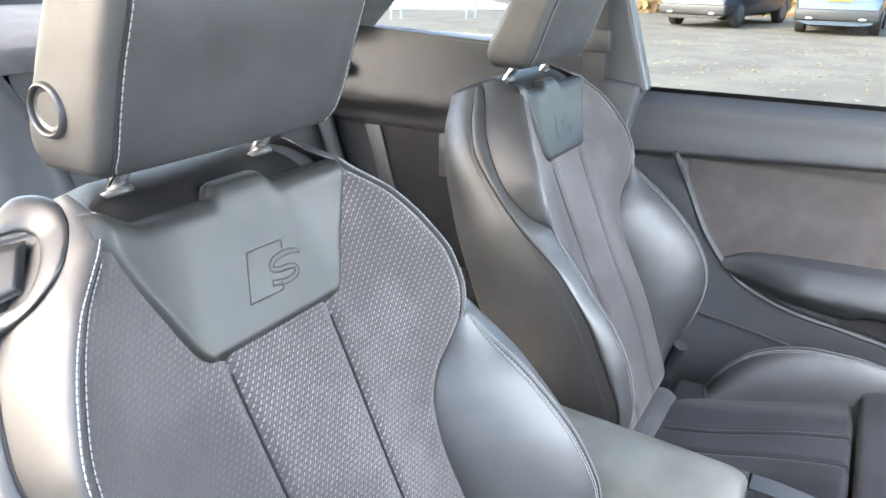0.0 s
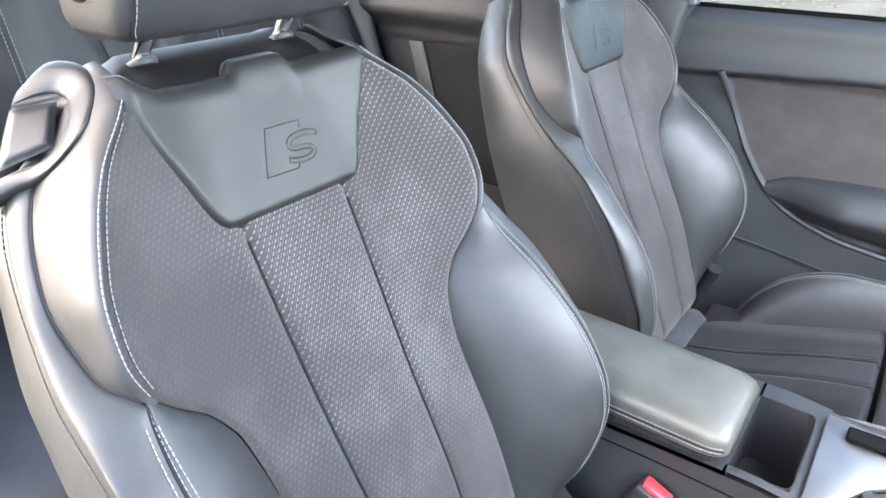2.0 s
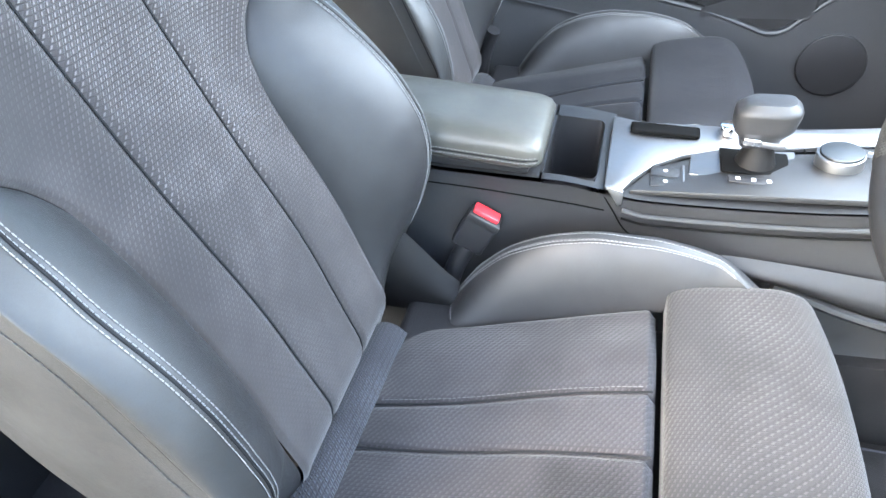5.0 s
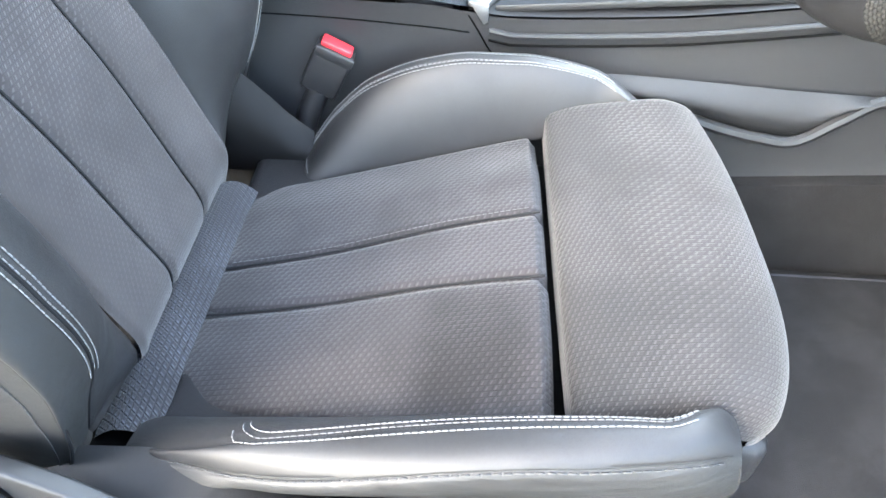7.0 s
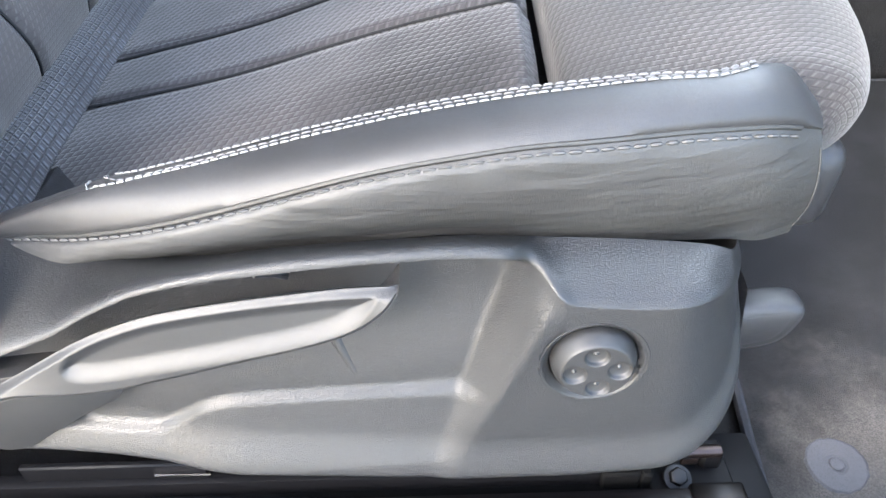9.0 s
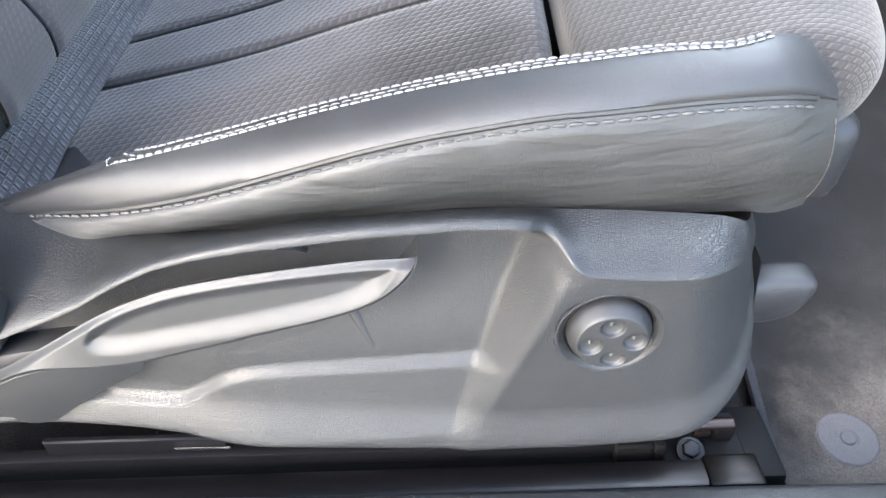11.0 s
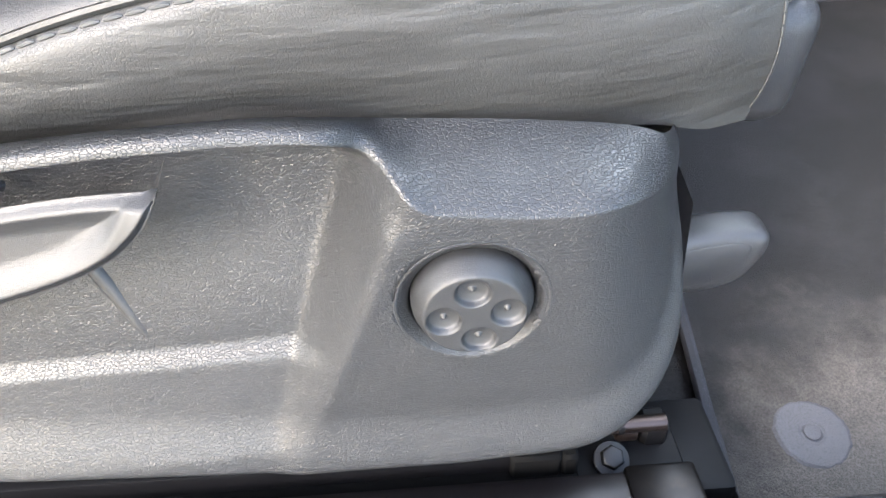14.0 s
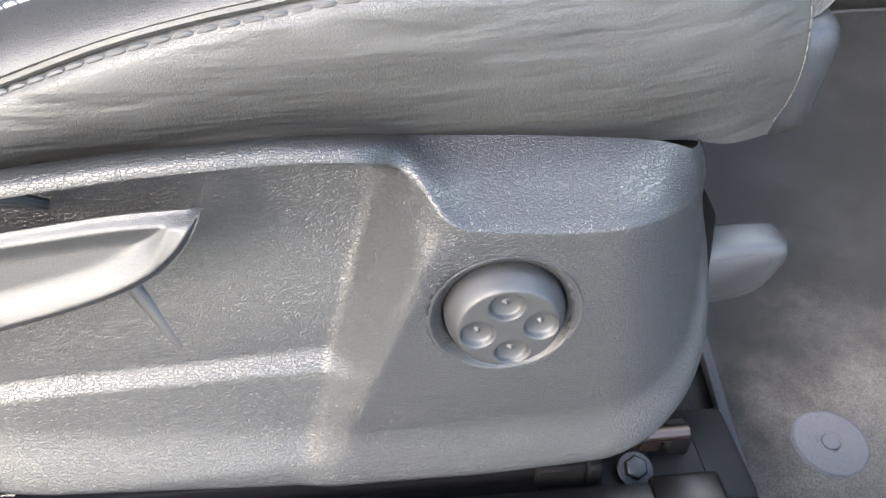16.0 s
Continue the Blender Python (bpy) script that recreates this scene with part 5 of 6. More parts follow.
part("deck", deck(-0.55, -0.017, CN, CF), PLASTIC_SMOOTH, console)
part("deck", deck(-0.02, 0.052, CN, 0.281), PLASTIC_SMOOTH, console)
part("deck", deck(-0.02, 0.052, 0.430, CF), PLASTIC_SMOOTH, console)
part("deck", deck(0.047, 0.062, CN, CF), PLASTIC_SMOOTH, console)
part("bin", facing(grid(lambda u, v: Vector((0.014 + 0.0350 * math.copysign(abs(math.cos(6.28318 * u)) ** 0.25, math.cos(6.28318 * u)), 0.3555 + 0.0755 * math.copysign(abs(math.sin(6.28318 * u)) ** 0.25, math.sin(6.28318 * u)), 0.371 - 0.10 * v)), 48, 6, close_u=True, flip=True), Vector((5, 5, 5))), PLASTIC_DARK, console, "open dark storage bin")
part("bin_floor", box((0.075, 0.155, 0.003), (0.014, 0.3555, 0.272)), PLASTIC_DARK, console)
part("deck", deck(0.060, 0.85, CN, CF, -0.003, 60), CONSOLE_PLASTIC, console)

# satin metal surround: cross piece and far limb
surround = part("metal_surround", prism([(0.0585, 0.2665), (0.080, 0.2660), (0.090, 0.292), (0.114, 0.332), (0.150, 0.362), (0.200, 0.384), (0.290, 0.395), (0.420, 0.402), (0.60, 0.405), (0.60, 0.440), (0.30, 0.440), (0.10, 0.440), (0.0585, 0.440)], 0.3660, 0.3745, "z", 0.0025, 2), SATIN, console, "satin aluminium console surround")
for v in surround.data.vertices:
    v.co.z += spl(v.co.x, CON_TOP) - 0.366
part("surround_apron", prism([(0.0590, 0.375), (0.081, 0.370), (0.0815, 0.352), (0.0770, 0.349)], 0.2620, 0.2680, "y", 0.0012), SATIN, surround)
part("slot", box((0.088, 0.024, 0.004), (0.126, 0.412, 0.3755), 0.004, 3), BLACK_GAP, surround, "black slot in the metal")
part("start_button", disc(0.0125, 0.014, (0.205, 0.420, 0.382), (0, 0, 1), 28, 0.003), CHROME, surround, "round start button")
# control panel with buttons
panel = part("control_panel", prism([(0.088, 0.278), (0.104, 0.316), (0.130, 0.345), (0.165, 0.368), (0.22, 0.380), (0.30, 0.386), (0.46, 0.392), (0.46, 0.276)], 0.358, 0.3665, "z", 0.002), PLASTIC_SMOOTH, console, "dark control panel")
for v in panel.data.vertices:
    v.co.z += spl(v.co.x, CON_TOP) - 0.3635
zt = lambda x: spl(x, CON_TOP) + 0.0035
for y in (0.300, 0.324):
    b = part("button", box((0.034, 0.0225, 0.004), (0.128, y, zt(0.128) + 0.001), 0.0018, 2), PLASTIC, panel)
    part("mark", disc(0.0026, 0.0006, (0.129, y, zt(0.128) + 0.0032), (0, 0, 1), 16), WHITE_MARK, b)
part("bright_strip", box((0.0030, 0.052, 0.004), (0.1500, 0.314, zt(0.150) + 0.0018), 0.001), SATIN, panel)
part("cubby", box((0.030, 0.024, 0.004), (0.170, 0.303, zt(0.170) + 0.0002), 0.002), BLACK_GAP, panel)
gate = part("selector_plate", prism([(0.156, 0.322), (0.176, 0.318), (0.196, 0.294), (0.276, 0.294), (0.282, 0.386), (0.160, 0.378)], 0.3655, 0.3705, "z", 0.0015), SATIN, console, "satin metal selector plate")
for v in gate.data.vertices:
    v.co.z += spl(v.co.x, CON_TOP) - 0.3635
part("gate", box((0.080, 0.056, 0.003), (0.232, 0.350, zt(0.232) + 0.0068), 0.002), BLACK_GAP, gate, "black selector gate")
ind = part("indicator", box((0.074, 0.014, 0.003), (0.236, 0.308, zt(0.236) + 0.0062), 0.002), PLASTIC_DARK, gate)
for i in range(4):
    part("mark", box((0.005, 0.006, 0.0006), (0.210 + 0.0175 * i, 0.308, zt(0.236) + 0.0080)), WHITE_MARK, ind)

selector = thing("gear_selector", "black leather and satin metal gear selector on the console", "gear lever")
part("gaiter", tube(smooth_line([(0.232, 0.350, 0.372), (0.232, 0.350, 0.392), (0.230, 0.350, 0.412)], 8), lambda t: 0.026 - 0.013 * t, 16), GUIDE_BLACK, selector, "black gaiter")


def grip(u, v):
    a = 2 * math.pi * u
    t = v
    w = spl(t, [(0, 0.016), (0.2, 0.019), (0.45, 0.024), (0.8, 0.024), (1.0, 0.016)])
    l = spl(t, [(0, 0.020), (0.2, 0.024), (0.45, 0.034), (0.8, 0.036), (1.0, 0.026)])
    z = 0.405 + 0.056 * t
    ca, sa = math.cos(a), math.sin(a)
    return Vector((0.228 + 0.004 * t + l * math.copysign(abs(ca) ** 0.55, ca), 0.350 + w * math.copysign(abs(sa) ** 0.55, sa), z + 0.10 * (l * ca)))


gb = grid(grip, 40, 20, close_u=True)
cap_ends(gb)
bmesh.ops.recalc_face_normals(gb, faces=gb.faces)
part("grip", gb, LEATHER, selector, "black leather grip")
part("metal_collar", box((0.050, 0.034, 0.009), (0.232, 0.346, 0.4135), 0.003, 2, Matrix.Rotation(0.10, 3, "Y")), SATIN, selector, "bright metal collar")
part("shift_button", box((0.020, 0.006, 0.009), (0.218, 0.3265, 0.418), 0.002), CHROME, selector)

dial = thing("rotary_control", "satin metal rotary control knob on the console", "control knob")
DC = Vector((0.325, 0.355, 0))
zk = spl(DC.x, CON_TOP) + 0.004
part("knob_body", disc(0.0270, 0.020, (DC.x, DC.y, zk + 0.010), (-0.08, 0, 1), 48, 0.002), SATIN, dial, "satin metal rim")
part("knob_top", disc(0.0242, 0.004, (DC.x, DC.y, zk + 0.0210), (-0.08, 0, 1), 48, 0.0015), SATIN_DARK, dial, "brushed grey knob top")
for i, (dx, dy, w, h) in enumerate(((-0.012, -0.040, 0.024, 0.022), (0.014, -0.040, 0.022, 0.022), (0.040, -0.036, 0.018, 0.026), (0.040, -0.004, 0.018, 0.026), (0.040, 0.026, 0.018, 0.022))):
    x = DC.x + dx
    b = part("menu_button", box((w, h, 0.005), (x, DC.y + dy, spl(x, CON_TOP) + 0.0055), 0.002, 2), PLASTIC, dial)
    part("mark", box((0.007, 0.003, 0.0006), (x, DC.y + dy, spl(x, CON_TOP) + 0.0083)), WHITE_MARK, b)
part("knob_frame", tube([(DC.x + dx, DC.y + dy, spl(DC.x + dx, CON_TOP) + 0.0045) for dx, dy in ((-0.032, -0.056), (0.062, -0.056), (0.066, 0.045), (-0.030, 0.045))], 0.0012, 6, True), BLACK_GAP, dial)

# padded armrest lid
armrest = thing("armrest", "padded grey-black leather centre armrest with stitched edge", "armrest")


def arm_pad(u, v):
    """u round the section, v along."""
    x = -0.330 + 0.312 * v
    a = 2 * math.pi * u
    ca, sa = math.cos(a), math.sin(a)
    end = min(v / 0.06, (1 - v) / 0.10, 1.0)
    k = math.sqrt(max(0.0, 1 - (1 - end) ** 2))
    hw, hh = 0.0725 * (0.86 + 0.14 * k), 0.0225 * (0.55 + 0.45 * k)
    zc = 0.4055 + (0.012 - 0.026 * v) * 0.5
    y = 0.336 + hw * math.copysign(abs(ca) ** 0.42, ca)
    z = zc + hh * math.copysign(abs(sa) ** (0.62 if sa > 0 else 0.45), sa)
    if sa > 0:
        z += 0.0035 * math.sin(math.pi * v) * (1 - ca * ca)
    return Vector((x, y, z))


ab = grid(arm_pad, 72, 50, close_u=True)
cap_ends(ab)
bmesh.ops.recalc_face_normals(ab, faces=ab.faces)
part("pad", ab, LEATHER_ARM, armrest, "creased worn leather pad, made paler for the light it reflects", 60)
mid_arm = Vector((-0.17, 0.336, 0.40))
def arm_seam(t):
    if t < 0.8:
        p, n = on(arm_pad, 0.515, 0.03 + 0.92 * t / 0.8)
    else:
        p, n = on(arm_pad, 0.515 + 0.47 * (t - 0.8) / 0.2, 0.985)
    return (p, n) if (p - mid_arm).dot(n) > 0 else (p, -n)
part("stitching", stitches(lambda t: arm_seam(t * 0.8), 0.0, 1.0), THREAD, armrest, "pale stitching")
part("stitching", stitches(lambda t: (arm_seam(t * 0.8)[0] + Vector((0, 0, 0.0065)), arm_seam(t * 0.8)[1]), 0.0, 1.0), THREAD, armrest)
part("piping", tube([arm_seam(i / 60 * 0.8)[0] + Vector((0, 0, 0.0032)) for i in range(61)], 0.0011, 6), PIPING, armrest)
part("lid_base", box((0.285, 0.128, 0.022), (-0.175, 0.336, 0.3820), 0.006, 2), PLASTIC_SMOOTH, armrest)

# belt buckles
def build_buckle():
    b = thing("belt_buckle", "black seat belt buckle with a red release button", "belt buckle", "belt buckles")
    t = Matrix.Rotation(radians(26), 3, "Y")
    part("housing", box((0.043, 0.024, 0.058), (-0.092, 0.2480, 0.2960), 0.004, 3, t), PLASTIC_DARK, b)
    part("release_button", box((0.035, 0.0175, 0.008), (-0.0790, 0.2480, 0.3235), 0.002, 2, t), RED, b, "red release button")
    part("housing_lip", box((0.044, 0.0060, 0.012), (-0.0815, 0.2360, 0.3170), 0.002, 2, t), PLASTIC_SMOOTH, b)
    part("stalk", tube(smooth_line([(-0.102, 0.248, 0.272), (-0.118, 0.246, 0.238), (-0.130, 0.240, 0.19), (-0.135, 0.235, 0.12)], 16), 0.0135, 12), PLASTIC_DARK, b)
    return b


buckle = build_buckle()
for st, dx, dy in ((driver_seat, 0.0, 0.0), (passenger_seat, -0.034, 0.734)):
    def flap(u, v, dx=dx, dy=dy):
        """Moulded cover over the hinge, between backrest and cushion."""
        x = -0.228 + 0.124 * u
        top = spl(u, [(0.0, 0.330), (0.35, 0.318), (0.60, 0.290), (0.80, 0.262), (1.0, 0.240)])
        z = top - (top - 0.195) * v
        y = 0.214 - 0.026 * math.sin(math.pi * (0.15 + 0.75 * v)) * (1 - 0.35 * u) - 0.018 * v
        return Vector((x + dx, y + dy, z))
    part("hinge_cover", facing(grid(flap, 20, 14), Vector((-0.17 + dx, 0.40 + dy, 0.25))), GUIDE_BLACK, st, "black plastic hinge cover", 70)

# steering wheel
wheel = thing("steering_wheel", "black leather steering wheel with perforated grips", "steering wheel")
WC, WT = Vector((0.326, -0.020, 0.688)), radians(22)
WE2 = Vector((math.sin(WT), 0, math.cos(WT)))
WN = Vector((-math.cos(WT), 0, math.sin(WT)))


def rim_pt(a, r=0.1715):
    flat = 1 - 0.025 * max(0.0, -math.sin(a) - 0.80) / 0.2
    return WC + r * (math.cos(a) * Vector((0, 1, 0)) + math.sin(a) * flat * WE2)


def rim_arc(a0, a1, rr, n, closed=False):
    return tube([rim_pt(a0 + (a1 - a0) * i / n) for i in range(n if closed else n + 1)], rr, 18, closed)


part("rim", rim_arc(0, 2 * math.pi, 0.0165, 96, True), WHEEL_LEATHER, wheel, "smooth black leather rim")
PERF = leather("leather_perforated", (0.024, 0.024, 0.023), 0.42, 520.0, 0.00014, 0.0002)
for a0, a1 in ((-2.07, -2.75), (-1.04, -0.35), (0.5, 1.2), (1.95, 2.65)):
    def knurl(u, v, a0=a0, a1=a1):
        """Grip set with staggered rows of small raised cells."""
        w = a0 + (a1 - a0) * v
        c = rim_pt(w)
        out = (c - WC).normalized()
        j, i = 40.0 * v, 36.0 * u + 0.5 * (int(40.0 * v) % 2)
        cell = max(0.0, math.sin(math.pi * (j % 1.0))) * max(0.0, math.sin(math.pi * (i % 1.0)))
        r = 0.0166 + 0.0009 * cell
        return c + out * (r * math.cos(2 * math.pi * u)) + WN * (r * math.sin(2 * math.pi * u))
    part("grip", facing(grid(knurl, 144, 160, close_u=True), rim_pt(0.5 * (a0 + a1))), PERF, wheel, "perforated leather grip", 60)
part("hub", disc(0.070, 0.050, WC + WN * 0.004, WN, 40, 0.014), CONSOLE_PLASTIC, wheel, "dark airbag cover")
for a, w in ((math.pi, 0.030), (0.0, 0.030)):
    d = math.cos(a) * Vector((0, 1, 0)) + math.sin(a) * WE2
    part("spoke", tube(smooth_line([WC + d * 0.05 + WN * 0.006, WC + d * 0.11 - WN * 0.004, WC + d * 0.168], 12), w * 0.62, 14), PLASTIC_SMOOTH, wheel)
br = Matrix((Vector((0, 1, 0)), WE2, WN)).transposed()


def on_wheel(outline, lo, hi, bevel):
    bm = prism(outline, lo, hi, "z", bevel, 3)
    bmesh.ops.transform(bm, matrix=Matrix.Translation(WC) @ br.to_4x4(), verts=bm.verts)
    return bm


web = part("spoke", on_wheel([(0.088, -0.158), (0.040, -0.176), (-0.040, -0.178), (-0.090, -0.160), (-0.094, -0.130), (-0.096, -0.060), (0.030, -0.060), (0.026, -0.128), (0.060, -0.144)], -0.008, 0.0145, 0.007), CONSOLE_PLASTIC, wheel, "lower spoke of smooth dark plastic")
part("spoke_insert", on_wheel([(-0.028, -0.118), (-0.033, -0.131), (-0.052, -0.133), (-0.063, -0.128), (-0.076, -0.108), (-0.067, -0.084), (-0.033, -0.084)], 0.012, 0.0155, 0.001), CAR_BLACK, web, "gloss black insert")
part("spoke_trim", tube([WC + Vector((0, y, 0)) + WE2 * e + WN * 0.0150 for y, e in ((-0.024, -0.118), (-0.030, -0.134), (-0.052, -0.1365), (-0.066, -0.130), (-0.080, -0.108), (-0.070, -0.080), (-0.030, -0.080))], 0.0022, 8, True), SATIN, web, "bright spoke trim")
for y0, e0, y1, e1 in ((0.034, -0.134, -0.0025, -0.1405), (-0.0856, -0.147, -0.100, -0.124)):
    part("stitching", stitches(lambda t: (WC + Vector((0, y0 + (y1 - y0) * t, 0)) + WE2 * (e0 + (e1 - e0) * t) + WN * 0.0155, WN + WE2 * 0.3), 0, 1, 0.0070, 0.0007), THREAD, wheel, "pale cross stitching")
bd = WC + Vector((0, -0.030, 0)) - WE2 * 0.1495 + WN * 0.0142
plate = part("badge_plate", box((0.025, 0.0140, 0.003), bd, 0.001, 1, br @ Matrix.Rotation(0.08, 3, "Z")), WHITE_MARK, wheel, "small badge, red square on white")
part("badge_square", box((0.0085, 0.0095, 0.003), bd + Vector((0, 0.0055, 0)) + WE2 * 0.001 + WN * 0.0005, 0.0006, 1, br), RED, plate)
part("column", tube([WC - WN * 0.01, WC - WN * 0.25], 0.045, 24), PLASTIC_DARK, wheel)


# ---- car floor, sill, mats ----
def slab(name, bm, mat, label, category):
    return tagged(finish(name, bm, mat), label, category, kind="structure")


slab("floor", box((2.4, 1.36, 0.05), (-0.20, 0.372, 0.0115), 0.004, 1), CARPET, "dark grey moulded carpet of the car floor", "floor")
slab("footwell", prism([(0.62, 0.0), (0.95, 0.34), (0.95, 0.60), (1.00, 0.60), (1.00, -0.03), (0.62, -0.03)], -0.28, 1.05, "y"), CARPET, "dark carpet rising in the footwell", "floor")
sill_prof = [(-0.2790, 0.020), (-0.2795, 0.078), (-0.2840, 0.0885), (-0.296, 0.0895), (-0.345, 0.086), (-0.400, 0.074), (-0.425, 0.050), (-0.432, -0.02), (-0.432, -0.10), (-0.30, -0.14), (-0.279, -0.05)]
sill_bm = prism(sill_prof, -1.0, 1.0, "x", 0.003, 2)
bmesh.ops.transform(sill_bm, matrix=SIDE_SET, verts=sill_bm.verts)
for v in sill_bm.verts:
    v.co.z -= 0.02 * (v.co.x - 0.18)
slab("sill", sill_bm, PLASTIC, "dark grained plastic door sill", "sill")
mat = thing("floor_mat", "dark carpet floor mat with a bound edge and round fixing", "floor mat", at=(0, 0, 0))
mat_line = [(0.288, -0.271), (0.288, -0.216), (0.293, -0.144), (0.302, -0.071), (0.297, 0.04), (0.297, 0.215), (0.64, 0.215), (0.64, -0.271)]
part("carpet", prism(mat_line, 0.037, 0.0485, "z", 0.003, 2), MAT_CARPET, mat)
part("binding", tube([(x, y, 0.0455) for x, y in mat_line], 0.0042, 8, True), THREAD_BIND, mat, "stitched dark edge binding")
FX, FY = 0.3384, -0.2325
def fixing_disc(u, v):
    """Thin disc, its edge half lost in the pile."""
    a = 2 * math.pi * u
    r = 0.0205 * v * (1 + (0.010 * math.sin(3 * a + 1) + 0.010 * math.sin(11 * a) + 0.008 * math.sin(17 * a + 2) + 0.006 * math.sin(26 * a)) * v)
    return Vector((FX + r * math.cos(a), FY + r * math.sin(a), 0.0495 - 0.0012 * sm(0.90, 1.0, v) + 0.0004 * math.sin(2 * a + 0.6) * v - 0.0006 * sm(0.0012, 0.0004, abs(r - 0.0056))))


fix = part("fixing", facing(grid(fixing_disc, 200, 30, close_u=True), Vector((FX, FY, 0))), FIX_GREY, mat, "round grey plastic fixing disc")
part("fixing_cap", disc(0.0047, 0.0016, (FX, FY, 0.0492), (0, 0, 1), 28, 0.0006), FIX_GREY, fix)

# ---- far door ----
DX0, DX1 = -0.385, 0.98
TRIM = [(-0.285, 0.640), (-0.259, 0.572), (-0.217, 0.487), (-0.171, 0.423), (-0.121, 0.380), (-0.033, 0.347), (0.057, 0.332), (0.140, 0.318), (0.229, 0.300), (0.30, 0.277), (0.335, 0.268), (0.370, 0.278), (0.41, 0.318), (0.47, 0.36), (0.60, 0.40)]
TRIM_X = [(z, x) for x, z in reversed(TRIM[:6])]


def trim_z(x):
    return spl(x, TRIM)


def inside_trim(x, z):
    """1 within the cloth field and armrest bay, 0 on the plain lower panel."""
    if z > 0.347:
        return sm(-0.006, 0.006, x - spl(z, TRIM_X)) if x < 0.1 else sm(-0.006, 0.006, z - trim_z(x))
    return sm(-0.006, 0.006, z - trim_z(x)) * sm(-0.04, -0.03, x)


def door_y(x, z):
    y = 1.064 - 0.012 * sm(0.45, 0.15, z)
    y += 0.010 * inside_trim(x, z) * sm(0.632, 0.622, z)
    y -= 0.030 * sm(0.622 + 0.05 * (x + 0.28), 0.64 + 0.05 * (x + 0.28), z) * (1 - 0.25 * sm(0.66, 0.70, z))
    y += 0.055 * sm(0.712, 0.760, z) ** 2
    return y


def door_sheet(u, v):
    x = DX0 + (DX1 - DX0) * u
    z = 0.03 + (0.748 - 0.03) * v
    return Vector((x, door_y(x, z), z))


door = tagged(new("door_passenger"), "closed grey-black car door with cloth insert and armrest", "car door", kind="structure")
part("door_panel", facing(grid(door_sheet, 220, 140), Vector((0.2, 2.0, 0.4))), DOOR_PLASTIC, door, "soft dark grey plastic door panel", 80)


def cloth_sheet(u, v):
    x = -0.262 + 1.20 * u
    lo = max(0.36, spl(x, [(-0.262, 0.585), (-0.217, 0.494), (-0.171, 0.430), (-0.135, 0.40), (-0.11, 0.39), (1.0, 0.39)]))
    hi = 0.626 + 0.05 * (x + 0.28)
    z = lo + (hi - lo) * v
    return Vector((x, door_y(x, z) - 0.0015, z))


part("cloth_insert", facing(grid(cloth_sheet, 120, 40), Vector((0.2, 2.0, 0.4))), DOOR_CLOTH, door, "brownish grey suede door insert", 80)
tp = smooth_line([(x, door_y(x, z) - 0.004, z) for x, z in TRIM], 140)
part("trim_strip", tube(tp, 0.0065, 8), TRIM_GREY, door, "smooth grey trim strip")


def arm_sheet(u, v):
    """Door armrest: u along, v over top, nose and underside."""
    x = -0.168 + 1.05 * u
    k = sm(0.0, 0.16, u)
    out = (0.020 + 0.075 * k)
    top = spl(x, [(-0.168, 0.430), (-0.121, 0.450), (0.0, 0.459), (0.10, 0.462), (0.25, 0.466), (0.45, 0.49), (0.9, 0.56)])
    nose = spl(x, [(-0.168, 0.420), (0.014, 0.430), (0.228, 0.424), (0.45, 0.445), (0.9, 0.52)])
    bot = spl(x, [(-0.168, 0.41), (-0.139, 0.381), (0.0, 0.352), (0.07, 0.345), (0.10, 0.364), (0.24, 0.368), (0.40, 0.40), (0.9, 0.48)])
    pts = [(0.0, 1.075, top), (0.22, 1.075 - out * 0.55, top + 0.001), (0.42, 1.075 - out, nose + 0.006), (0.52, 1.075 - out * 1.03, nose - 0.008), (0.78, 1.075 - out * 0.75, (nose + bot) / 2 - 0.004), (1.0, 1.075, bot)]
    return Vector((x, spl(v, [(p[0], p[1]) for p in pts]), spl(v, [(p[0], p[2]) for p in pts])))


part("door_armrest", facing(grid(arm_sheet, 110, 36), Vector((0.3, 1.3, 0.42))), DOOR_PLASTIC, door, "padded dark door armrest", 70)
part("switch_panel", facing(grid(lambda u, v: Vector((0.13 + 0.24 * u, 1.060 - 0.045 * v, spl(0.13 + 0.24 * u, [(0.1, 0.462), (0.25, 0.466), (0.45, 0.49)]) + 0.0035 + 0.001 * v)), 20, 6), Vector((0.2, 1.0, 0))), PLASTIC_DARK, door, "dark switch panel in the armrest")
part("switch_edge", tube(smooth_line([(0.12, 1.062, 0.470), (0.25, 1.062, 0.474), (0.40, 1.062, 0.488)], 16), 0.0018, 6), SATIN, door)
part("switch", box((0.030, 0.014, 0.006), (0.285, 1.030, 0.475), 0.002), CHROME, door, "small bright switch")
part("pocket", facing(grid(lambda u, v: Vector((0.055 + 0.36 * u, 1.056 - 0.002 + 0.0 * v, spl(0.055 + 0.36 * u, [(0.055, 0.342), (0.13, 0.332), (0.229, 0.310), (0.30, 0.285), (0.34, 0.278), (0.415, 0.325)]) * (1 - v) + v * spl(0.055 + 0.36 * u, [(0.055, 0.348), (0.10, 0.364), (0.24, 0.368), (0.415, 0.40)]))), 30, 8), Vector((0.2, 2.0, 0.3))), POCKET, door, "dark brown lined door pocket")
# flat dark sheet put in for the shade deep in the pocket
part("pocket_shade", facing(grid(lambda u, v: Vector((0.20 + 0.21 * u, 1.053, 0.292 + 0.02 * v + 0.075 * v * u + 0.01 * u)), 12, 8), Vector((0.2, 2.0, 0.3))), PLASTIC_DARK, door)
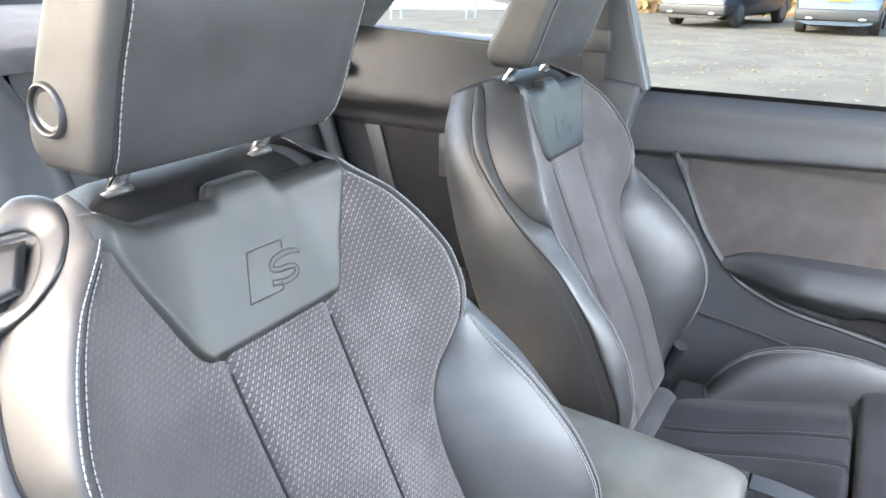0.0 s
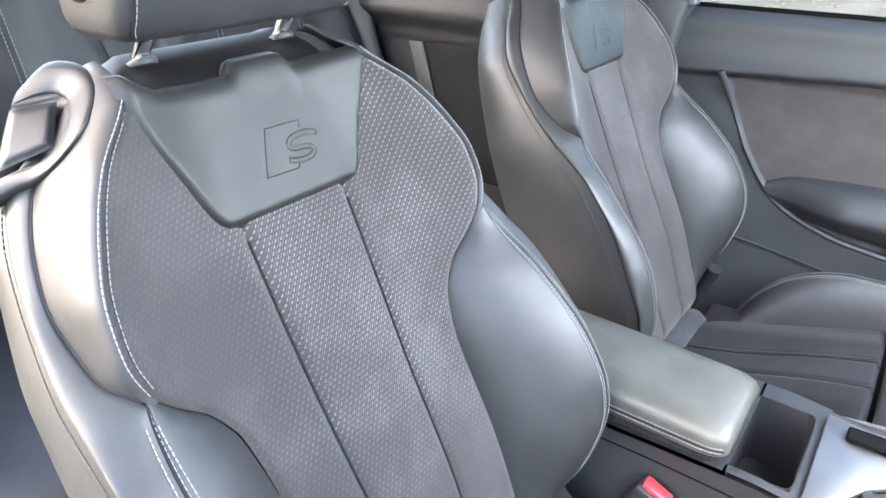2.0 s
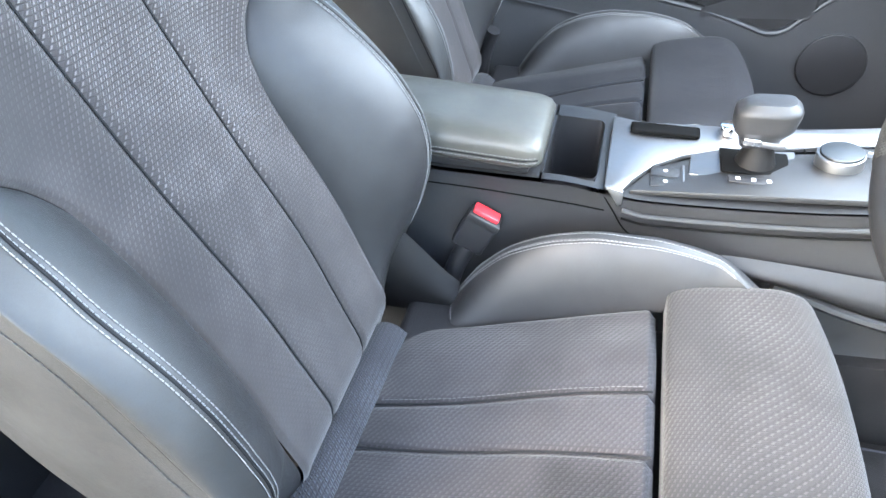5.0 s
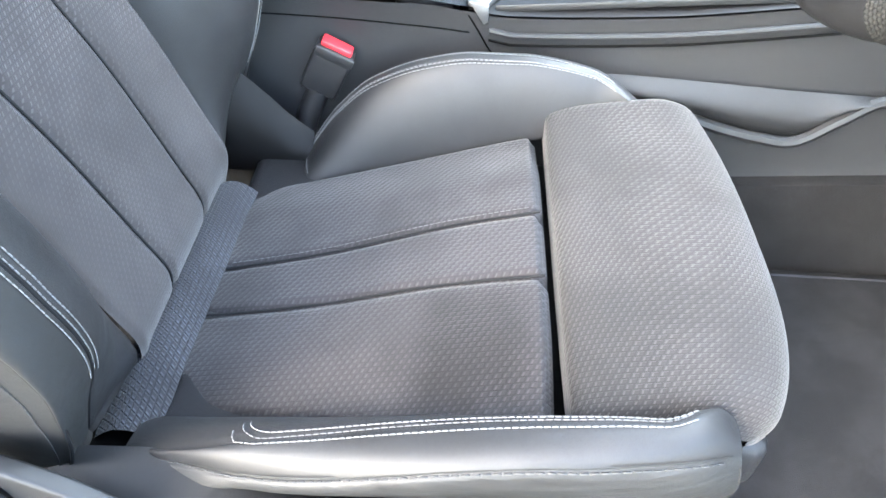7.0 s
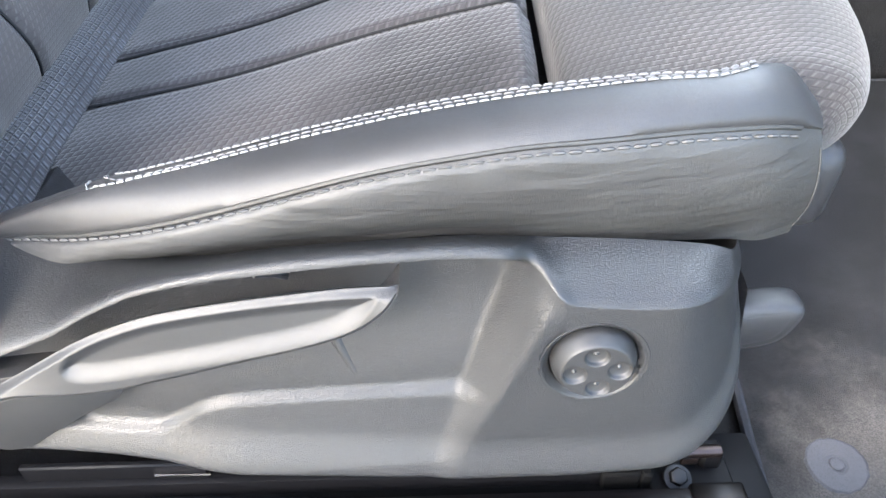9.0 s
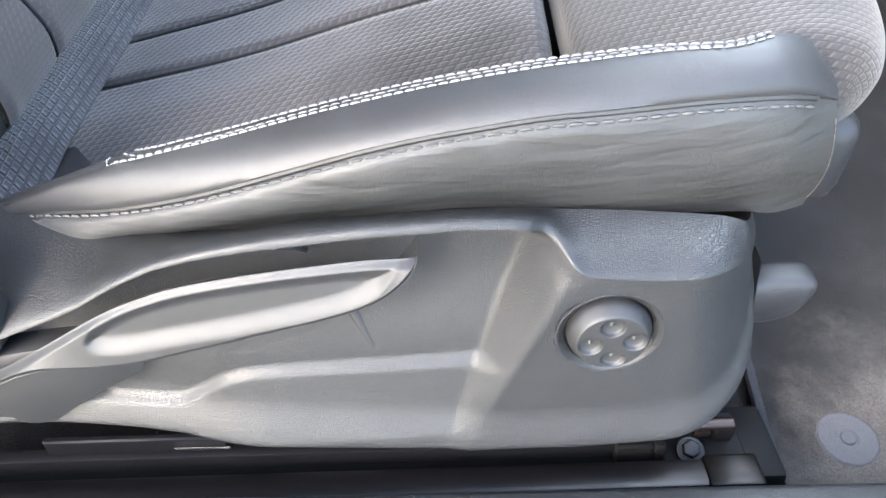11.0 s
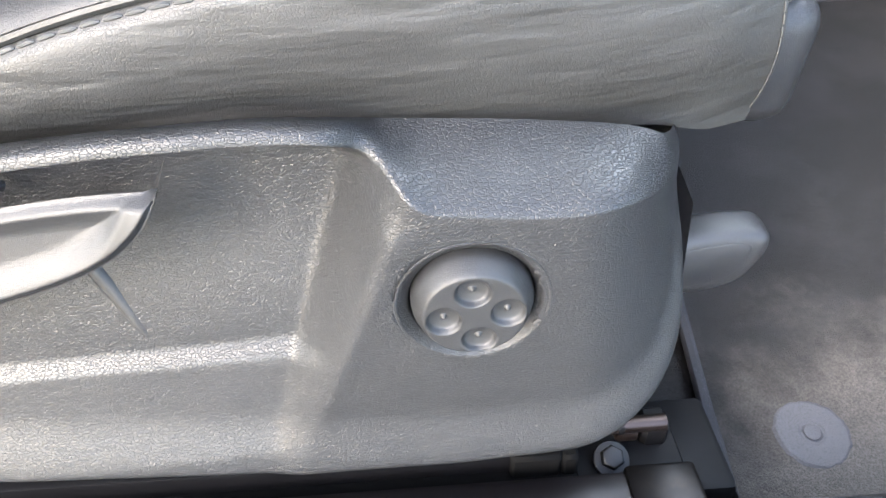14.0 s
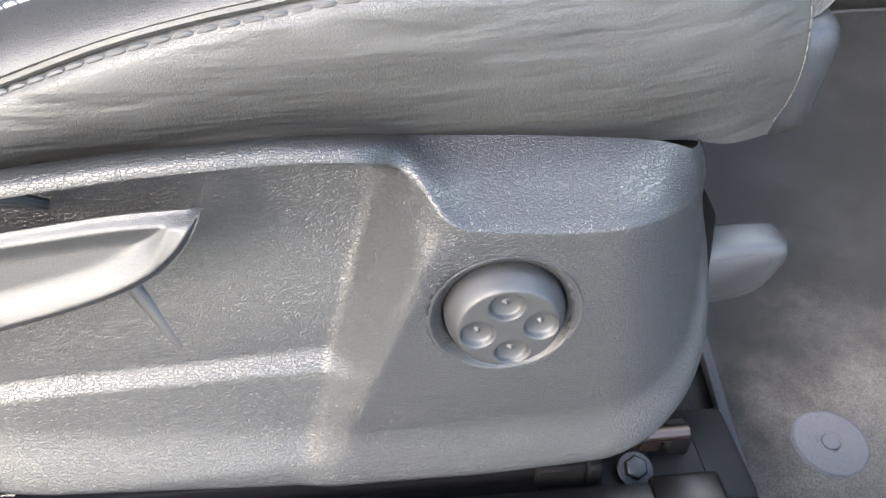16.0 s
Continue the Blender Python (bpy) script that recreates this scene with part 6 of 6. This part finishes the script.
part("puddle_lamp", disc(0.006, 0.004, (0.252, 1.045, 0.366), (0, 0, 1), 16, 0.001), CHROME, door)
part("panel_crease", tube(smooth_line([(-0.36, 1.050, 0.318), (-0.17, 1.050, 0.302), (0.01, 1.050, 0.272), (0.10, 1.051, 0.25)], 30), 0.0022, 6), DOOR_PLASTIC, door)
part("speaker", disc(0.065, 0.006, (0.47, 1.047, 0.215), (0, 1, 0), 40, 0.002), PLASTIC_DARK, door, "round dark speaker grille")
part("window_seal", box((1.36, 0.008, 0.010), (0.30, 1.082, 0.7500), 0.002), BLACK_GAP, door)
part("door_outer", box((1.36, 0.012, 0.95), (0.30, 1.15, 0.25), 0.004), CAR_BLACK, door)

# ---- body shell beyond the seats ----
pillar = thing("b_pillar", "grey plastic door pillar trim with belt guide", "pillar")
tagged(pillar, kind="structure")
pp = [(-0.505, 0.74), (-0.352, 0.75), (-0.412, 0.947), (-0.47, 1.16), (-0.60, 1.16), (-0.53, 0.95)]
part("pillar_trim", prism(pp, 1.020, 1.075, "y", 0.010, 3), DOOR_PLASTIC, pillar)
part("pillar_edge", tube([(-0.358, 1.035, 0.755), (-0.418, 1.030, 0.955), (-0.475, 1.025, 1.15)], 0.008, 10), TRIM_GREY, pillar)
part("pillar_foot", prism([(-0.520, 0.05), (-0.388, 0.05), (-0.388, 0.62), (-0.362, 0.765), (-0.44, 0.775), (-0.52, 0.76)], 1.005, 1.085, "y", 0.012, 3), DOOR_PLASTIC, pillar)
belt = thing("seat_belt", "dark woven seat belt hanging from the pillar", "seat belt")
part("webbing", prism([(-0.470, 0.10), (-0.424, 0.10), (-0.432, 0.80), (-0.444, 1.00), (-0.490, 1.00), (-0.478, 0.80)], 0.9985, 1.0005, "y"), WEBBING, belt)
part("guide", box((0.075, 0.022, 0.045), (-0.462, 1.005, 0.845), 0.006, 2), PLASTIC_DARK, belt, "dark belt guide")
for y0, x0 in ((0.945, -0.23),):
    part("anchor_strap", tube(smooth_line([(-0.205, 0.935, 0.28), (-0.225, 0.95, 0.22), (-0.24, 0.96, 0.12)], 10), 0.014, 10), PLASTIC_DARK, belt)

# rear side panel with window opening above
rear_side = tagged(new("rear_side_panel"), "grey rear side trim panel beneath a quarter window", "trim panel", kind="structure")


def rs_sheet(u, v):
    x = -1.30 + 0.82 * u
    z = 0.05 + 0.78 * v
    y = 0.985 + 0.012 * sm(0.64, 0.62, z) - 0.034 * sm(0.645, 0.70, z) * (1 - sm(0.70, 0.83, z) * 1.9)
    return Vector((x, y, z + 0.02 * sm(0.7, 0.83, z) * (-(x + 0.7) / 0.4)))


part("panel", facing(grid(rs_sheet, 50, 100), Vector((-0.8, 2, 0.4))), REAR_PLASTIC, rear_side, "smooth grey upper roll", 80)
part("lower_cloth", facing(grid(lambda u, v: Vector((-0.965 + 0.46 * u + 0.05 * (1 - v), 0.9935, 0.25 + 0.375 * v)), 10, 10), Vector((-0.8, 2, 0.4))), REAR_CLOTH, rear_side, "dark cloth lower field")
part("trim_strip", prism([(-1.005, 0.625), (-0.962, 0.625), (-0.90, 0.40), (-0.94, 0.40)], 0.988, 0.996, "y", 0.002), TRIM_GREY, rear_side, "grey trim strip")
part("speaker_frame", box((0.16, 0.008, 0.10), (-0.72, 0.992, 0.575), 0.004), PLASTIC_DARK, rear_side)
part("coat_hook", disc(0.016, 0.03, (-1.035, 0.955, 0.765), (0.2, -1, 0), 24, 0.005), PLASTIC_DARK, rear_side, "dark rounded release catch")
part("outer_skin", box((0.90, 0.012, 0.95), (-0.86, 1.15, 0.25), 0.004), CAR_BLACK, rear_side)
part("window_ledge", box((0.86, 0.12, 0.010), (-0.87, 1.075, 0.828), 0.002, 1, Matrix.Rotation(radians(2), 3, "Y")), DOOR_PLASTIC, rear_side)

c_pillar = tagged(new("c_pillar"), "dark cloth-covered rear roof pillar", "pillar", kind="structure")
part("pillar_trim", prism([(-1.052, 0.835), (-0.945, 0.940), (-0.74, 1.14), (-0.70, 1.20), (-1.50, 1.20), (-1.50, 0.835)], 0.965, 1.10, "y", 0.006), C_CLOTH, c_pillar)

roof = tagged(new("roof"), "pale grey cloth roof lining", "ceiling", kind="structure")
part("lining", facing(grid(lambda u, v: Vector((-1.20 + 1.55 * u, -0.26 + 1.25 * v, 1.165 + 0.045 * math.sin(math.pi * v) + 0.02 * math.sin(math.pi * u))), 24, 24), Vector((0, 0.3, 3))), HEADLINER, roof)
part("roof_skin", facing(grid(lambda u, v: Vector((-1.20 + 1.55 * u, -0.30 + 1.36 * v, 1.20 + 0.045 * math.sin(math.pi * v) + 0.02 * math.sin(math.pi * u))), 12, 12), Vector((0, 0.3, 0))), CAR_BLACK, roof)
part("roof_rail", tube([(-1.25, -0.285, 1.17), (0.35, -0.285, 1.175), (0.95, -0.30, 0.80)], 0.035, 10), CAR_BLACK, roof)
part("roof_rail", tube([(-1.25, 1.03, 1.17), (0.35, 1.03, 1.175), (0.95, 1.06, 0.80)], 0.030, 10), DOOR_PLASTIC, roof)
# near-side pillars and quarter are unseen; set far back to let light in
part("near_pillar", prism([(-0.86, 0.05), (-0.73, 0.05), (-0.76, 0.8), (-0.80, 1.18), (-0.90, 1.18), (-0.90, 0.8)], -0.34, -0.27, "y", 0.01), DOOR_PLASTIC, roof)
part("near_quarter", prism([(-1.5, 0.0), (-0.86, 0.0), (-0.89, 0.72), (-1.5, 0.74)], -0.33, -0.27, "y"), DOOR_PLASTIC, roof)
part("near_c_pillar", prism([(-1.52, 0.73), (-1.36, 0.73), (-1.16, 1.18), (-1.52, 1.2)], -0.33, -0.27, "y"), C_CLOTH, roof)

dash = thing("dashboard", "dark soft-grained dashboard across the car front", "dashboard")
part("body", prism([(0.66, 0.42), (0.62, 0.56), (0.66, 0.68), (0.80, 0.74), (1.05, 0.74), (1.05, 0.20), (0.80, 0.30)], -0.27, 1.04, "y", 0.02, 3), PLASTIC, dash)
bulk = tagged(new("wall_front"), "dark front bulkhead below the screen", "wall", kind="structure")
part("panel", box((0.04, 1.36, 0.85), (1.08, 0.385, 0.32)), PLASTIC_DARK, bulk)
screen = tagged(new("window_front"), "clear sloping windscreen", "window", kind="structure")
pane = part("pane", prism([(0.36, 1.19), (1.06, 0.76), (1.064, 0.764), (0.364, 1.194)], -0.26, 1.03, "y"), GLASS, screen)
pane.visible_shadow = False
w1 = tagged(new("window_passenger"), "lightly tinted far door window glass", "window", kind="structure")
pane = part("pane", prism([(1.086, 0.752), (1.026, 1.165), (1.030, 1.165), (1.090, 0.752)], -0.40, 0.92, "x"), TINTED, w1)
pane.visible_shadow = False
w2 = tagged(new("window_quarter"), "lightly tinted rear quarter window glass", "window", kind="structure")
pane = part("pane", prism([(1.104, 0.835), (1.034, 1.165), (1.038, 1.165), (1.108, 0.835)], -1.10, -0.45, "x"), TINTED, w2)
pane.visible_shadow = False
w3 = tagged(new("window_rear"), "clear sloping rear window", "window", kind="structure")
pane = part("pane", prism([(-1.25, 1.18), (-1.95, 0.90), (-1.954, 0.904), (-1.254, 1.184)], -0.22, 0.98, "y"), GLASS, w3)
pane.visible_shadow = False

# rear bench
bench = thing("rear_seat", "black rear seat bench with suede centres and pale stitching", "rear seat")


def rear_back(yc, half):
    def fn(u, v):
        yy = 2 * u - 1
        s = v
        z = 0.34 + 0.545 * s - 0.045 * sm(0.62, 1.0, abs(yy)) ** 2 * s
        x = -1.06 - 0.17 * s
        k = abs(yy)
        x += 0.050 * sm(0.55, 0.92, k) * math.sin(math.pi * min(1, s * 1.05)) - 0.10 * sm(0.90, 1.0, s) - 0.06 * sm(0.94, 1.0, k)
        w = half * (1 - 0.10 * sm(0.75, 1.0, s))
        return Vector((x, yc + w * yy, z - 0.030 * sm(0.80, 1.0, k) * s))
    return fn


for yc in (0.05, 0.68):
    f = rear_back(yc, 0.275)
    part("backrest", facing(grid(f, 60, 50), Vector((-2, yc, 0.5))), LEATHER, bench, "black leather rear backrest", 70)
    g = lambda u, v, f=f: f(0.29 + 0.42 * u, 0.02 + 0.86 * v) + Vector((0.003, 0, 0))
    part("backrest_centre", facing(grid(g, 30, 40, lambda u, v: (0.25 * u, 0.5 * v)), Vector((-2, yc, 0.5))), SUEDE_PLAIN, bench, "dark suede centre")
    for uu in (0.285, 0.305, 0.695, 0.715):
        part("stitching", stitches(lambda t, uu=uu, f=f: (f(uu, t) + Vector((0.0025, 0, 0)), Vector((1, 0, 0.3))), 0.05, 0.90, 0.007, 0.0008), THREAD, bench)
part("middle", facing(grid(lambda u, v: Vector((-1.075 - 0.16 * v, 0.30 + 0.13 * u, 0.34 + 0.46 * v)), 8, 10), Vector((-2, 0.4, 0.5))), LEATHER, bench)
part("side_bolster", facing(grid(lambda u, v: Vector((-1.05 - 0.14 * v + 0.07 * math.sin(math.pi * u), 0.930 + 0.075 * u, 0.30 + 0.44 * v)), 12, 20), Vector((-2, 0.9, 0.5))), LEATHER, bench)
part("rear_cushion", box((0.50, 1.20, 0.14), (-0.83, 0.365, 0.27), 0.05, 4), LEATHER, bench)
part("rear_base", box((0.50, 1.20, 0.22), (-0.85, 0.365, 0.11), 0.01, 1), CARPET, bench)
shelf = tagged(new("parcel_shelf"), "grey rear parcel shelf below the rear window", "shelf", kind="structure")
part("top", prism([(-1.20, 0.80), (-1.24, 0.838), (-1.30, 0.850), (-1.98, 0.872), (-1.98, 0.80)], -0.27, 1.0, "y", 0.006), SHELF_CLOTH, shelf)
part("back_wall", box((0.03, 1.36, 0.95), (-1.99, 0.365, 0.42)), PLASTIC_DARK, shelf)
part("partition", box((0.03, 1.30, 0.84), (-1.33, 0.365, 0.40)), PLASTIC_DARK, shelf)


# ---- outside: car park ----
GZ = -0.33
ASPHALT = material("asphalt", (0.085, 0.082, 0.077), 0.9)
_v = coords(ASPHALT)
_a = noise_tex(ASPHALT, _v, 1.2, 6.0)
_b = noise_tex(ASPHALT, _v, 90.0, 4.0)
link(ASPHALT, mix_col(ASPHALT, ramp(ASPHALT, _a, 0.35, 0.7), (0.076, 0.066, 0.046), (0.120, 0.105, 0.074)), bsdf(ASPHALT).inputs["Base Color"])
link(ASPHALT, bump(ASPHALT, _b, 0.004, 0.6), bsdf(ASPHALT).inputs["Normal"])
LEAF = material("fallen_leaf", (0.42, 0.30, 0.07), 0.7)
_i = node(LEAF, "ShaderNodeNewGeometry")
link(LEAF, mix_col(LEAF, _i.outputs["Random Per Island"], (0.34, 0.27, 0.10), (0.20, 0.14, 0.06)), bsdf(LEAF).inputs["Base Color"])
BRICK_EARTH = material("bank_earth", (0.22, 0.13, 0.07), 0.95)
WALL_PALE = grained_plastic("pale_render", (0.62, 0.62, 0.60), 0.9, 30.0, 0.002)
PAVING = grained_plastic("paving", (0.50, 0.49, 0.46), 0.9, 20.0, 0.002)
slab("ground", facing(grid(lambda u, v: Vector((-250 + 500 * u, -250 + 500 * v, GZ)), 20, 20), Vector((0, 0, -50))), ASPHALT, "pale worn asphalt of a car park", "ground")


def leaves(name, n, x0, x1, y0, y1, size, label):
    rng = random.Random(5)
    verts, faces = [], []
    for _ in range(n):
        x, y = rng.uniform(x0, x1), rng.uniform(y0, y1)
        if rng.random() < 0.5:
            cx, cy = rng.uniform(x0, x1), y0 + (y1 - y0) * rng.choice((0.35, 0.55, 0.9))
            x, y = cx, rng.gauss(cy, 0.5)
        a, l = rng.uniform(0, 6.28), size * rng.uniform(0.6, 1.3)
        c, s = math.cos(a), math.sin(a)
        b = len(verts)
        for px, py, pz in ((-0.5, 0, 0.2), (-0.15, 0.32, 0.05), (0.3, 0.24, 0.25), (0.55, 0, 0.05), (0.3, -0.24, 0.0), (-0.15, -0.32, 0.22)):
            verts.append((x + l * (px * c - py * s), y + l * (px * s + py * c), GZ + 0.004 + l * pz * 0.5))
        faces.append(tuple(range(b, b + 6)))
    me = bpy.data.meshes.new(name)
    me.from_pydata(verts, [], faces)
    me.materials.append(LEAF)
    return tagged(new(name, me), label, "leaves", kind="stuff")


leaves("fallen_leaves", 1500, -9, 4, 5, 22, 0.075, "yellow and brown fallen leaves on the asphalt")


def car_mesh(length, width, height, tail, glass_mat, paint):
    """A parked car seen from behind; its tail faces the origin of y."""
    car = thing("parked_car", "x", "car")

    def body(u, v):
        a = 2 * math.pi * u
        ca, sa = math.cos(a), math.sin(a)
        y = length * v
        w = width / 2 * spl(v, [(0, 0.90), (0.04, 0.97), (0.3, 1.0), (0.75, 1.0), (0.97, 0.93), (1, 0.86)])
        top = spl(v, tail)
        lo = 0.22
        zc, hh = (top + lo) / 2, (top - lo) / 2
        x = w * math.copysign(abs(ca) ** 0.35, ca)
        z = zc + hh * math.copysign(abs(sa) ** 0.5, sa)
        if z > 0.95:
            x *= 1 - 0.22 * (z - 0.95) / 0.5
        return Vector((x, y, z))

    bm = grid(body, 48, 40, close_u=True)
    cap_ends(bm)
    bmesh.ops.recalc_face_normals(bm, faces=bm.faces)
    part("body", bm, paint, car)
    part("rear_window", box((width * 0.66, 0.03, 0.36), (0, 0.16, height - 0.36), 0.02, 2, Matrix.Rotation(radians(-24), 3, "X")), glass_mat, car, "dark rear window")
    part("bumper", box((width * 0.96, 0.16, 0.26), (0, 0.03, 0.44), 0.05, 3), BUMPER, car, "dark rear bumper")
    part("plate", box((0.52, 0.02, 0.11), (0, -0.045, 0.80), 0.004), PLATE, car, "plain yellow plate")
    for sx in (-1, 1):
        part("tail_lamp", box((0.32, 0.05, 0.12), (sx * width * 0.36, 0.02, 0.92), 0.02, 2), LAMP_RED, car, "red tail lamp")
        part("exhaust", box((0.14, 0.04, 0.05), (sx * width * 0.30, -0.05, 0.36), 0.012, 2), CHROME, car)
        for y in (0.85, length - 0.9):
            wl = part("wheel", disc(0.33, 0.22, (sx * (width / 2 - 0.12), y, 0.33), (1, 0, 0), 32, 0.03), TYRE, car, "black tyre")
            part("hub", disc(0.21, 0.232, (sx * (width / 2 - 0.12), y, 0.33), (1, 0, 0), 24, 0.01), SATIN, wl)
        part("side_window", box((0.03, length * 0.48, 0.30), (sx * width * 0.455, length * 0.45, 1.13), 0.01, 1, Matrix.Rotation(radians(-14 * sx), 3, "Y")), glass_mat, car)
    return car


BUMPER = material("bumper_dark", (0.03, 0.032, 0.036), 0.4)
PLATE = material("plate_yellow", (0.75, 0.55, 0.06), 0.5)
LAMP_RED = material("lamp_red", (0.45, 0.02, 0.03), 0.2)
TYRE = material("tyre", (0.02, 0.02, 0.02), 0.8)
DARK_GLASS = material("dark_glass", (0.02, 0.025, 0.03), 0.08)
PAINT_A = material("paint_dark", (0.022, 0.024, 0.03), 0.25, coat=0.6)
PAINT_B = material("paint_blue_grey", (0.05, 0.08, 0.11), 0.25, coat=0.6)
car_a = car_mesh(4.6, 1.85, 1.45, [(0, 0.72), (0.03, 1.00), (0.10, 1.30), (0.22, 1.43), (0.5, 1.45), (0.68, 1.08), (0.9, 0.95), (1, 0.70)], DARK_GLASS, PAINT_A)
car_a.matrix_world = Matrix.Translation((-4.15, 19.2, GZ)) @ Matrix.Rotation(radians(-14), 4, "Z")
tagged(car_a, "dark grey estate car parked with its tail towards us", "car", "parked cars")
car_b = car_mesh(4.3, 1.80, 1.60, [(0, 0.75), (0.03, 1.05), (0.08, 1.45), (0.16, 1.58), (0.5, 1.60), (0.70, 1.10), (0.9, 1.0), (1, 0.72)], DARK_GLASS, PAINT_B)
car_b.matrix_world = Matrix.Translation((-0.85, 18.6, GZ)) @ Matrix.Rotation(radians(-2), 4, "Z")
tagged(car_b, "blue-grey hatchback parked on the leaf-strewn asphalt", "car", "parked cars")

# leafy bank behind the cars, pale wall and paving further along
def bank(u, v):
    x = -9.5 + 24 * u
    y = 25.0 + 1.5 * math.sin(3 * u) + 4.0 * v
    return Vector((x, y, GZ + 3.2 * v ** 0.8 + 0.25 * math.sin(40 * u + 9 * v)))


slab("bank", facing(grid(bank, 60, 16), Vector((0, 60, -10))), BRICK_EARTH, "brown earth bank under trees", "bank")
rng = random.Random(9)
verts, faces = [], []
for _ in range(9000):
    u, v = rng.random(), rng.random()
    p = bank(u, v) + Vector((rng.gauss(0, 0.2), rng.gauss(-0.2, 0.3), abs(rng.gauss(0.15, 0.25))))
    a, b, l = rng.uniform(0, 6.28), rng.uniform(-1, 1), rng.uniform(0.06, 0.16)
    d1 = Vector((math.cos(a), math.sin(a), b)) * l
    d2 = Vector((-math.sin(a), math.cos(a), rng.uniform(-1, 1))) * l * 0.6
    k = len(verts)
    verts += [p - d1, p + d2, p + d1, p - d2]
    faces.append((k, k + 1, k + 2, k + 3))
me = bpy.data.meshes.new("bank_leaves")
me.from_pydata(verts, [], faces)
me.materials.append(LEAF)
tagged(new("bank_leaves", me), "brown autumn leaves and scrub on the bank", "leaves", kind="stuff")
slab("pavement", box((14, 7, 0.12), (-18.5, 22.0, GZ + 0.06), 0.02, 1, Matrix.Rotation(radians(40), 3, "Z")), PAVING, "pale raised pavement with a kerb", "pavement")
slab("building_wall", box((50, 0.3, 6.0), (-28.0, 30.0, GZ + 3.0), 0.0, 1, Matrix.Rotation(radians(40), 3, "Z")), WALL_PALE, "pale rendered wall of a building", "wall")
STEEL_POST = material("post_steel", (0.30, 0.36, 0.40), 0.4, 0.6)
hoop = None
for k in range(5):
    m = Matrix.Translation((-13.2 + 1.45 * k, 15.4 + 1.75 * k, GZ)) @ Matrix.Rotation(radians(50), 4, "Z")
    if hoop is None:
        hoop = thing("cycle_hoop", "grey steel cycle hoop on the pavement", "cycle stand", "cycle hoops")
        part("hoop", tube(smooth_line([(-0.14, 0, 0), (-0.14, 0, 0.75), (-0.08, 0, 0.88), (0.08, 0, 0.88), (0.14, 0, 0.75), (0.14, 0, 0)], 40), 0.03, 10), STEEL_POST, hoop)
        part("foot", disc(0.06, 0.02, (-0.14, 0, 0.01), (0, 0, 1), 16), STEEL_POST, hoop)
        part("foot", disc(0.06, 0.02, (0.14, 0, 0.01), (0, 0, 1), 16), STEEL_POST, hoop)
        hoop.matrix_world = m
    else:
        copy_thing(hoop, m)
